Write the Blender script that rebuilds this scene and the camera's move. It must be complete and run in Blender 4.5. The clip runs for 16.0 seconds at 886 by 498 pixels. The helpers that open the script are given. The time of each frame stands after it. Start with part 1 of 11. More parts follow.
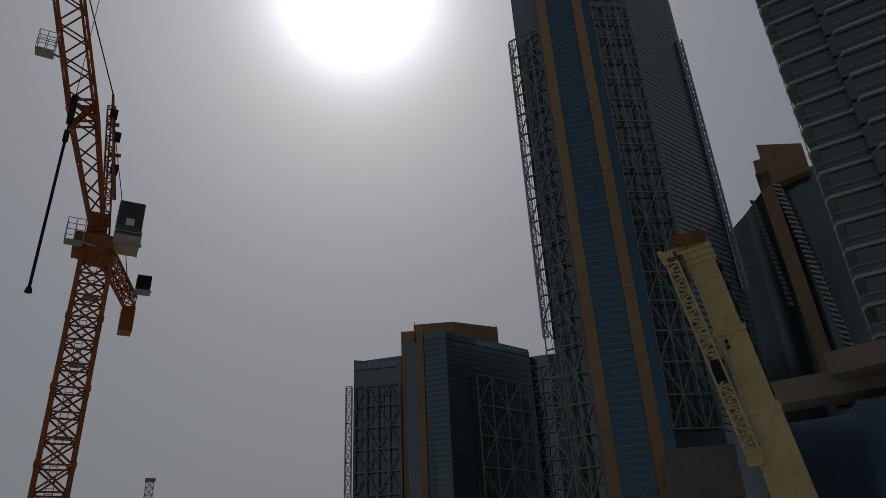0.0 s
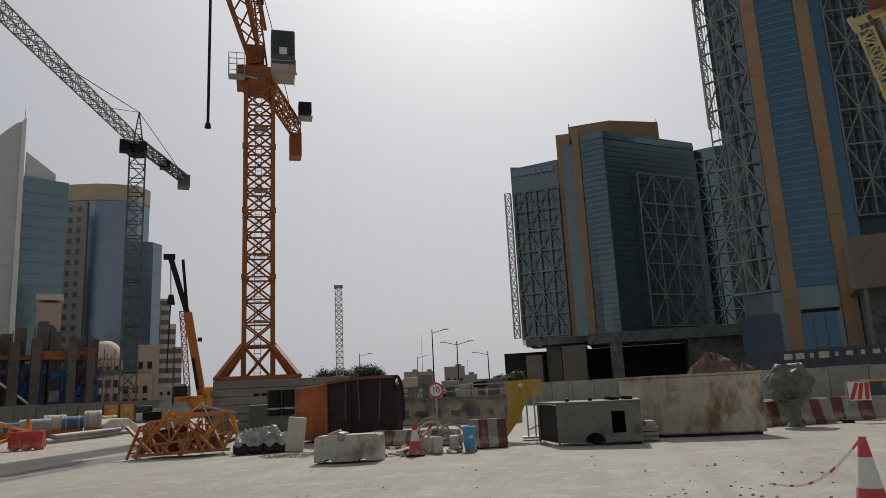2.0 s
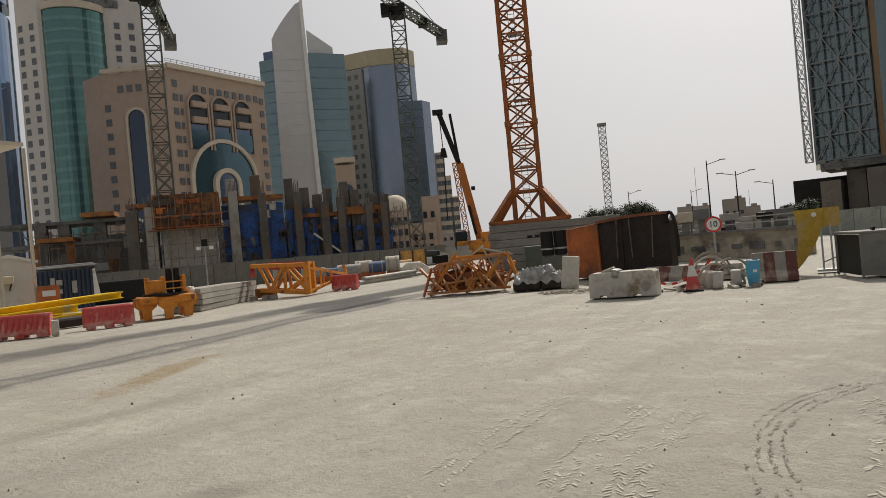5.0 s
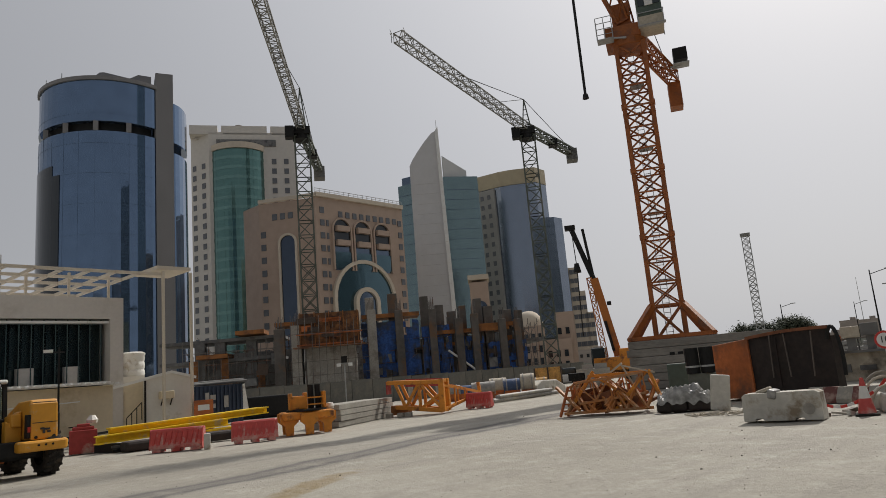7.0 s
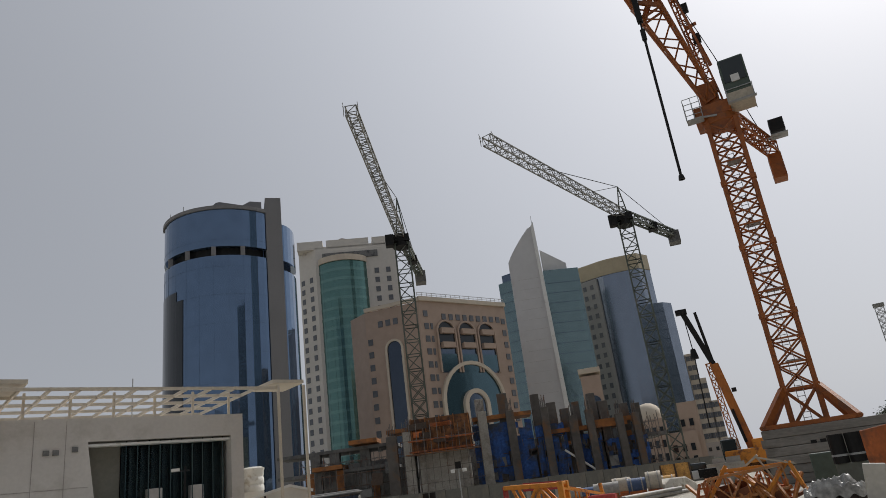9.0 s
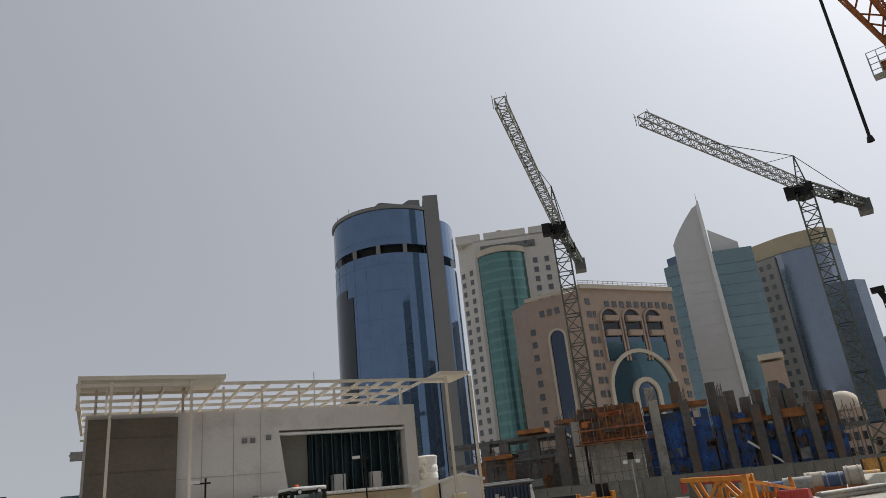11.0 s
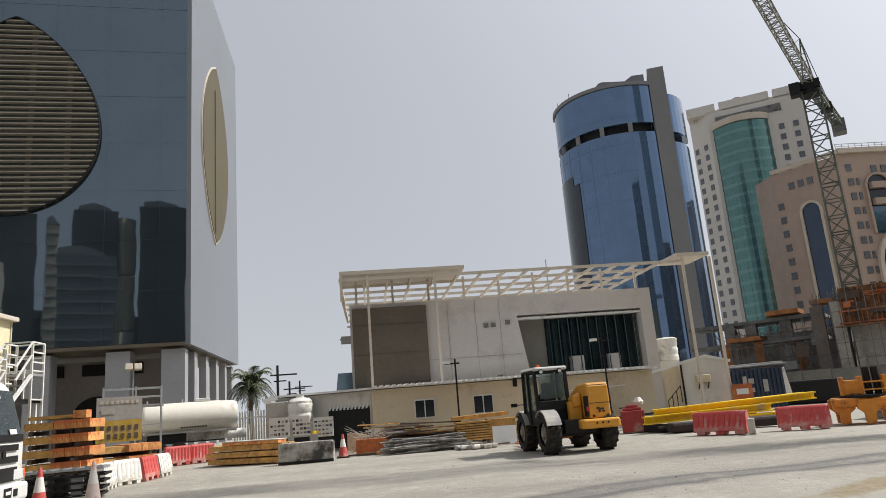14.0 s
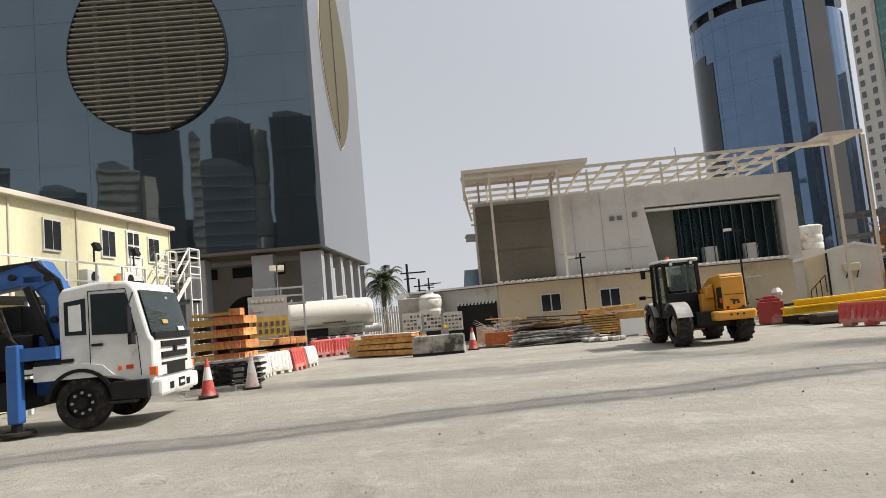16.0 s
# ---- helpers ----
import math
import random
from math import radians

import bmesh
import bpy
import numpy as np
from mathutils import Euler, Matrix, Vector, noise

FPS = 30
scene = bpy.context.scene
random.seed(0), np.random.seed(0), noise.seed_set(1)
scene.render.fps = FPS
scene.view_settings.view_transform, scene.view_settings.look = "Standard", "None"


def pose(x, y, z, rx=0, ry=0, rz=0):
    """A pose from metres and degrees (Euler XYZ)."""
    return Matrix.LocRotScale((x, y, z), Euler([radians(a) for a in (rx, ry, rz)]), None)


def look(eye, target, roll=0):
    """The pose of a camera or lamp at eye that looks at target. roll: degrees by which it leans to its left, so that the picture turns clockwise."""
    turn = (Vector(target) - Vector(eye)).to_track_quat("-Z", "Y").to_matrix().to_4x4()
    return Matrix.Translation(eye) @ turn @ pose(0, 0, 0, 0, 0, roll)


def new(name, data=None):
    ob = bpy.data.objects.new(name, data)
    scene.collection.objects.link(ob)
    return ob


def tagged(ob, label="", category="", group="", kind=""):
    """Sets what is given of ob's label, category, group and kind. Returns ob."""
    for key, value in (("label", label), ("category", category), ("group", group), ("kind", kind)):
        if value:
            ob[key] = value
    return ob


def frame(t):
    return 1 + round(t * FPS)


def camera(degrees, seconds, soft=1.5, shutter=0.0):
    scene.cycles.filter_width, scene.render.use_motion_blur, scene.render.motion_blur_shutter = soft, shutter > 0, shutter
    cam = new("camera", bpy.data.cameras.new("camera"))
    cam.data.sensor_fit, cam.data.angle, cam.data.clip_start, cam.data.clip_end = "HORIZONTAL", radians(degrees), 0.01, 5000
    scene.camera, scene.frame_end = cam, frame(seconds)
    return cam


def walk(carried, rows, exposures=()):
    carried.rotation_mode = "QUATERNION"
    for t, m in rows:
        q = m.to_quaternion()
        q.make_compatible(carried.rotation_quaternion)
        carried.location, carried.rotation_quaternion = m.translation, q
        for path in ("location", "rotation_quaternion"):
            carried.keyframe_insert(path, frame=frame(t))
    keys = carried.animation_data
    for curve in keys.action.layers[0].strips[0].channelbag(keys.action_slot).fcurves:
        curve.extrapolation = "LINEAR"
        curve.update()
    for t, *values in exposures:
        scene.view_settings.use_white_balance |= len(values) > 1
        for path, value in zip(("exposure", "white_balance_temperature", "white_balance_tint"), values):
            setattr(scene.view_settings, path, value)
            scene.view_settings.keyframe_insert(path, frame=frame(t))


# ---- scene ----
# ---------------- camera ----------------
EYE = 1.65
cam = camera(65.36, 16.0, soft=0.5)
ROWS = [
    (0, 0.86, 26.89, 2.72), (0.5, 4.71, 22.41, 2.88), (1, 8.38, 18.33, 2.87), (1.5, 11.32, 14.42, 2.76),
    (2, 14.32, 11.60, 2.79), (2.5, 16.74, 9.40, 2.59), (3, 19.19, 6.60, 2.87), (3.5, 21.62, 3.91, 2.78),
    (4, 24.06, 1.01, 3.81), (4.5, 29.68, -1.50, 5.15), (5, 36.35, 0.03, 5.11), (5.2, 38.10, 1.07, 5.07),
    (7.3, 48.82, 12.15, 5.22), (7.5, 49.65, 13.26, 5.74), (8, 51.32, 16.12, 6.43), (8.2, 52.14, 17.17, 6.85),
    (10.3, 65.33, 20.80, 5.88), (10.5, 66.63, 20.79, 5.79), (11, 70.19, 20.43, 5.70), (11.5, 74.20, 19.67, 5.65),
    (12, 78.21, 18.64, 5.67), (12.5, 81.90, 17.11, 5.43), (13, 85.17, 15.76, 5.18), (13.5, 87.76, 14.40, 4.77),
    (14, 89.25, 12.85, 4.43), (14.5, 91.26, 10.98, 4.88), (15, 93.97, 8.98, 5.21), (15.5, 96.77, 6.93, 4.54),
    (16, 99.63, 5.20, 5.18),
]
EXPOSURES = [
    (0, -1.66, 6200, 10), (0.5, -1.4, 6250, 10), (1.0, -0.99, 6300, 10), (1.3, -0.78, 6300, 10), (1.6, -0.55, 6350, 10), (2.0, -0.34, 6450, 10),
    (3.5, -0.03, 6750, 10), (4.5, 0.04, 6850, 10), (5.2, 0.0, 6850, 10), (7.5, -0.18, 6500, 10), (10.5, -0.02, 6300, 10), (12.5, 0.27, 6300, 10),
    (14.5, 0.46, 6400, 10), (16, 0.54, 6500, 10),
]
walk(cam, [(t, pose(0, 0, EYE, 90 + pitch, roll, yaw)) for t, yaw, pitch, roll in ROWS], EXPOSURES)

# ---------------- light ----------------
SUN_AZ, SUN_EL = 7.9, 47.5
sun_dir = Vector((-math.sin(radians(SUN_AZ)) * math.cos(radians(SUN_EL)), math.cos(radians(SUN_AZ)) * math.cos(radians(SUN_EL)), math.sin(radians(SUN_EL))))
sun = new("sun", bpy.data.lights.new("sun", "SUN"))
sun.data.energy, sun.data.angle, sun.data.color = 3.3, radians(1.0), (1.0, 0.955, 0.89)
sun.matrix_world = look(sun_dir * 100, (0, 0, 0))

world = bpy.data.worlds.new("hazy_sky")
scene.world = world
world.use_nodes = True
wn, wl = world.node_tree.nodes, world.node_tree.links
wn.clear()
w_out, w_bg, sky = wn.new("ShaderNodeOutputWorld"), wn.new("ShaderNodeBackground"), wn.new("ShaderNodeTexSky")
sky.sky_type, sky.sun_disc = "NISHITA", False
sky.sun_elevation, sky.sun_rotation = radians(SUN_EL), radians(-SUN_AZ)
sky.air_density, sky.dust_density, sky.ozone_density = 1.0, 6.0, 1.0
# dust haze: a bright veil that thickens towards the sun
w_co, w_dot, w_max = wn.new("ShaderNodeTexCoord"), wn.new("ShaderNodeVectorMath"), wn.new("ShaderNodeMath")
w_dot.operation = "DOT_PRODUCT"
w_dot.inputs[1].default_value = sun_dir
w_max.operation, w_max.inputs[1].default_value = "MAXIMUM", 0.0
wl.new(w_co.outputs["Generated"], w_dot.inputs[0])
wl.new(w_dot.outputs["Value"], w_max.inputs[0])


def halo(power, gain):
    p, g = wn.new("ShaderNodeMath"), wn.new("ShaderNodeMath")
    p.operation, p.inputs[1].default_value = "POWER", power
    g.operation, g.inputs[1].default_value = "MULTIPLY", gain
    wl.new(w_max.outputs[0], p.inputs[0])
    wl.new(p.outputs[0], g.inputs[0])
    return g


h1, h2, h3 = halo(3.0, 3.95), halo(28.0, 4.2), halo(230.0, 45.0)
w_xyz, w_low, w_pow, w_gain, w_sum = wn.new("ShaderNodeSeparateXYZ"), wn.new("ShaderNodeMath"), wn.new("ShaderNodeMath"), wn.new("ShaderNodeMath"), wn.new("ShaderNodeMath")
w_low.operation, w_low.inputs[0].default_value, w_low.use_clamp = "SUBTRACT", 1.0, True
w_pow.operation, w_pow.inputs[1].default_value = "POWER", 5.0
w_gain.operation, w_gain.inputs[1].default_value = "MULTIPLY", 1.0
w_sum.operation = "ADD"
wl.new(w_co.outputs["Generated"], w_xyz.inputs[0])
wl.new(w_xyz.outputs["Z"], w_low.inputs[1])
wl.new(w_low.outputs[0], w_pow.inputs[0])
wl.new(w_pow.outputs[0], w_gain.inputs[0])
s1, s2, s3 = [wn.new("ShaderNodeMath") for _ in range(3)]
s3.operation = s1.operation = s2.operation = "ADD"
s3.inputs[1].default_value = 3.1
wl.new(h1.outputs[0], s1.inputs[0])
wl.new(h2.outputs[0], s1.inputs[1])
wl.new(s1.outputs[0], s2.inputs[0])
wl.new(h3.outputs[0], s2.inputs[1])
wl.new(s2.outputs[0], s3.inputs[0])
w_tint, w_add = wn.new("ShaderNodeVectorMath"), wn.new("ShaderNodeVectorMath")
w_tint.operation, w_add.operation = "SCALE", "MULTIPLY_ADD"
w_tint.inputs[0].default_value = (0.955, 0.98, 1.04)
wl.new(s3.outputs[0], w_sum.inputs[0])
wl.new(w_gain.outputs[0], w_sum.inputs[1])
wl.new(w_sum.outputs[0], w_tint.inputs["Scale"])
w_add.inputs[1].default_value = (0.12, 0.12, 0.12)
wl.new(sky.outputs[0], w_add.inputs[0])
wl.new(w_tint.outputs[0], w_add.inputs[2])
w_bg.inputs["Strength"].default_value = 0.11
wl.new(w_add.outputs[0], w_bg.inputs["Color"])
wl.new(w_bg.outputs[0], w_out.inputs["Surface"])


# ---------------- materials ----------------
def material(name, colour, rough=0.8, metal=0.0, vary=0.15, big=0.4, fine=6.0, bump=0.0, dirt=None, dirt_amount=0.0, dirt_scale=0.7, spec=0.5, island=0.0, stretch=(1, 1, 1)):
    """Base colour with broad and fine variation, a layer of dirt with ragged edges, and a fine relief."""
    m = bpy.data.materials.new(name)
    m.use_nodes = True
    n, l = m.node_tree.nodes, m.node_tree.links
    b = n["Principled BSDF"]
    b.inputs["Roughness"].default_value, b.inputs["Metallic"].default_value = rough, metal
    b.inputs["Specular IOR Level"].default_value = spec
    co, mp = n.new("ShaderNodeTexCoord"), n.new("ShaderNodeMapping")
    mp.inputs["Scale"].default_value = stretch
    l.new(co.outputs["Object"], mp.inputs["Vector"])
    base = n.new("ShaderNodeRGB")
    base.outputs[0].default_value = (*colour, 1)
    last = base.outputs[0]
    for scale, amount, detail in ((big, vary, 4), (fine, vary * 0.7, 6)):
        t, r, x = n.new("ShaderNodeTexNoise"), n.new("ShaderNodeMapRange"), n.new("ShaderNodeVectorMath")
        t.inputs["Scale"].default_value, t.inputs["Detail"].default_value = scale, detail
        l.new(mp.outputs[0], t.inputs["Vector"])
        r.inputs["From Min"].default_value, r.inputs["From Max"].default_value = 0.3, 0.7
        r.inputs["To Min"].default_value, r.inputs["To Max"].default_value = 1 - amount, 1 + amount
        l.new(t.outputs["Fac"], r.inputs["Value"])
        x.operation = "SCALE"
        l.new(last, x.inputs[0])
        l.new(r.outputs[0], x.inputs["Scale"])
        last = x.outputs[0]
    if island:
        g, r, x = n.new("ShaderNodeObjectInfo"), n.new("ShaderNodeMapRange"), n.new("ShaderNodeVectorMath")
        r.inputs["To Min"].default_value, r.inputs["To Max"].default_value = 1 - island, 1 + island
        x.operation = "SCALE"
        l.new(g.outputs["Random"], r.inputs["Value"])
        l.new(last, x.inputs[0])
        l.new(r.outputs[0], x.inputs["Scale"])
        last = x.outputs[0]
    if dirt:
        t, r, x = n.new("ShaderNodeTexNoise"), n.new("ShaderNodeMapRange"), n.new("ShaderNodeMix")
        t.inputs["Scale"].default_value, t.inputs["Detail"].default_value, t.inputs["Roughness"].default_value = dirt_scale, 8, 0.65
        l.new(mp.outputs[0], t.inputs["Vector"])
        r.inputs["From Min"].default_value, r.inputs["From Max"].default_value = 0.62 - 0.3 * dirt_amount, 0.72 - 0.2 * dirt_amount
        l.new(t.outputs["Fac"], r.inputs["Value"])
        x.data_type = "RGBA"
        l.new(r.outputs[0], x.inputs[0])
        l.new(last, x.inputs[6])
        x.inputs[7].default_value = (*dirt, 1)
        last = x.outputs[2]
    l.new(last, b.inputs["Base Color"])
    if bump:
        t, p = n.new("ShaderNodeTexNoise"), n.new("ShaderNodeBump")
        t.inputs["Scale"].default_value, t.inputs["Detail"].default_value = fine * 2, 8
        l.new(mp.outputs[0], t.inputs["Vector"])
        p.inputs["Strength"].default_value, p.inputs["Distance"].default_value = bump, 0.02
        l.new(t.outputs["Fac"], p.inputs["Height"])
        l.new(p.outputs[0], b.inputs["Normal"])
    return m


RUST, DUST, GRIME = (0.16, 0.06, 0.025), (0.42, 0.37, 0.29), (0.07, 0.06, 0.05)
concrete = material("concrete", (0.36, 0.34, 0.30), 0.9, vary=0.18, bump=0.3, dirt=(0.22, 0.2, 0.17), dirt_amount=0.4)
pale_concrete = material("pale_concrete", (0.5, 0.48, 0.43), 0.9, vary=0.15, big=0.8, bump=0.3, dirt=(0.25, 0.2, 0.14), dirt_amount=0.35, dirt_scale=1.4)
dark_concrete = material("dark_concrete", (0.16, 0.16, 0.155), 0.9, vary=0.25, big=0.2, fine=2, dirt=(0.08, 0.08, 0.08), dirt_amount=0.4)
rusted_white = material("rust_streaked_white_paint", (0.44, 0.395, 0.31), 0.8, vary=0.2, big=0.7, bump=0.2, dirt=(0.2, 0.12, 0.06), dirt_amount=0.4, dirt_scale=1.1, stretch=(1, 1, 0.55))
# tower crane paint, darkened to hold its backlit shade; rust is separate
crane_orange = material("backlit_crane_orange_paint", (0.3, 0.085, 0.012), 0.55, vary=0.2, dirt=RUST, dirt_amount=0.3, dirt_scale=1.2)
truss_orange = material("weathered_orange_paint", (0.46, 0.17, 0.04), 0.6, vary=0.2, dirt=(0.35, 0.2, 0.1), dirt_amount=0.5, dirt_scale=2)
bright_orange = material("amber_orange_paint", (0.62, 0.23, 0.022), 0.5, vary=0.15, dirt=RUST, dirt_amount=0.25, dirt_scale=2)
machine_yellow = material("machine_yellow_paint", (0.62, 0.285, 0.028), 0.45, vary=0.08, dirt=DUST, dirt_amount=0.15, dirt_scale=2)
beam_yellow = material("yellow_beam_paint", (0.78, 0.52, 0.01), 0.5, vary=0.12, dirt=DUST, dirt_amount=0.2, dirt_scale=1.5)
boom_yellow = material("pale_yellow_crane_paint", (0.5, 0.415, 0.19), 0.5, vary=0.14, big=0.8, dirt=(0.3, 0.24, 0.11), dirt_amount=0.12, dirt_scale=3)
panel_yellow = material("faded_yellow_paint", (0.44, 0.285, 0.035), 0.65, vary=0.2, dirt=(0.4, 0.3, 0.15), dirt_amount=0.4, dirt_scale=1.5)
truss_grey = material("galvanised_steel", (0.36, 0.37, 0.37), 0.55, 0.3, vary=0.2)
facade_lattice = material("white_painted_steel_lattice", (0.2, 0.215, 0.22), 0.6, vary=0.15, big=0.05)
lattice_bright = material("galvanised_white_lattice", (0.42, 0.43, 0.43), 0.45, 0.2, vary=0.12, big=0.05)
raw_brown = material("raw_brown_concrete", (0.2, 0.175, 0.145), 0.9, vary=0.12, big=0.15, fine=1.5, dirt=(0.15, 0.13, 0.11), dirt_amount=0.3, dirt_scale=0.3)
crane_green = material("grey_green_crane_paint", (0.085, 0.1, 0.08), 0.6, vary=0.25, dirt=(0.16, 0.16, 0.14), dirt_amount=0.3)
crane_pale = material("pale_crane_paint", (0.2, 0.2, 0.185), 0.6, vary=0.2)
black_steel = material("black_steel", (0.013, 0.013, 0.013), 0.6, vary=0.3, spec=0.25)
black_rubber = material("tyre_rubber", (0.024, 0.022, 0.02), 0.9, vary=0.35, fine=10, dirt=(0.06, 0.05, 0.04), dirt_amount=0.4, dirt_scale=6, spec=0.25)
dark_tarp = material("black_brown_skip_liner", (0.02, 0.0125, 0.01), 0.7, vary=0.4, big=1.5, bump=0.4)
rust_orange = material("rusty_orange_steel", (0.46, 0.13, 0.035), 0.75, vary=0.25, big=0.8, dirt=(0.2, 0.08, 0.04), dirt_amount=0.45, dirt_scale=1.2)
white_paint = material("white_paint", (0.66, 0.66, 0.635), 0.45, vary=0.05, dirt=DUST, dirt_amount=0.12, dirt_scale=1.5)
white_plastic = material("white_plastic", (0.66, 0.645, 0.6), 0.5, vary=0.06, dirt=DUST, dirt_amount=0.3, dirt_scale=2.5)
red_plastic = material("faded_red_plastic", (0.5, 0.07, 0.06), 0.6, vary=0.15, dirt=(0.55, 0.3, 0.26), dirt_amount=0.4, dirt_scale=2)
red_paint = material("red_paint", (0.33, 0.035, 0.03), 0.6, vary=0.2, dirt=DUST, dirt_amount=0.2)
blue_paint = material("crane_blue_paint", (0.03, 0.115, 0.35), 0.4, vary=0.12, dirt=GRIME, dirt_amount=0.2, dirt_scale=2)
sky_blue = material("light_blue_plastic", (0.07, 0.33, 0.52), 0.5, vary=0.1, dirt=DUST, dirt_amount=0.3, dirt_scale=3)
navy_sheet = material("navy_container_paint", (0.02, 0.033, 0.06), 0.6, vary=0.25)
net_blue = material("blue_debris_net", (0.03, 0.085, 0.27), 0.85, vary=0.45, big=0.5, fine=4, dirt=(0.05, 0.06, 0.08), dirt_amount=0.5)
ply_orange = material("orange_formwork_ply", (0.3, 0.115, 0.028), 0.7, vary=0.25, big=0.8, fine=3, dirt=(0.12, 0.06, 0.03), dirt_amount=0.4)
form_brown = material("stained_formwork", (0.2, 0.085, 0.03), 0.8, vary=0.4, big=0.9, fine=3, dirt=(0.06, 0.035, 0.025), dirt_amount=0.55, dirt_scale=1.2)
timber = material("yellow_timber", (0.5, 0.28, 0.08), 0.75, vary=0.25, big=1.5, fine=12, bump=0.2, dirt=(0.25, 0.13, 0.05), dirt_amount=0.3, dirt_scale=4, island=0.2)
timber_end = material("red_marked_timber_ends", (0.62, 0.31, 0.1), 0.8, vary=0.2, big=2, fine=9, dirt=(0.5, 0.1, 0.03), dirt_amount=0.5, dirt_scale=6, island=0.25)
dark_ply = material("dark_film_ply", (0.08, 0.055, 0.04), 0.7, vary=0.3, island=0.25)
render_white = material("white_render", (0.52, 0.49, 0.455), 0.85, vary=0.06, big=0.3, dirt=(0.42, 0.39, 0.35), dirt_amount=0.25, dirt_scale=0.4)
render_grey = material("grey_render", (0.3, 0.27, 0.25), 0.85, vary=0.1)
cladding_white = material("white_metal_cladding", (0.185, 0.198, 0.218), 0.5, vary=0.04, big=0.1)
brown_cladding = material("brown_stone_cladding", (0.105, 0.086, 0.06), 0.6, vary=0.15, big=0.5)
cabin_cream = material("cream_cabin_panel", (0.6, 0.51, 0.36), 0.7, vary=0.06, dirt=(0.45, 0.36, 0.24), dirt_amount=0.2)
cabin_yellow = material("pale_yellow_cabin_panel", (0.68, 0.635, 0.42), 0.65, vary=0.05, dirt=(0.55, 0.48, 0.3), dirt_amount=0.2)
cabin_white = material("white_cabin_panel", (0.62, 0.6, 0.55), 0.65, vary=0.05, dirt=DUST, dirt_amount=0.2)
pergola_cream = material("cream_steel", (0.56, 0.5, 0.41), 0.6, vary=0.06)
hotel_stone = material("pink_beige_stone", (0.38, 0.285, 0.225), 0.85, vary=0.08, big=0.05, fine=0.6)
hotel_cream = material("cream_stone", (0.52, 0.45, 0.36), 0.85, vary=0.08, big=0.05, fine=0.6)
tower_white = material("white_stone_panel", (0.55, 0.52, 0.47), 0.8, vary=0.06, big=0.05, fine=0.8)
sail_white = material("pale_grey_panel", (0.5, 0.5, 0.5), 0.6, vary=0.05, big=0.04, fine=0.5)
gold_cladding = material("gold_panel", (0.38, 0.32, 0.215), 0.5, 0.3, vary=0.06)
ochre_cladding = material("ochre_stone_panel", (0.31, 0.2, 0.115), 0.7, vary=0.1, big=0.05, fine=0.5)
balcony_pale = material("pale_grey_green_fascia", (0.3, 0.34, 0.335), 0.6, vary=0.08, big=0.1)
column_grey = material("shaded_grey_column", (0.3, 0.3, 0.31), 0.7, vary=0.08, big=0.3)
grey_slab = material("grey_stone_slab", (0.18, 0.175, 0.175), 0.6, vary=0.08, big=0.06)
hoarding = material("weathered_grey_green_hoarding", (0.27, 0.29, 0.25), 0.8, vary=0.15, big=0.3, dirt=(0.2, 0.19, 0.16), dirt_amount=0.35)
grey_board = material("grey_board", (0.32, 0.31, 0.29), 0.8, vary=0.12)
# leaves of the distant trees, greyed and lightened for haze
hazy_leaf_green = material("hazy_leaf_green", (0.085, 0.1, 0.07), 0.7, vary=0.4, big=1.0)
almond_gold = material("dark_gold_panel", (0.1, 0.08, 0.035), 0.5, 0.2, vary=0.06)
palm_green = material("palm_frond_green", (0.085, 0.1, 0.05), 0.6, vary=0.3)
bark = material("bark", (0.14, 0.1, 0.07), 0.9, vary=0.3)
far_stone = material("distant_beige_render", (0.34, 0.3, 0.27), 0.9, vary=0.1, big=0.05)
lens_glass = material("lamp_glass", (0.7, 0.7, 0.7), 0.15, vary=0.02)
signal_orange = material("signal_orange_lens", (0.8, 0.14, 0.02), 0.3, vary=0.02)
lamp_red = material("red_lamp_lens", (0.5, 0.04, 0.02), 0.3, vary=0.02)
grey_tarp = material("grey_plastic_sheet", (0.27, 0.265, 0.25), 0.4, vary=0.35, big=3)
hose_beige = material("beige_hose", (0.45, 0.4, 0.32), 0.8, vary=0.2)
green_box = material("dark_green_steel", (0.07, 0.1, 0.08), 0.6, vary=0.2)
sign_white = material("sign_white", (0.72, 0.72, 0.7), 0.5, vary=0.04)
sign_red = material("sign_red", (0.55, 0.04, 0.03), 0.5, vary=0.06)
sign_black = material("sign_black", (0.03, 0.03, 0.03), 0.6, vary=0.1)


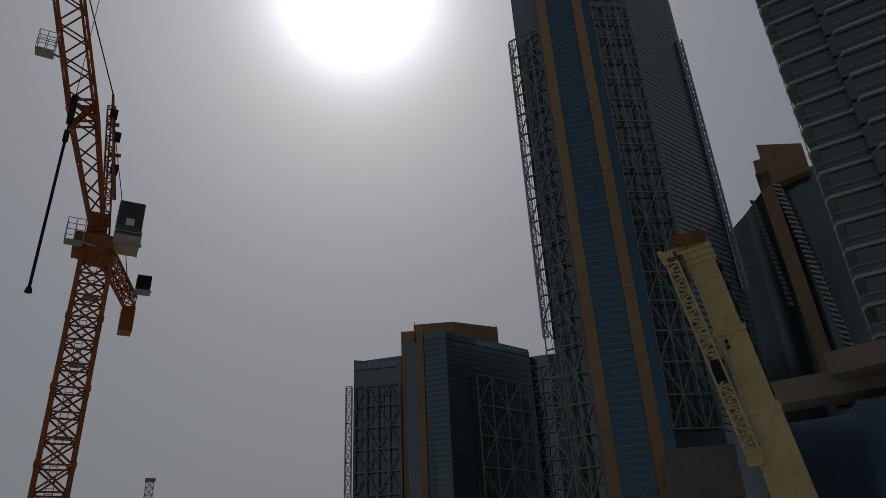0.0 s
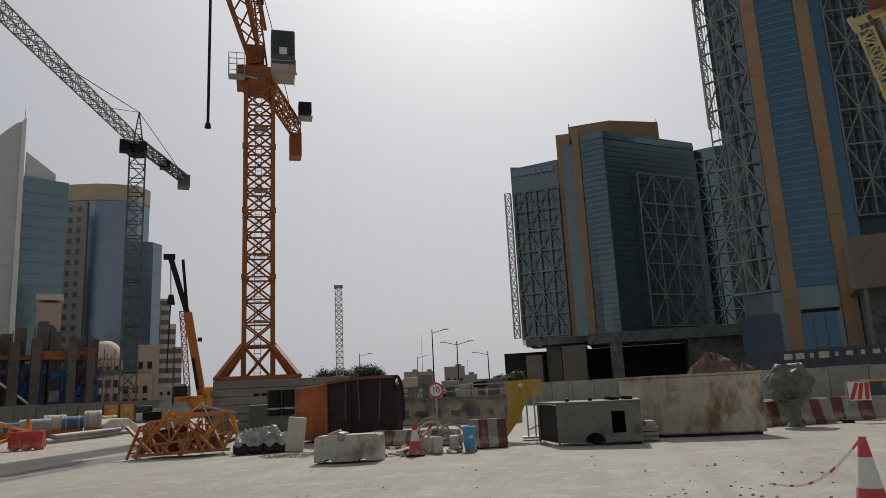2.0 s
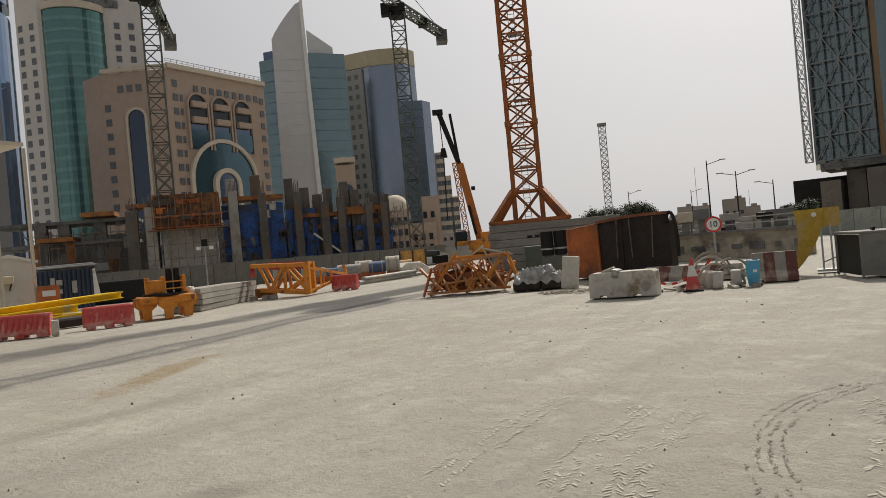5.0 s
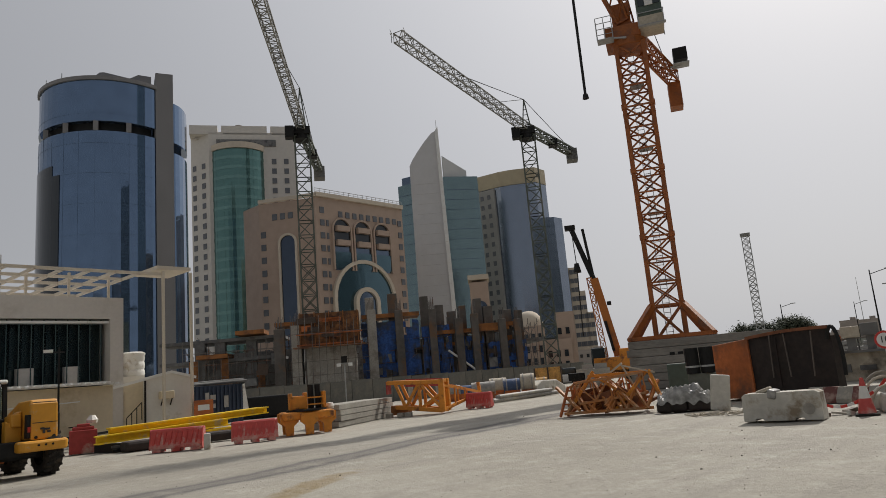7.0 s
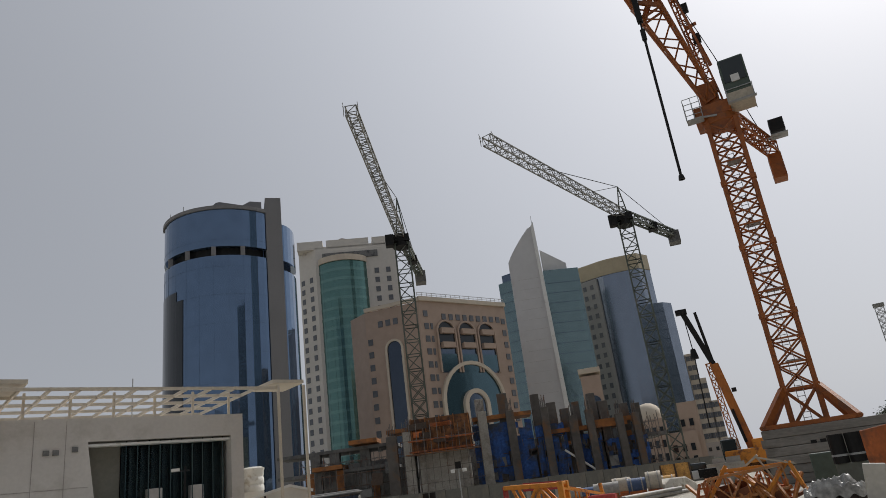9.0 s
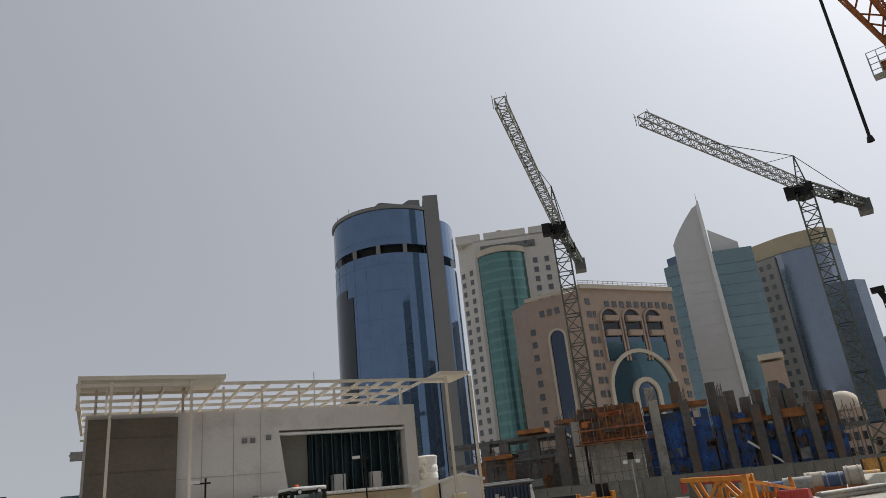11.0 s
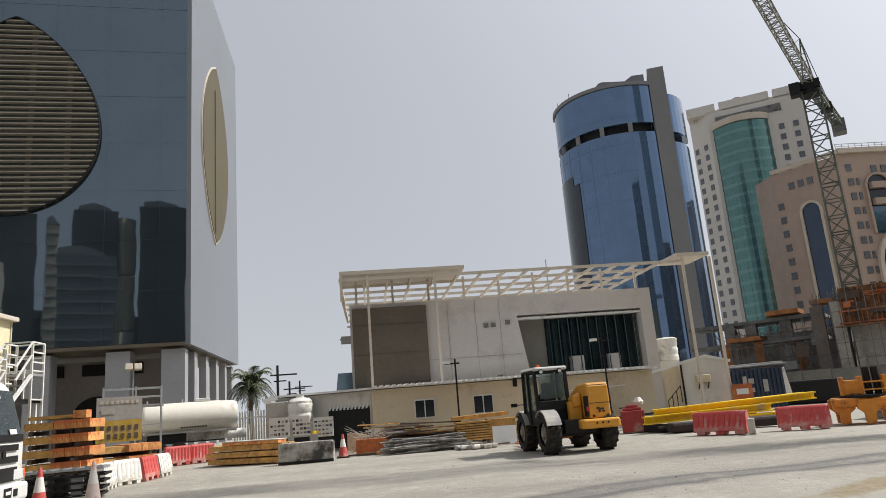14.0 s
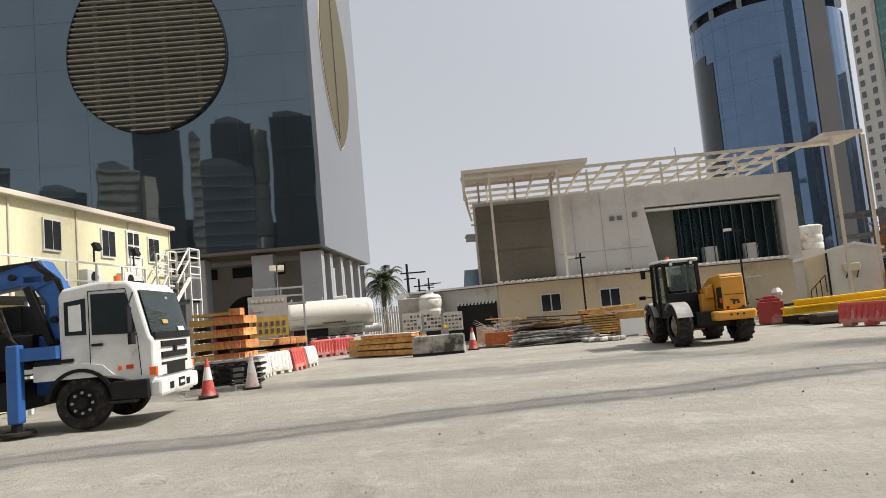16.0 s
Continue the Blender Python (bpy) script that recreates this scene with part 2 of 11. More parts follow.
def glass_wall(name, tint, rough=0.04, metal=0.75, wobble=0.02, size=3.0):
    """Coated curtain-wall glass: a tinted mirror with slightly uneven panes."""
    m = bpy.data.materials.new(name)
    m.use_nodes = True
    n, l = m.node_tree.nodes, m.node_tree.links
    b = n["Principled BSDF"]
    b.inputs["Roughness"].default_value, b.inputs["Metallic"].default_value = rough, metal
    co, t, p, v, x = n.new("ShaderNodeTexCoord"), n.new("ShaderNodeTexNoise"), n.new("ShaderNodeBump"), n.new("ShaderNodeMapRange"), n.new("ShaderNodeVectorMath")
    t.inputs["Scale"].default_value, t.inputs["Detail"].default_value = 1 / size, 2
    l.new(co.outputs["Object"], t.inputs["Vector"])
    p.inputs["Strength"].default_value, p.inputs["Distance"].default_value = wobble, 1.0
    l.new(t.outputs["Fac"], p.inputs["Height"])
    l.new(p.outputs[0], b.inputs["Normal"])
    v.inputs["To Min"].default_value, v.inputs["To Max"].default_value = 0.85, 1.15
    l.new(t.outputs["Fac"], v.inputs["Value"])
    x.operation = "SCALE"
    x.inputs[0].default_value = tint
    l.new(v.outputs[0], x.inputs["Scale"])
    l.new(x.outputs[0], b.inputs["Base Color"])
    return m


glass_blue = glass_wall("blue_mirror_glass", (0.122, 0.182, 0.28))
glass_teal = glass_wall("teal_glass", (0.1, 0.195, 0.18), 0.18)
glass_sea = glass_wall("sea_green_spandrel_glass", (0.135, 0.24, 0.22), 0.25)
# tint raised so that dark glass looks veiled by haze
glass_dark = glass_wall("hazed_dark_blue_green_glass", (0.15, 0.192, 0.2), 0.2)
glass_deep = glass_wall("deep_blue_glass", (0.06, 0.12, 0.17), 0.15)
glass_line = glass_wall("teal_spandrel_glass", (0.1, 0.16, 0.185), 0.25)
# this tint too is lifted, for haze and lens flare
glass_night = glass_wall("hazed_dark_teal_glass", (0.14, 0.18, 0.185), 0.25)
glass_pale = glass_wall("pale_blue_grey_glass", (0.2, 0.27, 0.31), 0.1)
glass_navy = glass_wall("grey_navy_glass", (0.11, 0.145, 0.2), 0.1)
glass_mirror = glass_wall("grey_blue_mirror_glass", (0.136, 0.173, 0.2), 0.02, 0.85, 0.012, 6.0)
window_glass = glass_wall("window_glass", (0.03, 0.035, 0.04), 0.06, 0.3, 0.0)
cab_glass = glass_wall("cab_glass", (0.03, 0.038, 0.04), 0.05, 0.2, 0.0)
glass_mist = glass_wall("teal_grey_glass", (0.16, 0.225, 0.235), 0.1)
glass_shade = glass_wall("shaded_glass", (0.05, 0.065, 0.09), 0.15)
glass_dim = glass_wall("dim_teal_glass", (0.105, 0.14, 0.15), 0.2)
glass_seam = glass_wall("blue_glass_seam", (0.105, 0.155, 0.23), 0.1)
glass_slate = glass_wall("slate_blue_glass", (0.08, 0.135, 0.16), 0.1)
# navy glass made paler, with the haze of distance in its tint
glass_haze = glass_wall("hazy_grey_blue_glass", (0.2, 0.235, 0.29), 0.15)
# windows of far buildings, lightened in colour to imitate haze
window_far = material("hazy_far_window_glass", (0.1, 0.105, 0.115), 0.25, vary=0.15, big=0.1, fine=1.0)
louvre_gold = material("bronze_louvre", (0.2, 0.185, 0.145), 0.5, 0.2, vary=0.08)


# ---------------- building tools ----------------
def at(az, d, z=0.0):
    """A place by bearing (degrees to the left of +y) and distance from the origin."""
    return Vector((-d * math.sin(radians(az)), d * math.cos(radians(az)), z))


def rise(el, d):
    """Height above ground of what stands el degrees above the eye at distance d."""
    return EYE + d * math.tan(radians(el))


class Shape:
    """Gathers vertices and faces of one part."""

    def __init__(self):
        self.v, self.f = [], []

    def add(self, verts, faces):
        k = len(self.v)
        self.v += [tuple(p) for p in verts]
        self.f += [tuple(i + k for i in q) for q in faces]
        return self

    def box(self, c, s, rz=0.0, rx=0.0, ry=0.0):
        m = pose(*c, rx, ry, rz)
        hx, hy, hz = s[0] / 2, s[1] / 2, s[2] / 2
        pts = [m @ Vector((x, y, z)) for z in (-hz, hz) for x, y in ((-hx, -hy), (hx, -hy), (hx, hy), (-hx, hy))]
        return self.add(pts, [(3, 2, 1, 0), (4, 5, 6, 7), (0, 1, 5, 4), (1, 2, 6, 5), (2, 3, 7, 6), (3, 0, 4, 7)])

    def beam(self, p, q, w, h=None):
        h = h or w
        p, q = Vector(p), Vector(q)
        d = (q - p).normalized()
        ref = Vector((0, 0, 1)) if abs(d.z) < 0.98 else Vector((1, 0, 0))
        a = d.cross(ref).normalized() * w / 2
        b = d.cross(a).normalized() * h / 2
        pts = [o + i * a + j * b for o in (p, q) for i, j in ((-1, -1), (1, -1), (1, 1), (-1, 1))]
        return self.add(pts, [(3, 2, 1, 0), (4, 5, 6, 7), (0, 1, 5, 4), (1, 2, 6, 5), (2, 3, 7, 6), (3, 0, 4, 7)])

    def tube(self, p, q, r, r2=None, n=10, caps=True):
        r2 = r if r2 is None else r2
        p, q = Vector(p), Vector(q)
        d = (q - p).normalized()
        ref = Vector((0, 0, 1)) if abs(d.z) < 0.98 else Vector((1, 0, 0))
        a = d.cross(ref).normalized()
        b = d.cross(a).normalized()
        ring = [math.cos(2 * math.pi * i / n) * a + math.sin(2 * math.pi * i / n) * b for i in range(n)]
        pts = [p + r * o for o in ring] + [q + r2 * o for o in ring]
        faces = [(i, (i + 1) % n, n + (i + 1) % n, n + i) for i in range(n)]
        if caps:
            faces += [tuple(reversed(range(n))), tuple(range(n, 2 * n))]
        return self.add(pts, faces)

    def prism(self, poly, z0, z1):
        """poly: x, y or x, y, top; counter-clockwise."""
        n = len(poly)
        pts = [(p[0], p[1], z0) for p in poly] + [(p[0], p[1], p[2] if len(p) > 2 else z1) for p in poly]
        return self.add(pts, [(i, (i + 1) % n, n + (i + 1) % n, n + i) for i in range(n)] + [tuple(reversed(range(n))), tuple(range(n, 2 * n))])

    def slab(self, outline, y0, y1):
        """An upright plate: outline of x, z (counter-clockwise from the front), from depth y0 to y1."""
        n = len(outline)
        pts = [(x, y0, z) for x, z in outline] + [(x, y1, z) for x, z in outline]
        return self.add(pts, [(i, n + i, n + (i + 1) % n, (i + 1) % n) for i in range(n)] + [tuple(range(n)), tuple(reversed(range(n, 2 * n)))])

    def lathe(self, profile, c=(0, 0, 0), n=20, a0=0.0, a1=360.0):
        full = abs(a1 - a0) >= 359.9
        k = n if full else n + 1
        pts = [(c[0] + r * math.cos(radians(a0 + (a1 - a0) * i / n)), c[1] + r * math.sin(radians(a0 + (a1 - a0) * i / n)), c[2] + z) for r, z in profile for i in range(k)]
        faces = [(j * k + i, j * k + (i + 1) % k, (j + 1) * k + (i + 1) % k, (j + 1) * k + i) for j in range(len(profile) - 1) for i in range(n)]
        return self.add(pts, faces)

    def truss(self, p, q, w, bays, chord, brace, up=None, cross=True):
        """A square lattice boom or mast from p to q."""
        p, q = Vector(p), Vector(q)
        d = (q - p).normalized()
        ref = Vector(up) if up else (Vector((0, 0, 1)) if abs(d.z) < 0.9 else Vector((1, 0, 0)))
        a = d.cross(ref).normalized() * w / 2
        b = d.cross(a).normalized() * w / 2
        c = [a + b, a - b, -a - b, -a + b]
        for o in c:
            self.beam(p + o, q + o, chord)
        for i in range(bays):
            s0, s1 = p + (q - p) * i / bays, p + (q - p) * (i + 1) / bays
            for k in range(4):
                o0, o1 = c[k], c[(k + 1) % 4]
                self.beam(s0 + o0, s0 + o1, brace)
                if cross:
                    self.beam(s0 + o0, s1 + o1, brace)
                    self.beam(s0 + o1, s1 + o0, brace)
                else:
                    self.beam(s0 + (o0 if i % 2 else o1), s1 + (o1 if i % 2 else o0), brace)
        for k in range(4):
            self.beam(q + c[k], q + c[(k + 1) % 4], brace)
        return self

    def arc_strip(self, c, r, a0, a1, width, thick, axis="y", n=10):
        """A curved band round c, from angle a0 to a1 in degrees, across the given axis."""
        k = len(self.v)
        for i in range(n + 1):
            a = radians(a0 + (a1 - a0) * i / n)
            for rr in (r, r + thick):
                for w in (-width / 2, width / 2):
                    p = (rr * math.cos(a), w, rr * math.sin(a)) if axis == "y" else (w, rr * math.cos(a), rr * math.sin(a))
                    self.v.append((c[0] + p[0], c[1] + p[1], c[2] + p[2]))
        for i in range(n):
            q, m = k + 4 * i, k + 4 * i + 4
            self.f += [(q, q + 1, m + 1, m), (q + 2, m + 2, m + 3, q + 3), (q, m, m + 2, q + 2), (q + 1, q + 3, m + 3, m + 1)]
        self.f += [(k, k + 2, k + 3, k + 1), (k + 4 * n, k + 4 * n + 1, k + 4 * n + 3, k + 4 * n + 2)]
        return self

    def data(self, name, mat, smooth=False):
        me = bpy.data.meshes.new(name)
        me.from_pydata(self.v, [], self.f)
        me.materials.append(mat)
        if smooth:
            me.polygons.foreach_set("use_smooth", [True] * len(me.polygons))
            me.set_sharp_from_angle(angle=radians(40))
        me.update()
        return me

    def part(self, name, mat, parent=None, label="", smooth=False, bevel=0.0):
        ob = new(name, self.data(name, mat, smooth))
        if parent:
            ob.parent = parent
        if label:
            ob["label"] = label
        if bevel:
            mod = ob.modifiers.new("bevel", "BEVEL")
            mod.width, mod.segments, mod.limit_method = bevel, 2, "ANGLE"
        return ob


def thing(name, place, turn, label, category, group="", kind=""):
    """The base of one thing: x to its right, y into its depth, as seen from its front."""
    ob = new(name)
    ob.empty_display_size = 0.3
    ob.matrix_world = pose(place[0], place[1], place[2], 0, 0, turn)
    return tagged(ob, label, category, group, kind)


def piece(name, data, parent, x, y, z, rz=0.0, s=(1, 1, 1)):
    ob = new(name, data)
    ob.parent = parent
    ob.location, ob.rotation_euler, ob.scale = (x, y, z), (0, 0, radians(rz)), s
    return ob


def box_data(name, mat, sx, sy, sz):
    return Shape().box((0, 0, 0), (sx, sy, sz)).data(name, mat)


def lattice_panel(s, p, q, z0, z1, nx, nz, w, lean=True):
    """Steel screen between the plan points p and q: uprights, rails and star-like diagonals."""
    p, q = Vector((*p, 0)), Vector((*q, 0))
    spot_at = lambda i, k: p + (q - p) * i / nx + Vector((0, 0, z0 + (z1 - z0) * k / nz))
    for i in range(nx + 1):
        s.beam(spot_at(i, 0), spot_at(i, nz), w)
    for k in range(nz + 1):
        s.beam(spot_at(0, k), spot_at(nx, k), w)
    if lean:
        for i in range(nx):
            for k in range(nz):
                if (i + k) % 2:
                    s.beam(spot_at(i, k + 1), spot_at(i + 1, k), w * 0.85)
                else:
                    s.beam(spot_at(i, k), spot_at(i + 1, k + 1), w * 0.85)
    return s


# ---------------- ground ----------------
STAIN = (-11.0, 6.7, 122)

def ground_material():
    m = bpy.data.materials.new("dusty_pale_ground")
    m.use_nodes = True
    n, l = m.node_tree.nodes, m.node_tree.links
    b = n["Principled BSDF"]
    b.inputs["Roughness"].default_value = 0.8
    b.inputs["Specular IOR Level"].default_value = 0.4
    co = n.new("ShaderNodeTexCoord")

    def noise_of(scale, detail=6, rough=0.6, vec=None):
        t = n.new("ShaderNodeTexNoise")
        t.inputs["Scale"].default_value, t.inputs["Detail"].default_value, t.inputs["Roughness"].default_value = scale, detail, rough
        l.new(vec or co.outputs["Object"], t.inputs["Vector"])
        return t.outputs["Fac"]

    def ramp(value, a, b_, lo=0.0, hi=1.0):
        r = n.new("ShaderNodeMapRange")
        for key, x in (("From Min", a), ("From Max", b_), ("To Min", lo), ("To Max", hi)):
            r.inputs[key].default_value = x
        l.new(value, r.inputs["Value"])
        return r.outputs[0]

    def blend(fac, one, two):
        x = n.new("ShaderNodeMix")
        x.data_type = "RGBA"
        l.new(fac, x.inputs[0])
        for i, c in ((6, one), (7, two)):
            if isinstance(c, tuple):
                x.inputs[i].default_value = (*c, 1)
            else:
                l.new(c, x.inputs[i])
        return x.outputs[2]

    def maths(op, a, b_):
        x = n.new("ShaderNodeMath")
        x.operation = op
        for i, c in enumerate((a, b_)):
            if isinstance(c, (int, float)):
                x.inputs[i].default_value = c
            else:
                l.new(c, x.inputs[i])
        return x.outputs[0]

    col = blend(ramp(noise_of(0.12, 5), 0.35, 0.65), (0.3, 0.277, 0.23), (0.385, 0.362, 0.308))
    # streaks swept along the traffic
    mp = n.new("ShaderNodeMapping")
    mp.inputs["Rotation"].default_value = (0, 0, radians(35))
    mp.inputs["Scale"].default_value = (0.9, 0.12, 1)
    l.new(co.outputs["Object"], mp.inputs["Vector"])
    col = blend(ramp(noise_of(0.8, 6, 0.65, mp.outputs[0]), 0.47, 0.66, 0, 0.6), col, (0.23, 0.212, 0.18))
    col = blend(ramp(noise_of(1.1, 9, 0.75), 0.5, 0.68, 0, 0.75), col, (0.455, 0.433, 0.376))
    col = blend(ramp(noise_of(9, 9, 0.75), 0.5, 0.7, 0, 0.6), col, (0.24, 0.22, 0.19))
    col = blend(ramp(noise_of(3.2, 10, 0.78), 0.48, 0.66, 0, 0.45), col, (0.26, 0.24, 0.195))
    # dark damp wheel lane running past the site, and a fainter one beside it
    xyz = n.new("ShaderNodeSeparateXYZ")
    l.new(co.outputs["Object"], xyz.inputs[0])
    wob = ramp(noise_of(0.25, 3), 0.3, 0.7, -0.25, 0.25)
    bend = maths("MULTIPLY", maths("MULTIPLY", xyz.outputs["Y"], xyz.outputs["Y"]), 0.0037)
    slope = maths("MULTIPLY", xyz.outputs["Y"], -0.296)
    line = maths("ADD", maths("ADD", bend, slope), -12.06)
    off = maths("ADD", maths("SUBTRACT", xyz.outputs["X"], line), wob)
    ragged = ramp(noise_of(1.1, 8, 0.7), 0.3, 0.5, 0.3, 1.0)
    south = ramp(xyz.outputs["Y"], -8, 0, 0.75, 1.0)
    for centre, width, strength in ((-1.0, 3.2, 0.12), (0.0, 0.95, 0.6), (0.42, 0.22, 0.7), (-0.45, 0.2, 0.6)):
        band = ramp(maths("ABSOLUTE", maths("SUBTRACT", off, centre), 0), width * 0.4, width, strength, 0)
        col = blend(maths("MULTIPLY", maths("MULTIPLY", band, ragged), south), col, (0.1, 0.094, 0.092))
    # brown damp patches
    col = blend(maths("MULTIPLY", ramp(noise_of(0.35, 6, 0.65), 0.66, 0.72, 0, 0.6), ramp(noise_of(3, 6), 0.3, 0.6)), col, (0.26, 0.21, 0.14))
    # long ochre stain beside the lane
    for x, y, turn, a, b_, tone, k in ((STAIN[0], STAIN[1], STAIN[2], 2.5, 0.42, (0.25, 0.19, 0.1), 0.9), (-4.6, 3.0, 60, 0.5, 0.2, (0.2, 0.185, 0.15), 0.6), (-6.6, -2.2, 20, 0.7, 0.3, (0.22, 0.2, 0.17), 0.6), (3.4, 9.6, -20, 1.4, 0.35, (0.24, 0.205, 0.155), 0.6)):
        q, length = n.new("ShaderNodeMapping"), n.new("ShaderNodeVectorMath")
        q.vector_type = "TEXTURE"
        q.inputs["Location"].default_value, q.inputs["Rotation"].default_value, q.inputs["Scale"].default_value = (x, y, 0), (0, 0, radians(turn)), (a, b_, 50)
        l.new(co.outputs["Object"], q.inputs["Vector"])
        length.operation = "LENGTH"
        l.new(q.outputs[0], length.inputs[0])
        edge = maths("ADD", length.outputs["Value"], ramp(noise_of(1.6, 6, 0.7), 0.3, 0.7, -0.45, 0.45))
        col = blend(maths("MULTIPLY", ramp(edge, 0.55, 1.0, k, 0), ramp(noise_of(5, 6, 0.7), 0.3, 0.55, 0.35, 1)), col, tone)
    l.new(col, b.inputs["Base Color"])
    p = n.new("ShaderNodeBump")
    p.inputs["Strength"].default_value, p.inputs["Distance"].default_value = 0.9, 0.06
    l.new(maths("ADD", noise_of(2.5, 10, 0.7), maths("MULTIPLY", noise_of(25, 6, 0.7), 0.4)), p.inputs["Height"])
    l.new(p.outputs[0], b.inputs["Normal"])
    return m


def ground_height(x, y):
    r = math.hypot(x, y)
    k = max(0.0, min(1.0, (46 - r) / 25))
    return 0.05 * k * (noise.noise(Vector((x * 0.35, y * 0.35, 0))) + 0.4 * noise.noise(Vector((x * 1.3, y * 1.3, 5)))) - 0.02


g = Shape()
radii = [0.0] + [0.6 * 1.045 ** i for i in range(110)] + [100, 140, 200, 300, 500, 900, 1700, 3200]
seg = 160
for i, r in enumerate(radii[1:]):
    g.v += [(r * math.cos(2 * math.pi * k / seg), r * math.sin(2 * math.pi * k / seg), ground_height(r * math.cos(2 * math.pi * k / seg), r * math.sin(2 * math.pi * k / seg))) for k in range(seg)]
    if i:
        a = (i - 1) * seg
        g.f += [(a + k, a + seg + k, a + seg + (k + 1) % seg, a + (k + 1) % seg) for k in range(seg)]
g.f.append(tuple(range(seg)))
tagged(g.part("ground", ground_material(), smooth=True), "pale dusty compacted ground with wheel marks", "ground", kind="structure")


# ---------------- towers ----------------
def tall_tower():
    """Dark glass tower with two ochre ribs and white steel lattice screens."""
    d = 150.0
    t = thing("lattice_tower", at(-13, d), -13, "tall dark glass tower with ochre ribs and white lattice screens", "tower")
    XY = lambda az, y=0.0: ((d + y) * math.tan(radians(-13 - az)), y)
    X = lambda az: XY(az)[0]
    top = 230.0
    Shape().prism([XY(-9.6, 3), XY(-11.6, 0), XY(-17.2, 0), XY(-21.6, 4), XY(-25.6, 22), XY(-24.6, 45), XY(-10, 45)], 0, top).part("body", glass_dark, t, "dark glass curtain wall")
    x0, x1 = X(-13.3), X(-16.0)
    Shape().box(((x0 + x1) / 2, -0.6, top / 2 + 9), (x1 - x0, 1.2, top - 18)).part("glass_bay", glass_deep, t, "deep blue glass bay between the ribs")
    s = Shape()
    for k in range(int((top - 20) / 1.55)):
        s.box(((x0 + x1) / 2, -1.22, 20 + 1.55 * k), (x1 - x0, 0.08, 0.42))
    tagged(s.part("spandrel_lining", glass_line, t), kind="stuff")
    for az in (-12.8, -16.5):
        for k in range(15):
            Shape().box((X(az), -1.2, 7.7 + 15.4 * k), (2.6, 2.6, 15.34)).part("rib_panel", ochre_cladding, t, "ochre stone rib panel")
    Shape().box(((X(-17.1) + X(-17.9)) / 2, -0.2, top / 2 + 9), (X(-17.9) - X(-17.1), 0.5, top - 18)).part("glass_strip", glass_deep, t, "deep blue glass strip beside the rib")
    # steel screens stand a little in front of the glass
    for a, b, z0, z1, nx, nz in ((XY(-8.9, 1.4), XY(-12.15, -1.5), rise(6.1, d), 143, 3, 19), (XY(-17.95, -1.0), XY(-21.6, 2.4), rise(10.8, d), 150, 3, 17)):
        s = lattice_panel(Shape(), a, b, z0, z1, nx, nz, 0.3)
        fine = [(c[0], c[1] + 0.5) for c in (a, b)]
        lattice_panel(s, fine[0], fine[1], z0, z1, nx * 2, nz * 2, 0.12, False)
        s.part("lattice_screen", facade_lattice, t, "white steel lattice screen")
    for i in range(4):
        x, y = XY(-9.0, 2.2)
        Shape().truss((x, y, 54 + i * 22.2), (x, y, 76.2 + i * 22.2), 1.2, 8, 0.2, 0.14).part("lattice_edge", lattice_bright, t, "pale lattice edge mast")
    for i in range(4):
        x, y = XY(-25.55, 20.6)
        Shape().truss((x, y, 66 + i * 20.3), (x, y, 86.3 + i * 20.3), 1.4, 7, 0.24, 0.16).part("lattice_edge", lattice_bright, t, "pale lattice edge mast")
    s = Shape()
    a, b = Vector((*XY(-21.75, 4.2), 0)), Vector((*XY(-25.5, 21.2), 0))
    for k in range(120):
        s.beam(a + Vector((0, -0.1, 30 + 1.55 * k)), b + Vector((0, -0.1, 30 + 1.55 * k)), 0.05, 0.3)
    tagged(s.part("floor_banding", glass_night, t), kind="stuff")
    # raw concrete box at the foot, with its open lower storey
    za, zb = rise(5.4, 141), rise(8.95, 141)
    Shape().box(((X(-16.75) + X(-21.6)) / 2 * 0.94, -9, (za + zb) / 2), ((X(-21.6) - X(-16.75)) * 0.94, 14, zb - za)).part("podium_box", raw_brown, t, "raw brown concrete upper box")
    # dark concrete carries the shade under the overhanging box
    Shape().box((X(-19.2), -7, za / 2), (11, 10, za)).part("podium_base", dark_concrete, t, "lower storey with its shade in the dark concrete")
    for x in (X(-17.4), X(-21.2)):
        Shape().box((x * 0.94, -15.4, za / 2), (0.5, 0.8, za)).part("podium_column", raw_brown, t)
    Shape().box((X(-14.6), -1.5, rise(4.4, d)), (6.4, 0.8, 0.5)).part("entrance_canopy", black_steel, t)
    for i in range(3):
        Shape().box((X(-13.6) + 2.15 * i, -1.4, rise(2.4, d)), (2.0, 0.6, rise(4.2, d) - rise(0.6, d))).part("entrance_glass", glass_deep, t)
    Shape().box((X(-10.6), -1, 6.5), (7, 4, 13)).part("podium_wall", glass_shade, t, "dark glazed foot")
    return t


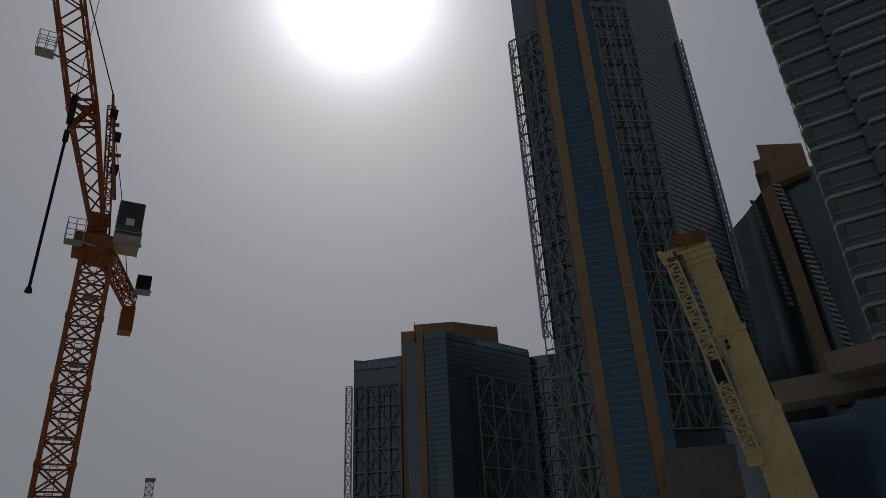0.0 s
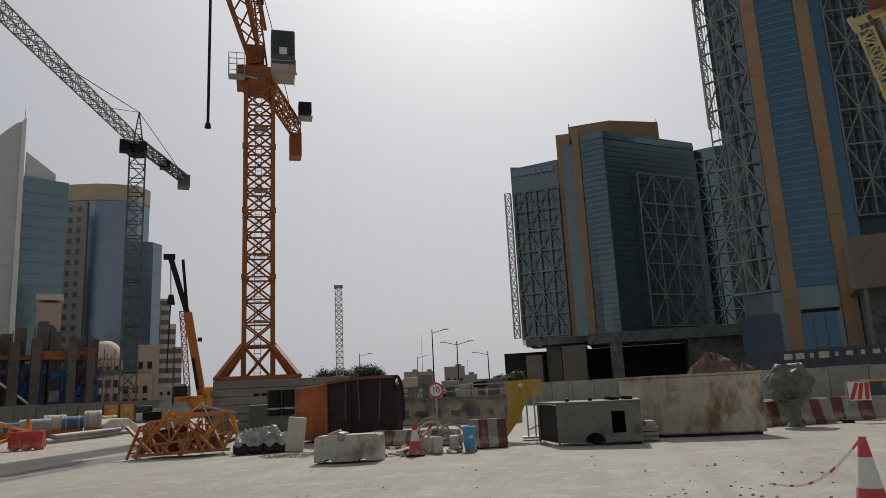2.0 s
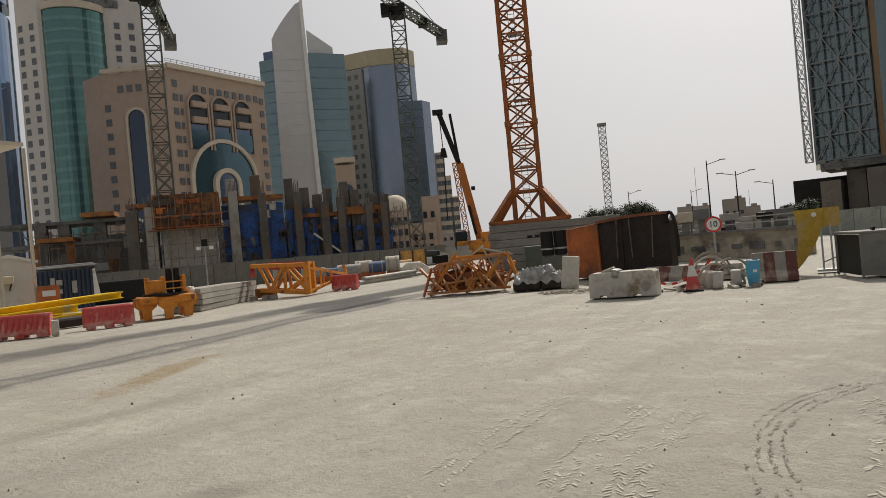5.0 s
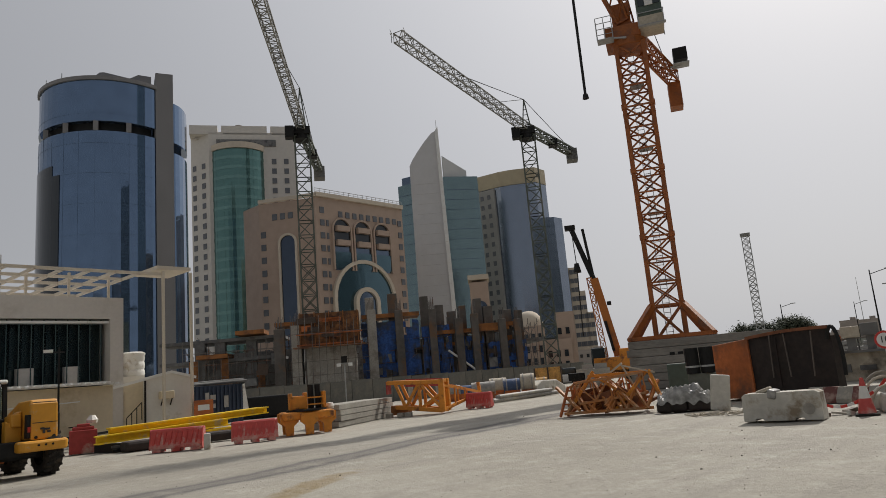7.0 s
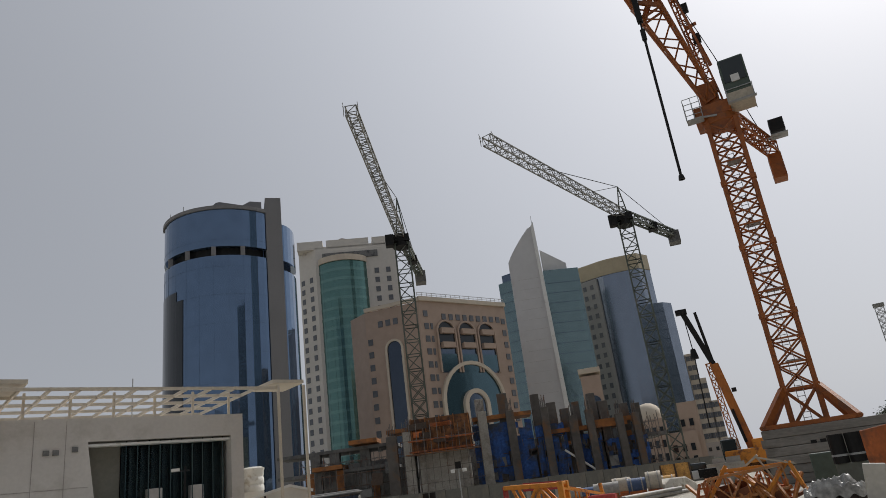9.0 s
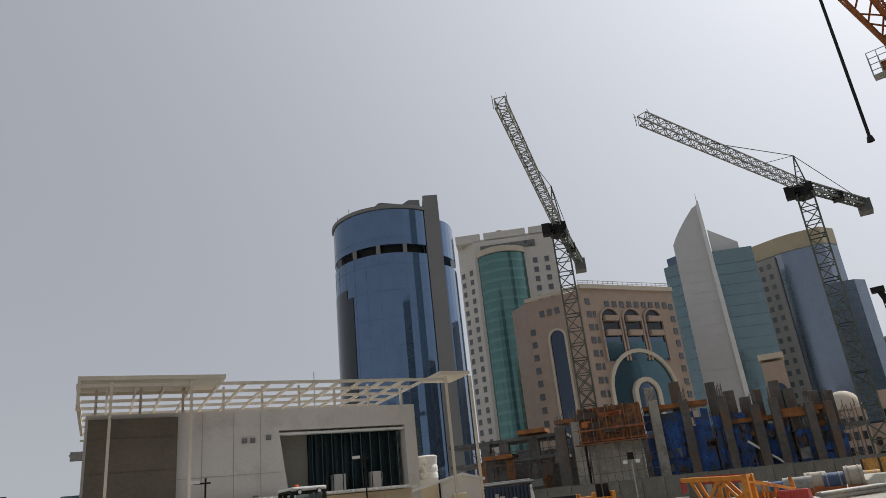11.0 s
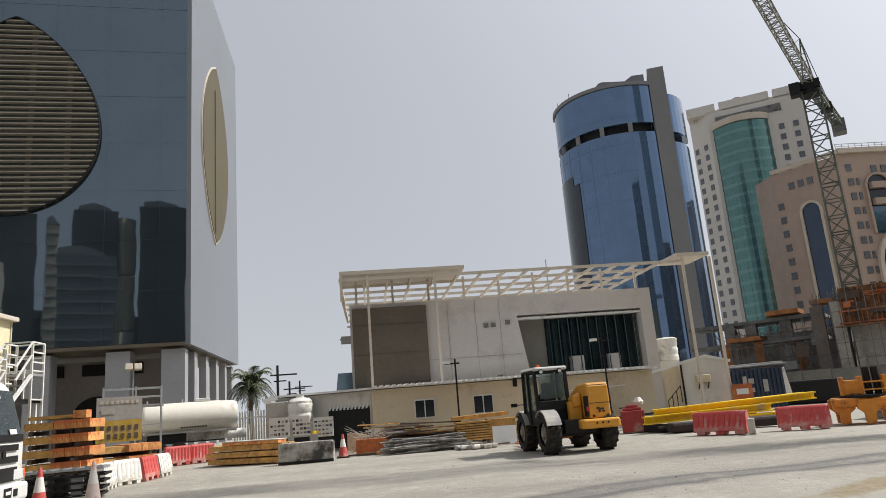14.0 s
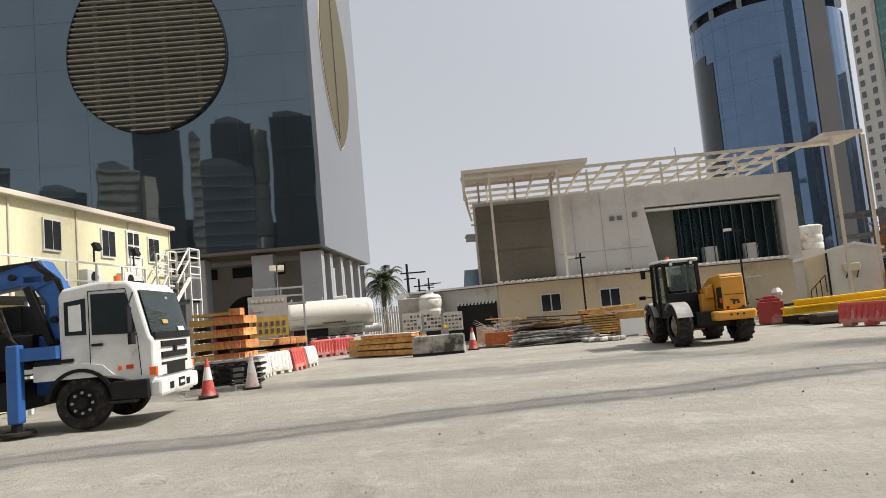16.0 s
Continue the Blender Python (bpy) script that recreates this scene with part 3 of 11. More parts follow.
def crown_tower():
    """Lower glass block with ochre fins and roof slab, on a raw concrete podium."""
    d = 200.0
    t = thing("glass_block", at(0, d), 0, "dark glass office block with ochre fins and lattice screens", "tower")
    XY = lambda az, y=0.0: (-(d + y) * math.tan(radians(az)), y)
    X = lambda az: XY(az)[0]
    H = lambda el: rise(el, d)
    base, wing, main = H(3.8), 68.3, 73.4
    sag = [(*XY(7.6 - 0.8 * i, 4 - 0.4 * i), wing - 0.9 * math.sin(math.pi * i / 5)) for i in range(6)]
    Shape().prism(sag + [(*XY(3.3, 2.4), wing), (*XY(3.3, 30), wing), (*XY(7.6, 30), wing)], base, 0).part("west_wing", glass_dark, t, "dark glass wing with a sagging roofline")
    for i in range(7):
        az = 7.2 - 0.5 * i
        Shape().box((*XY(az, 3.8 - 0.3 * i - 0.25), wing - 2.5), (1.68, 0.2, 1.7), rz=8).part("roof_pane", glass_haze, t, "pale roof pane")
    a, b = XY(3.55, 1.6), XY(3.12, 1.6)
    Shape().box(((a[0] + b[0]) / 2, 5.6, (base + H(19.6)) / 2), (b[0] - a[0], 8, H(19.6) - base)).part("fin", ochre_cladding, t, "ochre stone fin", bevel=0.08)
    Shape().box(((a[0] + X(2.4)) / 2, 5.9, H(19.5)), (X(2.4) - a[0], 8.4, H(20.45) - H(18.7))).part("fin_head", ochre_cladding, t, "ochre stone fin head", bevel=0.08)
    a, b = XY(2.2, -2.0), XY(1.62, -2.0)
    Shape().box(((a[0] + b[0]) / 2, 2.5, (base + H(20.4)) / 2), (b[0] - a[0], 9, H(20.4) - base)).part("fin", ochre_cladding, t, "ochre stone fin", bevel=0.08)
    Shape().box(((X(3.2) + X(1.9)) / 2, 3.9, (base + H(19.4)) / 2), (X(1.9) - X(3.2), 6, H(19.4) - base)).part("slot_glass", glass_dark, t, "dark glazed slot between the fins")
    Shape().prism([XY(2.42, 6), XY(-1.0, 5), XY(-4.9, 12), XY(-4.9, 32), XY(2.42, 30)], main - 6, 79.6).part("crown", ochre_cladding, t, "ochre roof slab")
    for az, y in ((2.35, 6.5), (-4.8, 12.5)):
        Shape().beam((*XY(az, y), 79.6), (*XY(az, y), 80.7), 0.2).part("roof_mast", black_steel, t)
    left, nose, right = XY(1.6, -1.7), XY(-0.35, -4), XY(-7.37, 18)
    curve = [left, XY(0.9, -2.9), XY(0.2, -3.7), nose]
    Shape().prism(curve + [right, XY(-7.37, 34), XY(1.6, 34)], base, main).part("main_block", glass_night, t, "dark glass main block")
    s = Shape()
    for k in range(44):
        z = main - 2.2 - 1.55 * k
        if z > base + 1:
            for u, v in zip(curve[:-1], curve[1:]):
                s.beam((u[0], u[1] - 0.06, z), (v[0], v[1] - 0.06, z), 0.1, 0.75 if z > main - 37 else 0.3)
    tagged(s.part("floor_banding", glass_slate, t), kind="stuff")
    n0, n1 = Vector((*nose, 0)), Vector((*right, 0))
    turn = math.degrees(math.atan2((n1 - n0).y, (n1 - n0).x))
    s = Shape()
    for k in range(42):
        z = main - 4.4 - 1.55 * k
        if z > base + 1:
            s.beam(n0 + Vector((0.1, -0.08, z)), n1 + Vector((0, -0.08, z)), 0.06, 0.2)
    tagged(s.part("spandrel_lining", glass_line, t), kind="stuff")
    for i in range(15):
        c = n0.lerp(n1, (i + 0.5) / 15)
        Shape().box((c.x + 0.05, c.y - 0.2, main - 1.6), ((n1 - n0).length / 15 * 0.97, 0.2, 1.7), rz=turn).part("roof_pane", glass_mist if i > 4 else glass_line, t, "pale roof pane")
    # steel screens
    f = lambda az: n0.lerp(n1, (az + 0.35) / -7.02)
    p, q = f(-2.5), f(-7.2)
    s = lattice_panel(Shape(), (p.x + 0.5, p.y - 1.5), (q.x + 0.5, q.y - 1.5), 16.5, 61.0, 4, 5, 0.34)
    lattice_panel(s, (p.x + 0.4, p.y - 1.1), (q.x + 0.4, q.y - 1.1), 16.5, 61.0, 8, 10, 0.13, False)
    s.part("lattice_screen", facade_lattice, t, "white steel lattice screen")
    s = lattice_panel(Shape(), XY(7.5, 2.4), XY(3.75, 0.6), H(4.0), H(16.2), 4, 7, 0.32)
    lattice_panel(s, XY(7.5, 2.9), XY(3.75, 1.1), H(4.0), H(16.2), 8, 14, 0.13, False)
    s.part("lattice_screen", facade_lattice, t, "white steel lattice screen")
    for i in range(4):
        z0, z1 = H(4.0) + (H(16.1) - H(4.0)) * i / 4, H(4.0) + (H(16.1) - H(4.0)) * (i + 1) / 4
        Shape().truss((*XY(7.98, 2.4), z0), (*XY(7.98, 2.4), z1), 1.7, 3, 0.24, 0.16).part("lattice_edge", lattice_bright, t, "pale lattice edge mast")
    Shape().prism([XY(-7.3, 24), XY(-8.9, 22), XY(-10.2, 22), XY(-10.2, 44), XY(-7.3, 44)], base, 72.8).part("east_wing", glass_mist, t, "grey glass wing")
    lattice_panel(Shape(), XY(-7.4, 22), XY(-9.6, 20.5), 17, 69, 3, 12, 0.26).part("lattice_screen", lattice_bright, t, "pale steel lattice screen")
    # raw concrete podium with dark openings
    Shape().box(((X(2.3) + X(-11.8)) / 2, 8, 13.6), (X(-11.8) - X(2.3), 26, 2.8)).part("podium_deck", dark_concrete, t, "raw grey concrete deck")
    Shape().box(((X(7.4) + X(2.2)) / 2, 12, 14.1), (X(2.2) - X(7.4), 20, 1.8)).part("podium_deck", dark_concrete, t)
    for a_, b_, y, dp, h in ((7.5, 6.2, 2, 8, 10.4), (4.5, 2.6, 0, 14, 12.4), (-5.2, -9.4, -2, 14, 13.0), (5.9, 4.7, 6, 10, 12.6)):
        Shape().box(((X(a_) + X(b_)) / 2, y + dp / 2, h / 2), (X(b_) - X(a_), dp, h)).part("podium_wall", raw_brown if a_ > 4 else dark_concrete, t, "raw concrete podium wall")
    # a black sheet paints the shade inside the podium openings
    Shape().box((0, 18, 6), (70, 2, 12)).part("podium_recess_shade", black_steel, t, "black sheet for the shade in the open recess")
    Shape().box((X(0.2), -4.0, 8.4), (3.2, 2.6, 13.4)).part("podium_pier", dark_concrete, t)
    for az in (7.1, 6.2):
        Shape().box((*XY(az, 3), 14.4), (1.2, 1.2, 3.2)).part("column", concrete, t)
    return t


def balcony_tower():
    """Close tower with deep zigzag balcony slabs, seen only in part."""
    d = 90.0
    t = thing("balcony_tower", at(-33, d), -33, "dark residential tower with stacked pale balcony slabs", "tower")
    X = lambda az: d * math.tan(radians(-33 - az))
    z0, n, step = rise(12.5, d), 22, 3.55
    Shape().box((X(-44.3), 14, 60), (X(-54) - X(-34.6), 24, 120)).part("body", glass_dark, t, "dark glass core")
    s2 = Shape()
    for k in range(n):
        z = z0 + step * k
        zig = [(X(-32.9), -1.0), (X(-33.3), -2.6), (X(-36.8), -2.6), (X(-37.6), -5.0), (X(-48), -5.0), (X(-48), 4), (X(-33.2), 4)]
        s = Shape()
        s.prism(zig, z, z + 0.4)
        piece("balcony_slab", s.data("balcony_slab", balcony_pale), t, 0, 0, 0)
        for a, b in zip(zig[:4], zig[1:5]):
            s2.beam((a[0], a[1], z + 1.45), (b[0], b[1], z + 1.45), 0.05, 0.06)
        s2.box((X(-33.0), -0.9, z - 1.1), (0.14, 0.3, 2.9)).box((X(-33.0), -2.3, z - 1.1), (0.14, 0.2, 2.9))
    tagged(s2.part("balcony_railing", balcony_pale, t), kind="stuff")
    s = Shape()
    for k in range(n):
        s.box(((X(-33.75) + X(-36.9)) / 2, -0.5, z0 + step * k + 1.97), (X(-36.9) - X(-33.75), 3.4, 3.1))
        s.box(((X(-36.9) + X(-48)) / 2, -2.0, z0 + step * k + 1.97), (X(-48) - X(-36.9), 5.0, 3.1))
    s.part("glazing", glass_dim, t, "blue glazing behind the balconies")
    # canopy beams and lower glazed block at the foot
    s = Shape()
    s.box((X(-29.0), -2, rise(12.2, 88)), (X(-33) - X(-25.0), 5, 2.6))
    s.box((X(-32.8), -5, rise(13.4, 85)), (X(-36) - X(-31.2), 8, 2.4), rz=-12)
    s.part("canopy_beam", raw_brown, t, "brown-grey concrete canopy beam")
    Shape().box((X(-31), 4, 9), (X(-35) - X(-24.5), 8, 18)).part("podium_glass", glass_navy, t)
    Shape().box((X(-33), -4, 8.8), (X(-36) - X(-31.3), 5, 17.6)).part("podium_glass", glass_deep, t)
    return t


def curved_tower():
    """Glass tower with an ochre stepped crown behind the balconies."""
    d = 195.0
    t = thing("curved_glass_tower", at(-30, d), -30, "dark glass tower with an ochre stepped crown", "tower")
    X = lambda az: d * math.tan(radians(-30 - az))
    H = lambda el: rise(el, d)
    poly = [(X(-24.0), 14, H(25.6)), (X(-27), 8, H(26.8)), (X(-28.7), 4, H(27.6)), (X(-31.5), 2, H(28.2)), (X(-38), 6, H(28.6)), (X(-38), 40, H(28.6)), (X(-24.0), 40, H(25.6))]
    Shape().prism(poly, 0, 0).part("body", glass_dim, t, "dark curved glass wall")
    K = lambda az, el, y=0.0: Vector(((d + y) * math.tan(radians(-30 - az)), y, rise(el, (d + y) / math.cos(radians(-30 - az)))))
    top_l, step, peak, end = K(-28.77, 29.0), K(-28.8, 29.4), K(-29.4, 30.5), K(-32.7, 29.6)
    Shape().slab([(K(-28.7, 27.2).x, K(-28.7, 27.2).z), (end.x, K(-30, 27.6).z), (end.x, end.z), (peak.x, peak.z), (peak.x, step.z), (step.x, step.z)], -1, 9).part("crown", ochre_cladding, t, "ochre stepped crown")
    Shape().beam(K(-29.75, 11, 0.5), K(-29.2, 28.4, 0.5), 3.0, 3.6).part("rib", ochre_cladding, t, "ochre stone rib")
    for a0, a1, n in (((-31.6, 13.2), (-30.0, 27.2), 36), ((-28.5, 18.5), (-27.9, 26.5), 22)):
        s = Shape()
        for k in range(n):
            c = K(*a0).lerp(K(*a1), k / (n - 1))
            s.box((c.x, c.y - 0.3, c.z), (2.3 if n > 30 else 1.3, 1.8, 0.5), ry=28)
        tagged(s.part("louvre_screen", lattice_bright if n > 30 else facade_lattice, t), kind="stuff")
    return t


def arch(s, cx, z0, spring, r_out, r_in, y0, y1, n=16):
    """An upright arch band: legs from z0 to the springing, then a half ring."""
    out = [(cx + r_out, z0)] + [(cx + r_out * math.cos(math.pi * i / n), spring + r_out * math.sin(math.pi * i / n)) for i in range(n + 1)] + [(cx - r_out, z0)]
    inn = [(cx + r_in, z0)] + [(cx + r_in * math.cos(math.pi * i / n), spring + r_in * math.sin(math.pi * i / n)) for i in range(n + 1)] + [(cx - r_in, z0)]
    m = len(out)
    pts = [(x, y0, z) for x, z in out] + [(x, y0, z) for x, z in inn] + [(x, y1, z) for x, z in out] + [(x, y1, z) for x, z in inn]
    f = []
    for i in range(m - 1):
        f += [(i, i + 1, m + i + 1, m + i), (2 * m + i, 2 * m + i + 1, i + 1, i), (m + i, m + i + 1, 3 * m + i + 1, 3 * m + i)]
    s.add(pts, f)


def arch_fill(s, cx, z0, spring, r, y, n=16):
    s.slab([(cx - r, z0), (cx + r, z0)] + [(cx + r * math.cos(math.pi * i / n), spring + r * math.sin(math.pi * i / n)) for i in range(n + 1)], y, y + 0.3)


def hotel():
    """Beige stone hotel with three arched loggias over one great arch."""
    p1, p2, p3 = at(61.6, 190.5), at(57.0, 184), at(49.75, 204.5)
    along = (p3 - p2)
    turn = math.degrees(math.atan2(along.y, along.x))
    L = along.length
    t = thing("arched_hotel", p2, turn, "beige stone hotel with three arches above one great arch", "hotel")
    h = 53.0
    Shape().box((L / 2, 10, h / 2), (L, 20, h)).part("front_wall", hotel_stone, t, "pinkish beige stone front")
    m = t.matrix_world.inverted()
    q = m @ p1
    Shape().prism([(0, 0), (0, 14), (q.x, q.y + 8), (q.x, q.y)], 0, h - 0.3).part("side_wall", hotel_stone, t)
    s = Shape().box((L / 2, -0.3, h + 0.6), (L, 0.8, 1.2))
    s.beam((q.x, q.y, h + 0.4), (0, -0.3, h + 0.4), 0.8, 1.0)
    s.part("cornice", hotel_cream, t)
    s = Shape()
    for i in range(20):
        s.beam((L * i / 19, 0, h + 1.2), (L * i / 19, 0, h + 2.4), 0.1)
    s.box((L / 2, 0, h + 2.4), (L, 0.12, 0.12)).box((L / 2, 0, h + 1.8), (L, 0.08, 0.08))
    s.part("roof_rail", truss_grey, t)
    win = box_data("window", window_far, 1.4, 0.3, 1.7)
    k = L / 153.0
    for i in range(9):
        piece("window", win, t, (40 + 12 * i) * k, -0.05, h - 4.2)
    for i in range(12):
        piece("window", win, t, 10 * k, -0.05, h - 3.6 - 3.55 * i)
        piece("window", win, t, 146 * k, -0.05, h - 4.6 - 3.55 * i)
        if i:
            piece("window", win, t, 22 * k - 0.8, -0.05, h - 3.6 - 3.55 * i, 0, (0.5, 1, 1))
    e = (q - Vector((0, 0, 0))).normalized()
    rz = math.degrees(math.atan2(-e.y, -e.x))
    for i in range(12):
        c = Vector((q.x, q.y, 0)) * 0.93
        piece("window", win, t, c.x + e.y * 0.0, c.y - 0.05, h - 9 - 3.55 * i, rz)
    for i in range(3):
        c = Vector((q.x, q.y, 0)) * (0.72 - 0.14 * i)
        piece("window", win, t, c.x, c.y - 0.05, h - 4.4, rz)
    c, ring, pane = Vector((q.x, q.y, 0)) * 0.5, Shape(), Shape()
    arch_fill(pane, 0, 4, 41, 2.1, -0.12)
    arch(ring, 0, 4, 41, 2.7, 2.1, -0.6, 0.0)
    piece("arched_glass", pane.data("arched_glass", glass_shade), t, c.x, c.y, 0, rz)
    piece("arch_band", ring.data("arch_band", hotel_cream), t, c.x, c.y, 0, rz)
    balc = box_data("balcony", hotel_stone, 4.4, 1.2, 1.5)
    for i in range(3):
        x = (40 + 35 * i) * k
        s = Shape()
        arch_fill(s, x, h - 20.0, h - 8.6, 2.9, -0.1)
        s.part("arched_glass", glass_navy, t, "dark arched glazing")
        s = Shape()
        arch(s, x, h - 20.0, h - 8.6, 3.4, 2.9, -0.7, 0.0)
        s.part("arch_band", hotel_stone, t)
        # flat dark pane paints the shade of the upper loggia
        s = Shape()
        arch_fill(s, x, h - 13.4, h - 8.6, 2.85, -0.14)
        s.part("loggia_shade", window_glass, t, "dark pane for the shade in the loggia")
        for z in (h - 8.4, h - 12.4):
            piece("balcony", balc, t, x, -0.75, z)
        Shape().box((x, -0.3, h - 17.2), (5.8, 0.3, 4.6)).part("arch_apron", glass_slate, t)
    s = Shape()
    arch_fill(s, 74 * k, 5, 25.0, 10.2, -0.25)
    s.part("great_arch_glass", glass_slate, t, "slate blue glazing in the great arch")
    s = Shape()
    arch(s, 74 * k, 5, 25.0, 11.2, 10.2, -0.95, 0.0)
    s.part("great_arch_band", hotel_cream, t, "cream stone arch band")
    s = Shape()
    arch_fill(s, 74 * k, 5, 24, 3.2, -0.9)
    s.part("inner_arch_glass", glass_navy, t)
    s = Shape()
    arch(s, 74 * k, 5, 24, 4.4, 3.2, -1.5, -0.3)
    s.part("inner_arch_band", hotel_cream, t)
    return t


def white_tower():
    """Pale stone tower with a bowed teal glass front."""
    d = 240.0
    t = thing("bowed_glass_tower", at(62.5, d), 62.5, "pale stone tower with a bowed teal glass front", "tower")
    X = lambda az: d * math.tan(radians(62.5 - az))
    H = lambda el: rise(el, d)
    top = H(20.9)
    Shape().prism([(X(66.9), 6), (X(65.4), 0), (X(58.4), 0), (X(58.4), 30), (X(66.9), 36)], 0, top - 1).part("body", tower_white, t, "pale stone wall")
    s = Shape()
    for a, b in ((66.9, 64.7), (64.4, 60.7), (60.4, 58.4)):
        s.box(((X(a) + X(b)) / 2, 3, top), (X(b) - X(a), 6, 3.2))
    s.box(((X(66.5) + X(58.4)) / 2, 8, top - 1), (X(58.4) - X(66.5), 10, 2.6))
    s.part("parapet", tower_white, t, "notched pale parapet")
    Shape().box((X(62.4), 0.1, H(19.9)), (X(60.2) - X(65.0), 1.0, 2.4)).part("attic_recess", dark_concrete, t)
    n = 14
    bow = [(X(65.2) + (X(61.0) - X(65.2)) * i / n, 0.4 - 5.0 * math.sin(math.pi * i / n) ** 0.7) for i in range(n + 1)]
    Shape().prism(bow + [(X(61.0), 3), (X(65.2), 3)], 0, H(19.2)).part("bowed_glass", glass_teal, t, "bowed teal glass", smooth=False)
    s = Shape()
    for k in range(24):
        for a, b in zip(bow[:-1], bow[1:]):
            s.beam((a[0], a[1] - 0.06, 4 + 3.55 * k), (b[0], b[1] - 0.06, 4 + 3.55 * k), 0.06, 1.1)
    for p in bow[1:-1:2]:
        s.beam((p[0], p[1] - 0.05, 0), (p[0], p[1] - 0.05, H(19.2)), 0.1)
    tagged(s.part("glazing_grid", glass_sea, t), kind="stuff")
    s = Shape()
    s.prism([(x, y - 0.7) for x, y in bow] + [(X(61.0), 3), (X(65.2), 3)], H(19.2), H(19.65))
    s.part("arc_cornice", hotel_cream, t)
    win = box_data("window", window_far, 1.6, 0.3, 1.9)
    for k in range(24):
        z = H(18.2) - 3.55 * k
        if z < 4:
            break
        piece("window", win, t, X(66.6), 4.85, z, -43)
        piece("window", win, t, X(65.85), 1.8, z, -43)
        if k < 24:
            piece("window", win, t, X(60.2), -0.05, z + 1.2)
            piece("window", win, t, X(59.2), -0.05, z + 1.2)
    s = Shape().box((X(63.0), 6, top + 2.2), (3, 3, 1.6)).tube((X(63), 6, top + 3), (X(63), 6, top + 3.8), 1.4)
    s.part("roof_unit", render_grey, t)
    return t


def blue_tower():
    """Round blue mirror-glass tower cut by a tall grey slab."""
    d, r = 185.0, 16.2
    t = thing("blue_glass_tower", at(72.6, d), 72.6, "round blue mirror-glass tower with a grey slab fin", "tower")
    H = 77.2
    n = 28
    ring = [(r * math.cos(math.pi + math.pi * i / n), r * math.sin(math.pi + math.pi * i / n)) for i in range(n + 1)]
    cut = [p for p in ring if p[0] < 9.6] + [(9.6, -math.sqrt(r * r - 9.6 ** 2))]
    band0, band1 = 64.5, 66.9
    for z0, z1, inset in ((0, band0, 0), (band1, H, 0)):
        Shape().prism([p for p in cut] + [(9.6, 0), (0, 14), (-r, 6)], z0, z1).part("curved_glass", glass_blue, t, "blue mirror glass drum")
    Shape().prism([(0.9 * p[0], 0.9 * p[1]) for p in cut] + [(9, 0), (0, 13), (-14, 5)], band0, band1).part("recessed_band", black_steel, t)
    for i in (4, 8, 12, 16, 20):
        Shape().box((0.97 * ring[i][0], 0.97 * ring[i][1], (band0 + band1) / 2), (1.1, 1.1, band1 - band0)).part("band_pier", grey_slab, t)
    s = Shape()
    for k in range(10):
        z = 4 + 7.2 * k
        if band0 - 1 < z < band1 + 1:
            continue
        for a, b in zip(cut[:-1], cut[1:]):
            s.beam((a[0] * 1.002, a[1] * 1.002, z), (b[0] * 1.002, b[1] * 1.002, z), 0.03, 0.07)
    for p in cut[::2]:
        s.beam((p[0] * 1.002, p[1] * 1.002, 0), (p[0] * 1.002, p[1] * 1.002, band0), 0.04)
    tagged(s.part("glazing_grid", glass_seam, t), kind="stuff")
    s = Shape()
    for a, b in zip(cut[:-1], cut[1:]):
        s.beam((a[0] * 1.01, a[1] * 1.01, H + 0.3), (b[0] * 1.01, b[1] * 1.01, H + 0.3), 0.5, 0.9)
    s.part("rim", grey_slab, t)
    Shape().box((11.5, -5.2, 40.7), (4.0, 16.4, 81.4)).part("slab_fin", grey_slab, t, "tall grey stone slab")
    Shape().prism([(-4, 0, H + 5), (9.4, -4, H + 4.6), (9.4, 8, H + 6), (-2, 10, H + 7)], H - 1, 0).part("roof_house", grey_slab, t)
    Shape().slab([(-8, H), (9.1, H), (9.1, H + 8.2), (6, H + 8.4), (4, H + 7.2), (-2.0, H + 8.2), (-3, H + 8.0), (-8, H + 3.0)], -2, 4).part("roof_screen", grey_slab, t)
    m2 = [(11.8 + 6.0 * math.sin(math.pi / 2 * i / 8), -11 + 12 * (1 - math.cos(math.pi / 2 * i / 8))) for i in range(9)]
    for z0, z1 in ((0, 62.0), (64.6, 75.0)):
        Shape().prism([(11, -10)] + m2 + [(11, 2)], z0, z1).part("side_glass", glass_blue, t, "blue mirror glass side drum")
    Shape().prism([(11, -9), (16.5, 1), (11, 2)], 62.0, 64.6).part("recessed_band", black_steel, t)
    for z0, z1, a1 in ((8, 54.5, 232), (54.5, 57.0, 224)):
        rim = [(1.008 * r * math.cos(radians(a)), 1.008 * r * math.sin(radians(a))) for a in range(180, a1, 4)]
        Shape().prism(rim + [(0.9 * x, 0.9 * y) for x, y in reversed(rim)], z0, z1).part("dark_recess", window_glass, t, "dark stepped recess")
    Shape().tube((-11, -8, H), (-11, -8, H + 4), 0.12).tube((-14.6, -3, H), (-14.6, -3, H + 4), 0.12).part("mast", truss_grey, t)
    return t


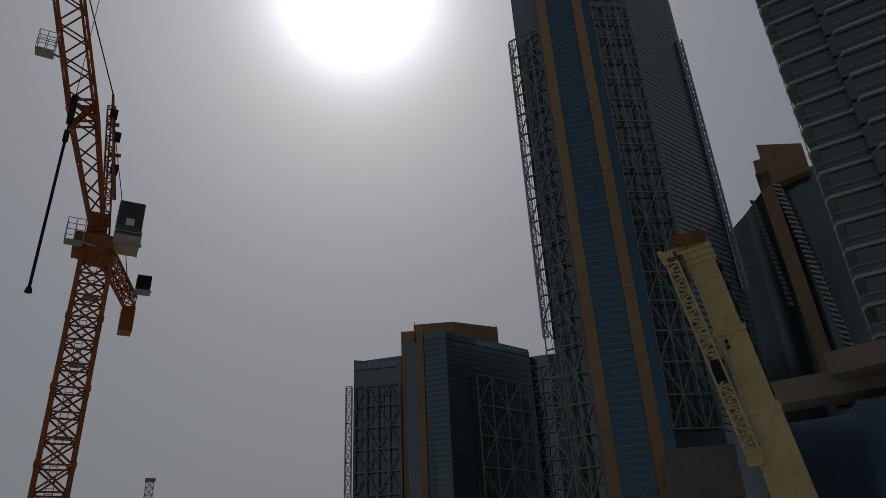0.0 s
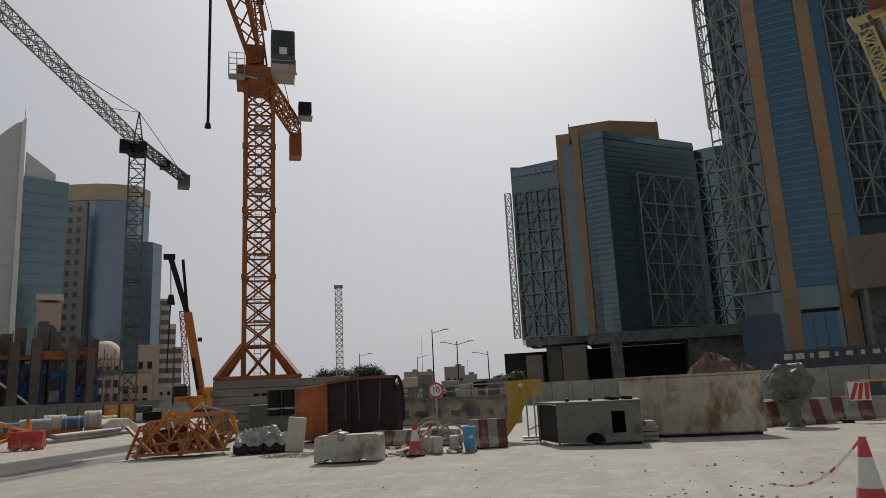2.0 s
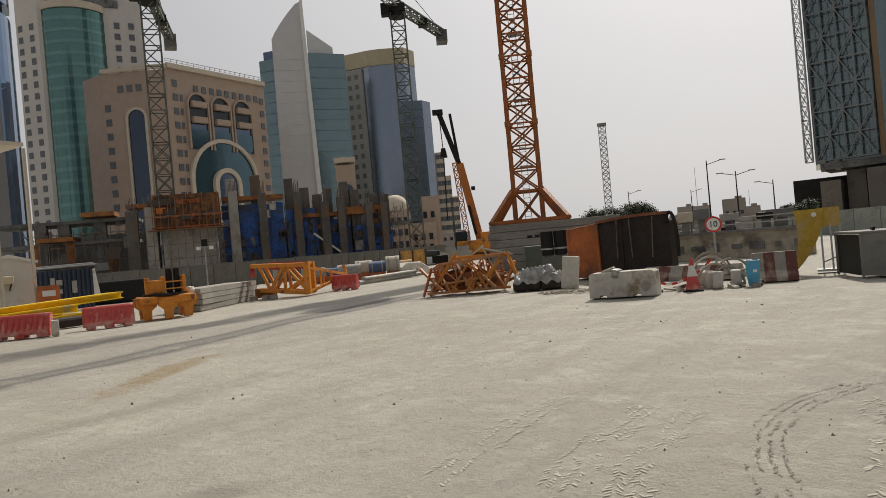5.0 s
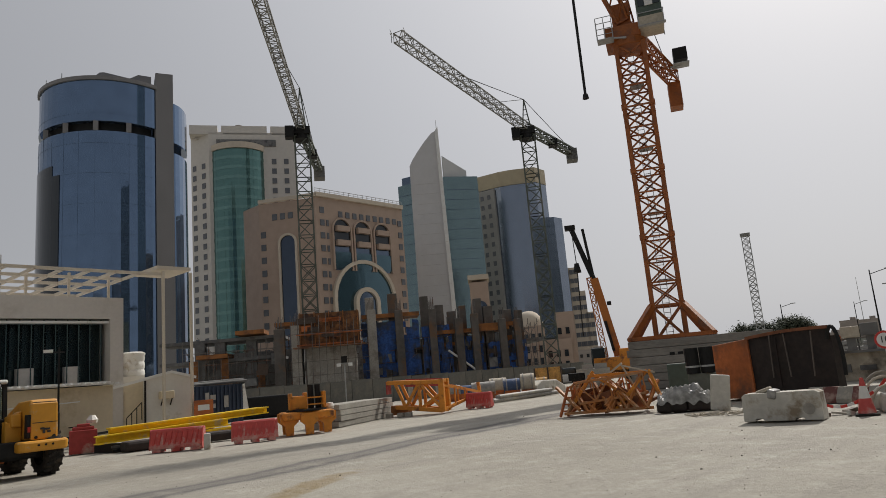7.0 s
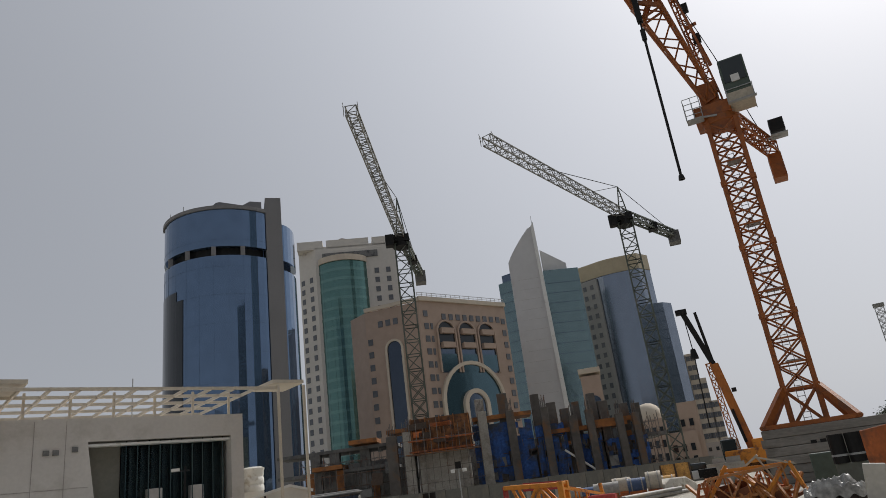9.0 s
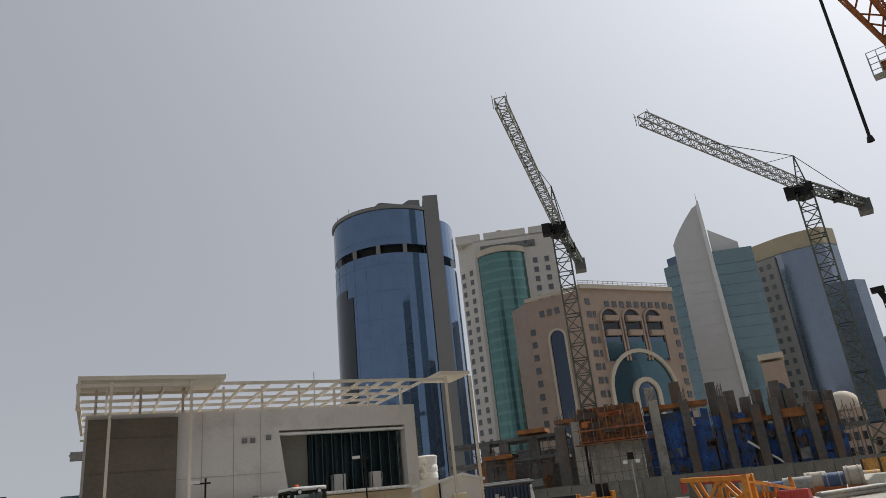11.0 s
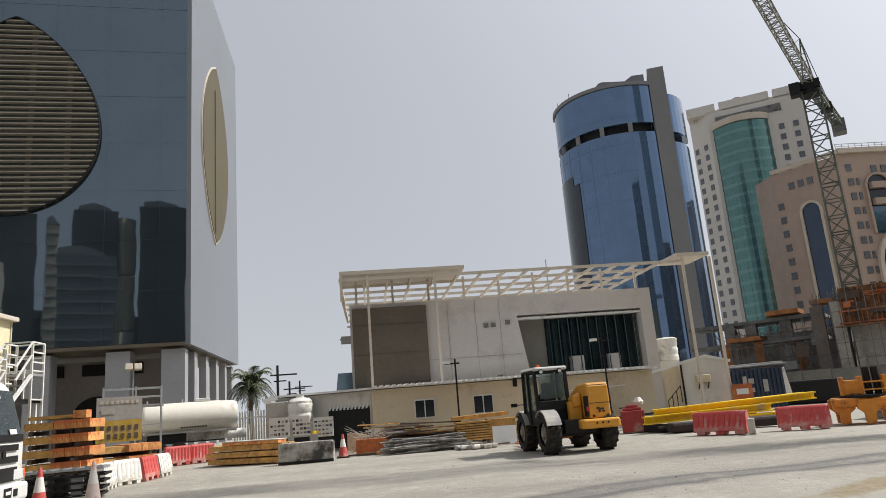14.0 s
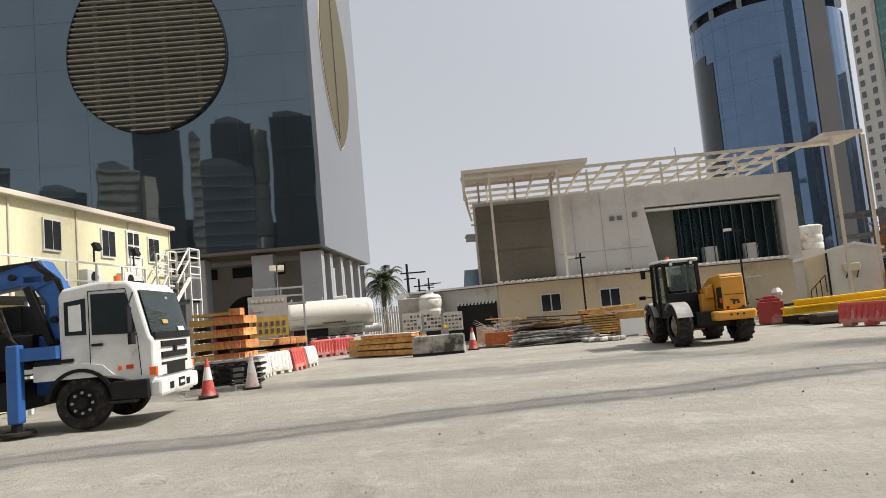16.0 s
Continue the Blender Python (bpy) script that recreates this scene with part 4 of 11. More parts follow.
def sail_tower():
    """Slim tower with a white blade wall rising to a point."""
    d = 230.0
    t = thing("blade_tower", at(46.5, d), 46.5, "pale grey blade tower with teal glass sides", "tower")
    X = lambda az: d * math.tan(radians(46.5 - az))
    H = lambda el: rise(el, d)
    edge = [(X(48.75), H(17.4)), (X(48.9), 0), (X(46.1), 0), (X(46.35), H(20.05)), (X(46.7), H(19.9)), (X(47.4), H(19.2)), (X(48.0), H(18.5)), (X(48.45), H(17.9))]
    Shape().slab(edge, -3, 9).part("blade", sail_white, t, "pale grey panelled blade wall")
    Shape().slab([(X(46.12), 0), (X(45.75), 0), (X(46.1), H(20.3)), (X(46.36), H(20.0))], -4, 9).part("blade_edge", white_paint, t, "white blade edge")
    s = Shape()
    for k in range(19):
        s.box((X(47.4), -3.02, 4 + 3.5 * k), (X(46.45) - X(48.4), 0.06, 0.035))
    tagged(s.part("panel_grid", grey_board, t), kind="stuff")
    Shape().prism([(X(45.95), 2, H(18.4)), (X(43.9), 5, H(17.2)), (X(43.9), 9, H(17.2)), (X(45.95), 9, H(18.4))], H(16.5), 0).part("roof_block", sail_white, t)
    Shape().prism([(X(46.0), 1), (X(43.0), 4), (X(43.0), 9), (X(46.0), 9)], 0, H(16.6)).part("east_glass", glass_mist, t, "teal grey glass wall")
    Shape().prism([(X(50.0), 6), (X(48.7), 3), (X(48.7), 25), (X(50.0), 25)], 0, H(16.4)).part("west_glass", glass_mist, t)
    Shape().prism([(X(49.6), 5), (X(48.7), 3), (X(48.7), 25), (X(49.6), 25)], H(16.4), H(17.0)).part("west_step", glass_navy, t)
    s = Shape()
    for k in range(20):
        if 6 + 3.5 * k < H(16.1):
            s.beam((X(45.9), 0.98, 6 + 3.5 * k), (X(43.05), 3.9, 6 + 3.5 * k), 0.04, 0.12)
            s.beam((X(49.95), 5.85, 6 + 3.5 * k), (X(48.8), 2.9, 6 + 3.5 * k), 0.04, 0.12)
    tagged(s.part("glazing_grid", glass_navy, t), kind="stuff")
    Shape().tube((X(46.2), 4, H(20)), (X(46.2), 4, H(21.5)), 0.2, 0.06).part("spire", truss_grey, t)
    return t


far_grey = material("grey_beige_stone", (0.3, 0.29, 0.27), 0.8, vary=0.08, big=0.05, fine=0.6)


def gold_top_tower():
    d = 250.0
    t = thing("gold_topped_tower", at(40, d), 40, "blue-grey glass tower with a gold parapet band", "tower")
    X = lambda az: d * math.tan(radians(40 - az))
    H = lambda el: rise(el, d)
    face = [(X(43.1), 5), (X(41.2), 1), (X(40.2), 0), (X(38.2), 0), (X(37.3), 6), (X(37.3), 36), (X(43.1), 36)]
    Shape().prism(face, 0, H(15.3)).part("body", glass_haze, t, "blue-grey glass wall")
    Shape().prism([(x * 1.01, y - 0.4) for x, y in face], H(15.3), H(16.5)).part("gold_band", gold_cladding, t, "gold parapet band")
    ang = math.degrees(math.atan2(1 - 5, X(41.2) - X(43.1)))
    sx, sy = (X(43.1) + X(41.75)) / 2, 3.4
    ux, uy = math.cos(radians(ang)), math.sin(radians(ang))
    Shape().box((sx, sy, H(15.2) / 2), (7.0, 1.6, H(15.2)), rz=ang).part("stone_strip", far_grey, t, "grey-beige stone strip with windows")
    win = box_data("window", window_far, 1.3, 0.2, 1.7)
    for k in range(15):
        z = H(14.6) - 3.6 * k
        for o in (-1.7, 1.2):
            piece("window", win, t, sx + ux * o + uy * 0.82, sy + uy * o - ux * 0.82, z, ang)
    Shape().prism([(X(38.9), -1.5), (X(37.0), 0), (X(36.3), 4), (X(36.3), 30), (X(38.9), 30)], 0, H(12.3)).part("east_block", glass_haze, t, "pale blue-grey glass block")
    s = Shape()
    for k in range(15):
        s.beam((X(38.9), -1.55, 8 + 3.2 * k), (X(37.0), -0.05, 8 + 3.2 * k), 0.06, 0.16)
    tagged(s.part("glazing_grid", glass_navy, t), kind="stuff")
    Shape().prism([(X(43.9), 9), (X(42.8), 7), (X(42.8), 30), (X(43.9), 30)], 0, H(11.6)).part("west_block", glass_navy, t)
    Shape().prism([(X(36.9), 8), (X(35.6), 8), (X(35.6), 20), (X(36.9), 20)], 0, H(7.2)).part("stone_annex", hotel_cream, t, "stepped cream stone annex")
    for i, top_ in enumerate((8.2, 6.2, 4.4)):
        Shape().box((X(35.9) + 2.2 * i, 9, H(top_) / 2), (3.0, 6, H(top_))).part("annex_step", hotel_cream, t)
        for k in range(int(H(top_) / 3.4)):
            piece("window", win, t, X(35.9) + 2.2 * i - 0.6, 5.95, 3 + 3.3 * k)
            piece("window", win, t, X(35.9) + 2.2 * i + 0.8, 5.95, 3 + 3.3 * k)
    return t


def domed_house():
    d = 150.0
    t = thing("domed_building", at(40, d), 40, "small beige stone building with a pale dome", "building")
    X = lambda az: d * math.tan(radians(40 - az))
    H = lambda el: rise(el, d)
    s = Shape().box((X(40.0), 4, H(3.6) / 2), (6.4, 7, H(3.6)))
    s.box((X(38.4), 6, H(2.4) / 2), (9, 8, H(2.4))).box((X(37.0), 6, H(4.6) / 2), (4, 6, H(4.6)))
    s.part("wall", hotel_stone, t, "beige stone wall")
    Shape().lathe([(3.0, 0), (3.0, 0.8), (2.8, 1.8), (2.1, 2.8), (1.1, 3.4), (0.0, 3.6)], (X(40), 4, H(3.6)), 18).part("dome", hotel_cream, t, "pale stone dome", smooth=True)
    win = box_data("window", window_glass, 0.8, 0.3, 1.4)
    for i in range(4):
        for k in range(3):
            piece("window", win, t, X(40) - 2.2 + 1.4 * i, 0.45, 3.5 + 2.6 * k)
    for x0_, n_, z1_ in ((X(38.4) - 3.6, 5, H(2.1)), (X(37.0) - 1.4, 2, H(4.2))):
        for i in range(n_):
            for k in range(int((z1_ - 2) / 2.4)):
                piece("window", win, t, x0_ + 1.7 * i, 1.95 if n_ > 2 else 2.95, 2.4 + 2.4 * k)
    t2 = thing("minaret_block", at(43.8, 170), 43.8, "beige stone gate block with an arched panel", "building")
    Shape().box((0, 4, rise(7.6, 170) / 2), (4.6, 8, rise(7.6, 170))).part("wall", hotel_stone, t2)
    Shape().box((0, 4, rise(8.0, 170)), (5.2, 8.6, 1.2)).part("cornice", hotel_cream, t2)
    s = Shape()
    arch_fill(s, 0, 8, 18, 1.6, -0.2)
    s.part("arched_panel", glass_navy, t2)
    return t


disc_dark = material("dark_mesh", (0.035, 0.04, 0.035), 0.7, vary=0.3, big=0.4)


def eye_cube():
    """Mirror-glass cube on columns; a louvred disc on one side, a gold almond on the other."""
    a, b, c = Vector((-52.9, -18.4, 0)), Vector((-75.7, -21.03, 0)), Vector((-50.6, -30.3, 0))
    gl = (c - a)
    turn = math.degrees(math.atan2(-gl.y, -gl.x))
    t = thing("mirror_cube", a, turn, "mirror-glass cube raised on grey columns", "building")
    m = t.matrix_world.inverted()
    q = m @ b
    z0, z1, W = 8.0, 42.4, 42.0
    Shape().prism([(-W, 0), (0, 0), (q.x * 0.995, q.y), (-W, q.y)], z0, z1 + 0.3).part("cube_core", glass_mirror, t, "grey-blue mirror glass wall")
    # slanting top of the white side
    e = Vector((q.x, q.y, 0))
    nrm = Vector((e.y, -e.x, 0)).normalized()
    s = Shape()
    o0, o1 = nrm * -0.05, nrm * 0.35
    za = z1 + 0.5
    pts = []
    for o in (o0, o1):
        pts += [o + Vector((0, 0, z0 - 0.25)), e + o + Vector((0, 0, z0 - 0.25)), e + o + Vector((0, 0, za)), o + Vector((0, 0, za))]
    s.add(pts, [(0, 1, 2, 3), (7, 6, 5, 4), (0, 4, 5, 1), (1, 5, 6, 2), (2, 6, 7, 3), (3, 7, 4, 0)])
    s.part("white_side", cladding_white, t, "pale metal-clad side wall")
    Shape().beam(e + Vector((0, 0, za + 0.1)), Vector((0, 0, za + 0.1)), 0.5, 0.35).part("coping", grey_board, t)
    # gold almond, recessed in a thin frame
    n = 24
    L = e.length
    mid, half, hh, cz = 0.455 * 22.25, 6.3, 8.9, 27.0
    prof = []
    for i in range(2 * n):
        u = -1 + 2 * (i / n) if i < n else 1 - 2 * ((i - n) / n)
        prof.append(((1 if i < n else -1) * half * (1 - u * u) ** 0.8, hh * u))
    d = e.normalized()
    for name, k, off, mat in (("almond_frame", 1.02, 0.46, pergola_cream), ("almond_panel", 1.0, 0.52, almond_gold)):
        s = Shape()
        p0 = [d * (mid + x * k) + nrm * off + Vector((0, 0, cz + z * k)) for x, z in prof]
        p1 = [p - nrm * 0.5 for p in p0]
        N = len(p0)
        s.add(p0 + p1, [tuple(range(N)), tuple(reversed(range(N, 2 * N)))] + [(i, N + i, N + (i + 1) % N, (i + 1) % N) for i in range(N)])
        s.part(name, mat, t, "gold almond-shaped panel" if name == "almond_panel" else "")
    p0 = [d * (mid - 0.9 + x * 0.25) + nrm * 0.56 + Vector((0, 0, cz - 1 + z * 0.8)) for x, z in prof]
    Shape().beam(p0[0], p0[n], 0.12, 0.12).part("almond_seam", louvre_gold, t)
    # louvred disc
    cx, cz, r, up = -12.9, 24.6, 6.4, 10.0

    def reach(h):
        """Half the width of the drop at the height h above its middle."""
        return math.sqrt(max(0.0, r * r - h * h)) if h < 0 else r * max(0.0, 1 - (h / up) ** 2) ** 0.8

    hs = [-r + (r + up) * (0.5 - 0.5 * math.cos(math.pi * i / 40)) for i in range(41)]
    out = [(cx + reach(h), cz + h) for h in hs] + [(cx - reach(h), cz + h) for h in reversed(hs[1:-1])]
    Shape().slab(out, -0.12, -0.05).part("disc_backing", disc_dark, t, "dark mesh behind the louvres")
    k = -r + 0.2
    while k < up - 0.3:
        if reach(k) > 0.3:
            Shape().box((cx, -0.24, cz + k), (2 * reach(k), 0.22, 0.13), rx=-25).part("louvre", louvre_gold, t, "bronze horizontal louvre")
        k += 0.44
    s = Shape()
    for u, v in zip(out, out[1:] + out[:1]):
        s.beam((u[0], -0.2, u[1]), (v[0], -0.2, v[1]), 0.3, 0.1)
    s.part("disc_rim", black_steel, t, "thin dark rim")
    for x in (-4.1, -1.4, 1.4, 4.1):
        zt = max(h for h in hs if reach(h) >= abs(x))
        zl = -math.sqrt(r * r - x * x)
        Shape().box((cx + x, -0.14, cz + (zt + zl) / 2), (0.4, 0.05, zt - zl)).part("disc_frame", brown_cladding, t)
    for z in (-3.0, 0.1, 3.2, 6.3):
        Shape().box((cx, -0.14, cz + z), (2 * reach(z), 0.05, 0.3)).part("disc_frame", brown_cladding, t)
    s = Shape()
    for i in range(10):
        s.box((-2.0 - 4.0 * i, -0.012, (z0 + z1) / 2), (0.014, 0.02, z1 - z0))
    for i in range(12):
        s.box((-W / 2, -0.012, z0 + 4.0 * i), (W, 0.02, 0.014))
    tagged(s.part("glazing_grid", glass_navy, t), kind="stuff")
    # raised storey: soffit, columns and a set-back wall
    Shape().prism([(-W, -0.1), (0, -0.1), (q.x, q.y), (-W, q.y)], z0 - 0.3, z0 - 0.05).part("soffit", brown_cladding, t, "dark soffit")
    # column grey is lowered to include the shade under the cube
    col = Shape().box((0, 0, (z0 - 0.5) / 2), (1.7, 1.6, z0 - 0.5)).data("column", column_grey)
    for x in (-0.95, -4.85, -10.3, -15.7, -21.1, -26.8, -32.5):
        piece("column", col, t, x, 1.2, 0)
    fin = Shape().box((0, 0, (z0 - 0.5) / 2), (0.6, 1.8, z0 - 0.5)).data("column", column_grey)
    for k in (0.2, 0.4, 0.6, 0.8, 0.97):
        piece("column", fin, t, e.x * k - 0.5, e.y * k, 0)
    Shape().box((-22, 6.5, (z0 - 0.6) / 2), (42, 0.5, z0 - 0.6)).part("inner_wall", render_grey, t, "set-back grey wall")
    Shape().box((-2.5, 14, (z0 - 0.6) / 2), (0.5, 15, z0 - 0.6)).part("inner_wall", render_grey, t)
    for x in (-6.5, -12.5, -18.5):
        Shape().box((x, 6.1, 6.7), (4.6, 0.3, 0.9)).part("clerestory", black_steel, t, "dark clerestory strip")
    s = Shape()
    arch_fill(s, -7.6, 0, 2.6, 2.0, 6.1)
    s.part("arched_door", black_steel, t, "dark arched doorway")
    return t


# render for the canted reveal, with its shade put into the darker colour
reveal_shade = material("shaded_olive_render", (0.22, 0.21, 0.175), 0.85, vary=0.1, big=0.3)


def villa():
    """White two-storey building with a cream steel pergola over its roof."""
    p0, p1 = at(96.4, 38.4), at(71.8, 41.8)
    along = p1 - p0
    turn = math.degrees(math.atan2(along.y, along.x))
    L = along.length
    t = thing("pergola_building", p0, turn, "white rendered building under a cream steel pergola", "building")
    h = 7.5
    inv = t.matrix_world.inverted()

    def U(az, depth=0.0):
        """Where the bearing az meets the plane at that depth behind the front."""
        dv = inv.to_3x3() @ at(az, 1.0)
        o = inv @ Vector((0, 0, 0))
        k = (depth - o.y) / dv.y
        return o.x + dv.x * k, k

    xa, xb = U(82.6)[0], U(80.0)[0]
    xg = U(72.3)[0]
    xh = xa + 0.5 * (xb - xa)
    Shape().box((xa / 2, 6.6, h / 2), (xa, 10.8, h)).part("west_wall", render_white, t, "white rendered wall")
    Shape().slab([(0, 0), (xh, 0), (xa, h - 1.15), (xa, h), (0, h)], 0, 1.2).part("front_wall", render_white, t, "white rendered wall")
    Shape().box(((xa + L) / 2, 7.2, h / 2), (L - xa, 9.6, h - 0.06)).part("rear_wall", render_white, t)
    top = h - 1.15
    Shape().box(((xa + L) / 2, 1.2, (top + h) / 2), (L - xa, 2.4, h - top)).part("lintel", render_white, t)
    Shape().box((L - 0.35, 1.2, top / 2), (0.7, 2.4, top)).part("end_pier", render_white, t)
    Shape().box(((xa + xb) / 2 - 0.1, 1.75, top / 2), (xb - xa + 0.2, 1.0, top)).part("canted_reveal", reveal_shade, t, "shaded canted reveal")
    Shape().box(((xa + xg) / 2 - 0.2, 0.4, h - 1.32), (xg - xa, 0.5, 0.12)).part("drip_rail", white_paint, t)
    Shape().box(((xa + L) / 2, 1.4, 1.4), (L - xa, 1.0, 2.8)).part("apron_wall", render_white, t)
    Shape().box(((xb + xg) / 2 + 0.7, 1.5, (2.8 + top) / 2), (xg - xb + 1.2, 0.2, top - 2.8)).part("glazing", glass_dark, t, "dark glazing")
    fin = Shape().box((0, 0, 0), (0.05, 0.9, top - 2.8)).data("glass_fin", glass_slate)
    for i in range(11):
        piece("glass_fin", fin, t, xb + 0.3 + (xg - xb) * i / 10.2, 1.0, (2.8 + top) / 2, -24)
    x0, x1 = U(96.2)[0], U(90.1)[0]
    Shape().box(((x0 + x1) / 2, -0.12, h / 2 - 0.1), (x1 - x0, 0.3, h - 0.3)).part("stone_panel", brown_cladding, t, "dark brown stone cladding")
    s = Shape()
    for k in range(4):
        s.box(((x0 + x1) / 2, -0.285, 1.5 + 1.6 * k), (x1 - x0, 0.025, 0.012))
    s.part("stone_joints", brown_cladding, t)
    s = Shape()
    for az in (88.3, 86.0, 84.0):
        s.box((U(az)[0], -0.01, 3.9), (0.015, 0.03, 7))
    s.box((U(86.2)[0], -0.012, 4.2), (5.2, 0.03, 0.015))
    s.part("wall_joints", render_grey, t)
    vent = Shape().box((0, 0, 0), (0.26, 0.1, 0.24)).data("wall_vent", dark_concrete)
    for az, z in ((85.2, 5.9), (84.6, 5.9), (83.4, 6.0), (84.4, 3.0)):
        piece("wall_vent", vent, t, U(az)[0], -0.06, z)
    Shape().box((-0.28, 1.0, 5.7), (0.55, 0.5, 0.4)).box((-0.3, 1.0, 5.75), (0.62, 0.6, 0.05)).part("side_louvre", grey_board, t)
    Shape().slab([(-1.4, 0), (0, 0), (0, 4), (-0.9, 4)], 3, 6).part("side_block", glass_pale, t)
    for x, w in ((U(72.0)[0] - 4.4, 1.2), (U(72.0)[0] - 2.2, 1.1)):
        Shape().box((x, 0.9, 3.25), (w * 0.62, 0.5, 1.3)).part("plant_cabinet", render_white, t, bevel=0.03)
    # pergola
    P = h + 1.5
    D = -1.7
    xl, xm, xr1, xr2 = U(97.1, D)[0], U(86.6, D)[0], U(69.0, D)[0], U(67.0, D)[0]
    Shape().box(((xl + xm) / 2, 0.1, P), (xm - xl, 3.6, 0.2)).part("pergola_slab", pergola_cream, t, "cream slab roof")
    Shape().box(((xr1 - 0.35 + xr2) / 2, D + 1.3, P), (xr2 - xr1 + 0.35, 2.7, 0.2)).part("pergola_wing", pergola_cream, t, "cream slab over the end posts")
    s = Shape()
    for k in range(6):
        e_ = xr1 if k == 0 else L + 0.25
        s.box(((xl + e_) / 2, D + 0.1 + 2.2 * k, P - 0.35), (e_ - xl, 0.1, 0.16))
    for k in range(15):
        x = xl + (L + 0.2 - xl) * k / 14
        s.box((x, D + 5.6, P - 0.35), (0.1, 11.2, 0.16))
    for k in range(3):
        s.box(((xl + L) / 2, D + 11, P - 0.75 - 0.4 * k), (L - xl, 0.1, 0.1))
    s.box((xl + 0.07, D + 5.5, P - 1.2), (0.14, 11.2, 0.14)).box((xl + 0.07, D + 0.1, P - 0.8), (0.14, 0.14, 1.4))
    for k in range(9):
        x = 0.4 + (L - 0.8) * k / 8
        s.box((x, 1.0, h + 0.7), (0.12, 0.12, 1.5))
        s.box((x, 10.5, h + 0.7), (0.12, 0.12, 1.5))
    s.part("pergola_frame", pergola_cream, t, "cream steel pergola beams")
    for az in (94.8, 89.15, 69.0, 67.0):
        x = U(az, D)[0]
        Shape().box((x, D, (P - 0.2) / 2), (0.13, 0.13, P - 0.2)).part("pergola_post", pergola_cream, t, "slim cream post")
    Shape().tube((U(78.6)[0], 3, h), (U(78.6)[0], 3, h + 2.6), 0.03).part("aerial", truss_grey, t)
    return t


for build in (tall_tower, crown_tower, balcony_tower, curved_tower, hotel, white_tower, blue_tower, sail_tower, gold_top_tower, domed_house, eye_cube, villa):
    build()

opposite_wall = material("dark_facade", (0.035, 0.038, 0.044), 0.6, vary=0.3, big=0.05, fine=0.3, stretch=(1, 1, 0.2))
opposite_grey = material("grey_facade", (0.1, 0.113, 0.125), 0.5, vary=0.2, big=0.05, fine=0.3, stretch=(1, 1, 0.2))
opposite_beige = material("beige_facade", (0.42, 0.36, 0.27), 0.8, vary=0.15, big=0.1, fine=0.6)


def opposite_tower(az, d, w, h, mat, floors, label, lit=0.0):
    """A tower behind the viewer, which only the mirror glass shows."""
    t = thing("opposite_tower", Vector((-51.5, -25, 0)) + at(az, d), az, label, "tower", "towers across the road")
    Shape().box((0, 10, h / 2), (w, 20, h)).part("wall", mat, t)
    Shape().slab([(-w * 0.3, h), (w * 0.42, h), (w * 0.42, h + 2.5), (w * 0.1, h + 3.5), (-w * 0.3, h + 1.5)], 3, 15).part("roof_house", grey_slab, t)
    s = Shape()
    for k in range(int(h / floors) - 1):
        s.box((0, -0.1, 6 + floors * k), (w * 0.94, 0.5, 0.6))
    tagged(s.part("spandrel", grey_slab if mat is not opposite_beige else dark_concrete, t), kind="stuff")
    # pale turned bays added to give the tower its sunlit side
    if lit:
        for k in range(3):
            Shape().box((lit * (w / 2 + 1.9), 3 - 1.5 * k, h * (0.84 - 0.26 * k)), (5.5, 6, h * 0.25), rz=35 * lit).part("lit_side_bay", opposite_beige, t, "pale bay standing in for the sunlit side")
    return t


for row in (
        (-87.6, 200, 15, 79, opposite_wall, 60.0, "plain black glass tower across the road", 0),
        (-93.7, 204, 14, 78, opposite_wall, 60.0, "black glass tower with its sunlit side as pale bays", -1),
        (-94.6, 160, 16, 52, opposite_grey, 3.6, "grey banded office tower across the road", 0),
        (-97.6, 158, 3, 60, opposite_beige, 3.0, "slim pale stair tower across the road", 0),
        (-101.0, 204, 16, 76, opposite_wall, 60.0, "dark slab tower across the road", 0),
        (-104.8, 190, 12, 58, opposite_beige, 3.4, "beige tower with open floors across the road", -1),
        (-109.5, 200, 14, 52, opposite_grey, 4.0, "grey block across the road", 0),
        (-98, 215, 70, 42, opposite_wall, 40.0, "long dark block across the road", 0),
        (-118, 200, 30, 60, opposite_wall, 4.0, "dark block across the road", 0),
        (-79, 210, 20, 50, opposite_grey, 4.0, "grey block across the road", 0),
        (-70, 230, 30, 90, opposite_wall, 6.0, "tall dark tower across the road", 0),
        (-134, 200, 34, 44, opposite_wall, 4.0, "dark block across the road", 0)):
    opposite_tower(*row)

# ---------------- tower cranes ----------------
ballast = material("grey_ballast_concrete", (0.24, 0.225, 0.2), 0.9, vary=0.18, big=0.5, bump=0.3, dirt=(0.15, 0.13, 0.11), dirt_amount=0.4, stretch=(0.6, 1, 2), island=0.15)


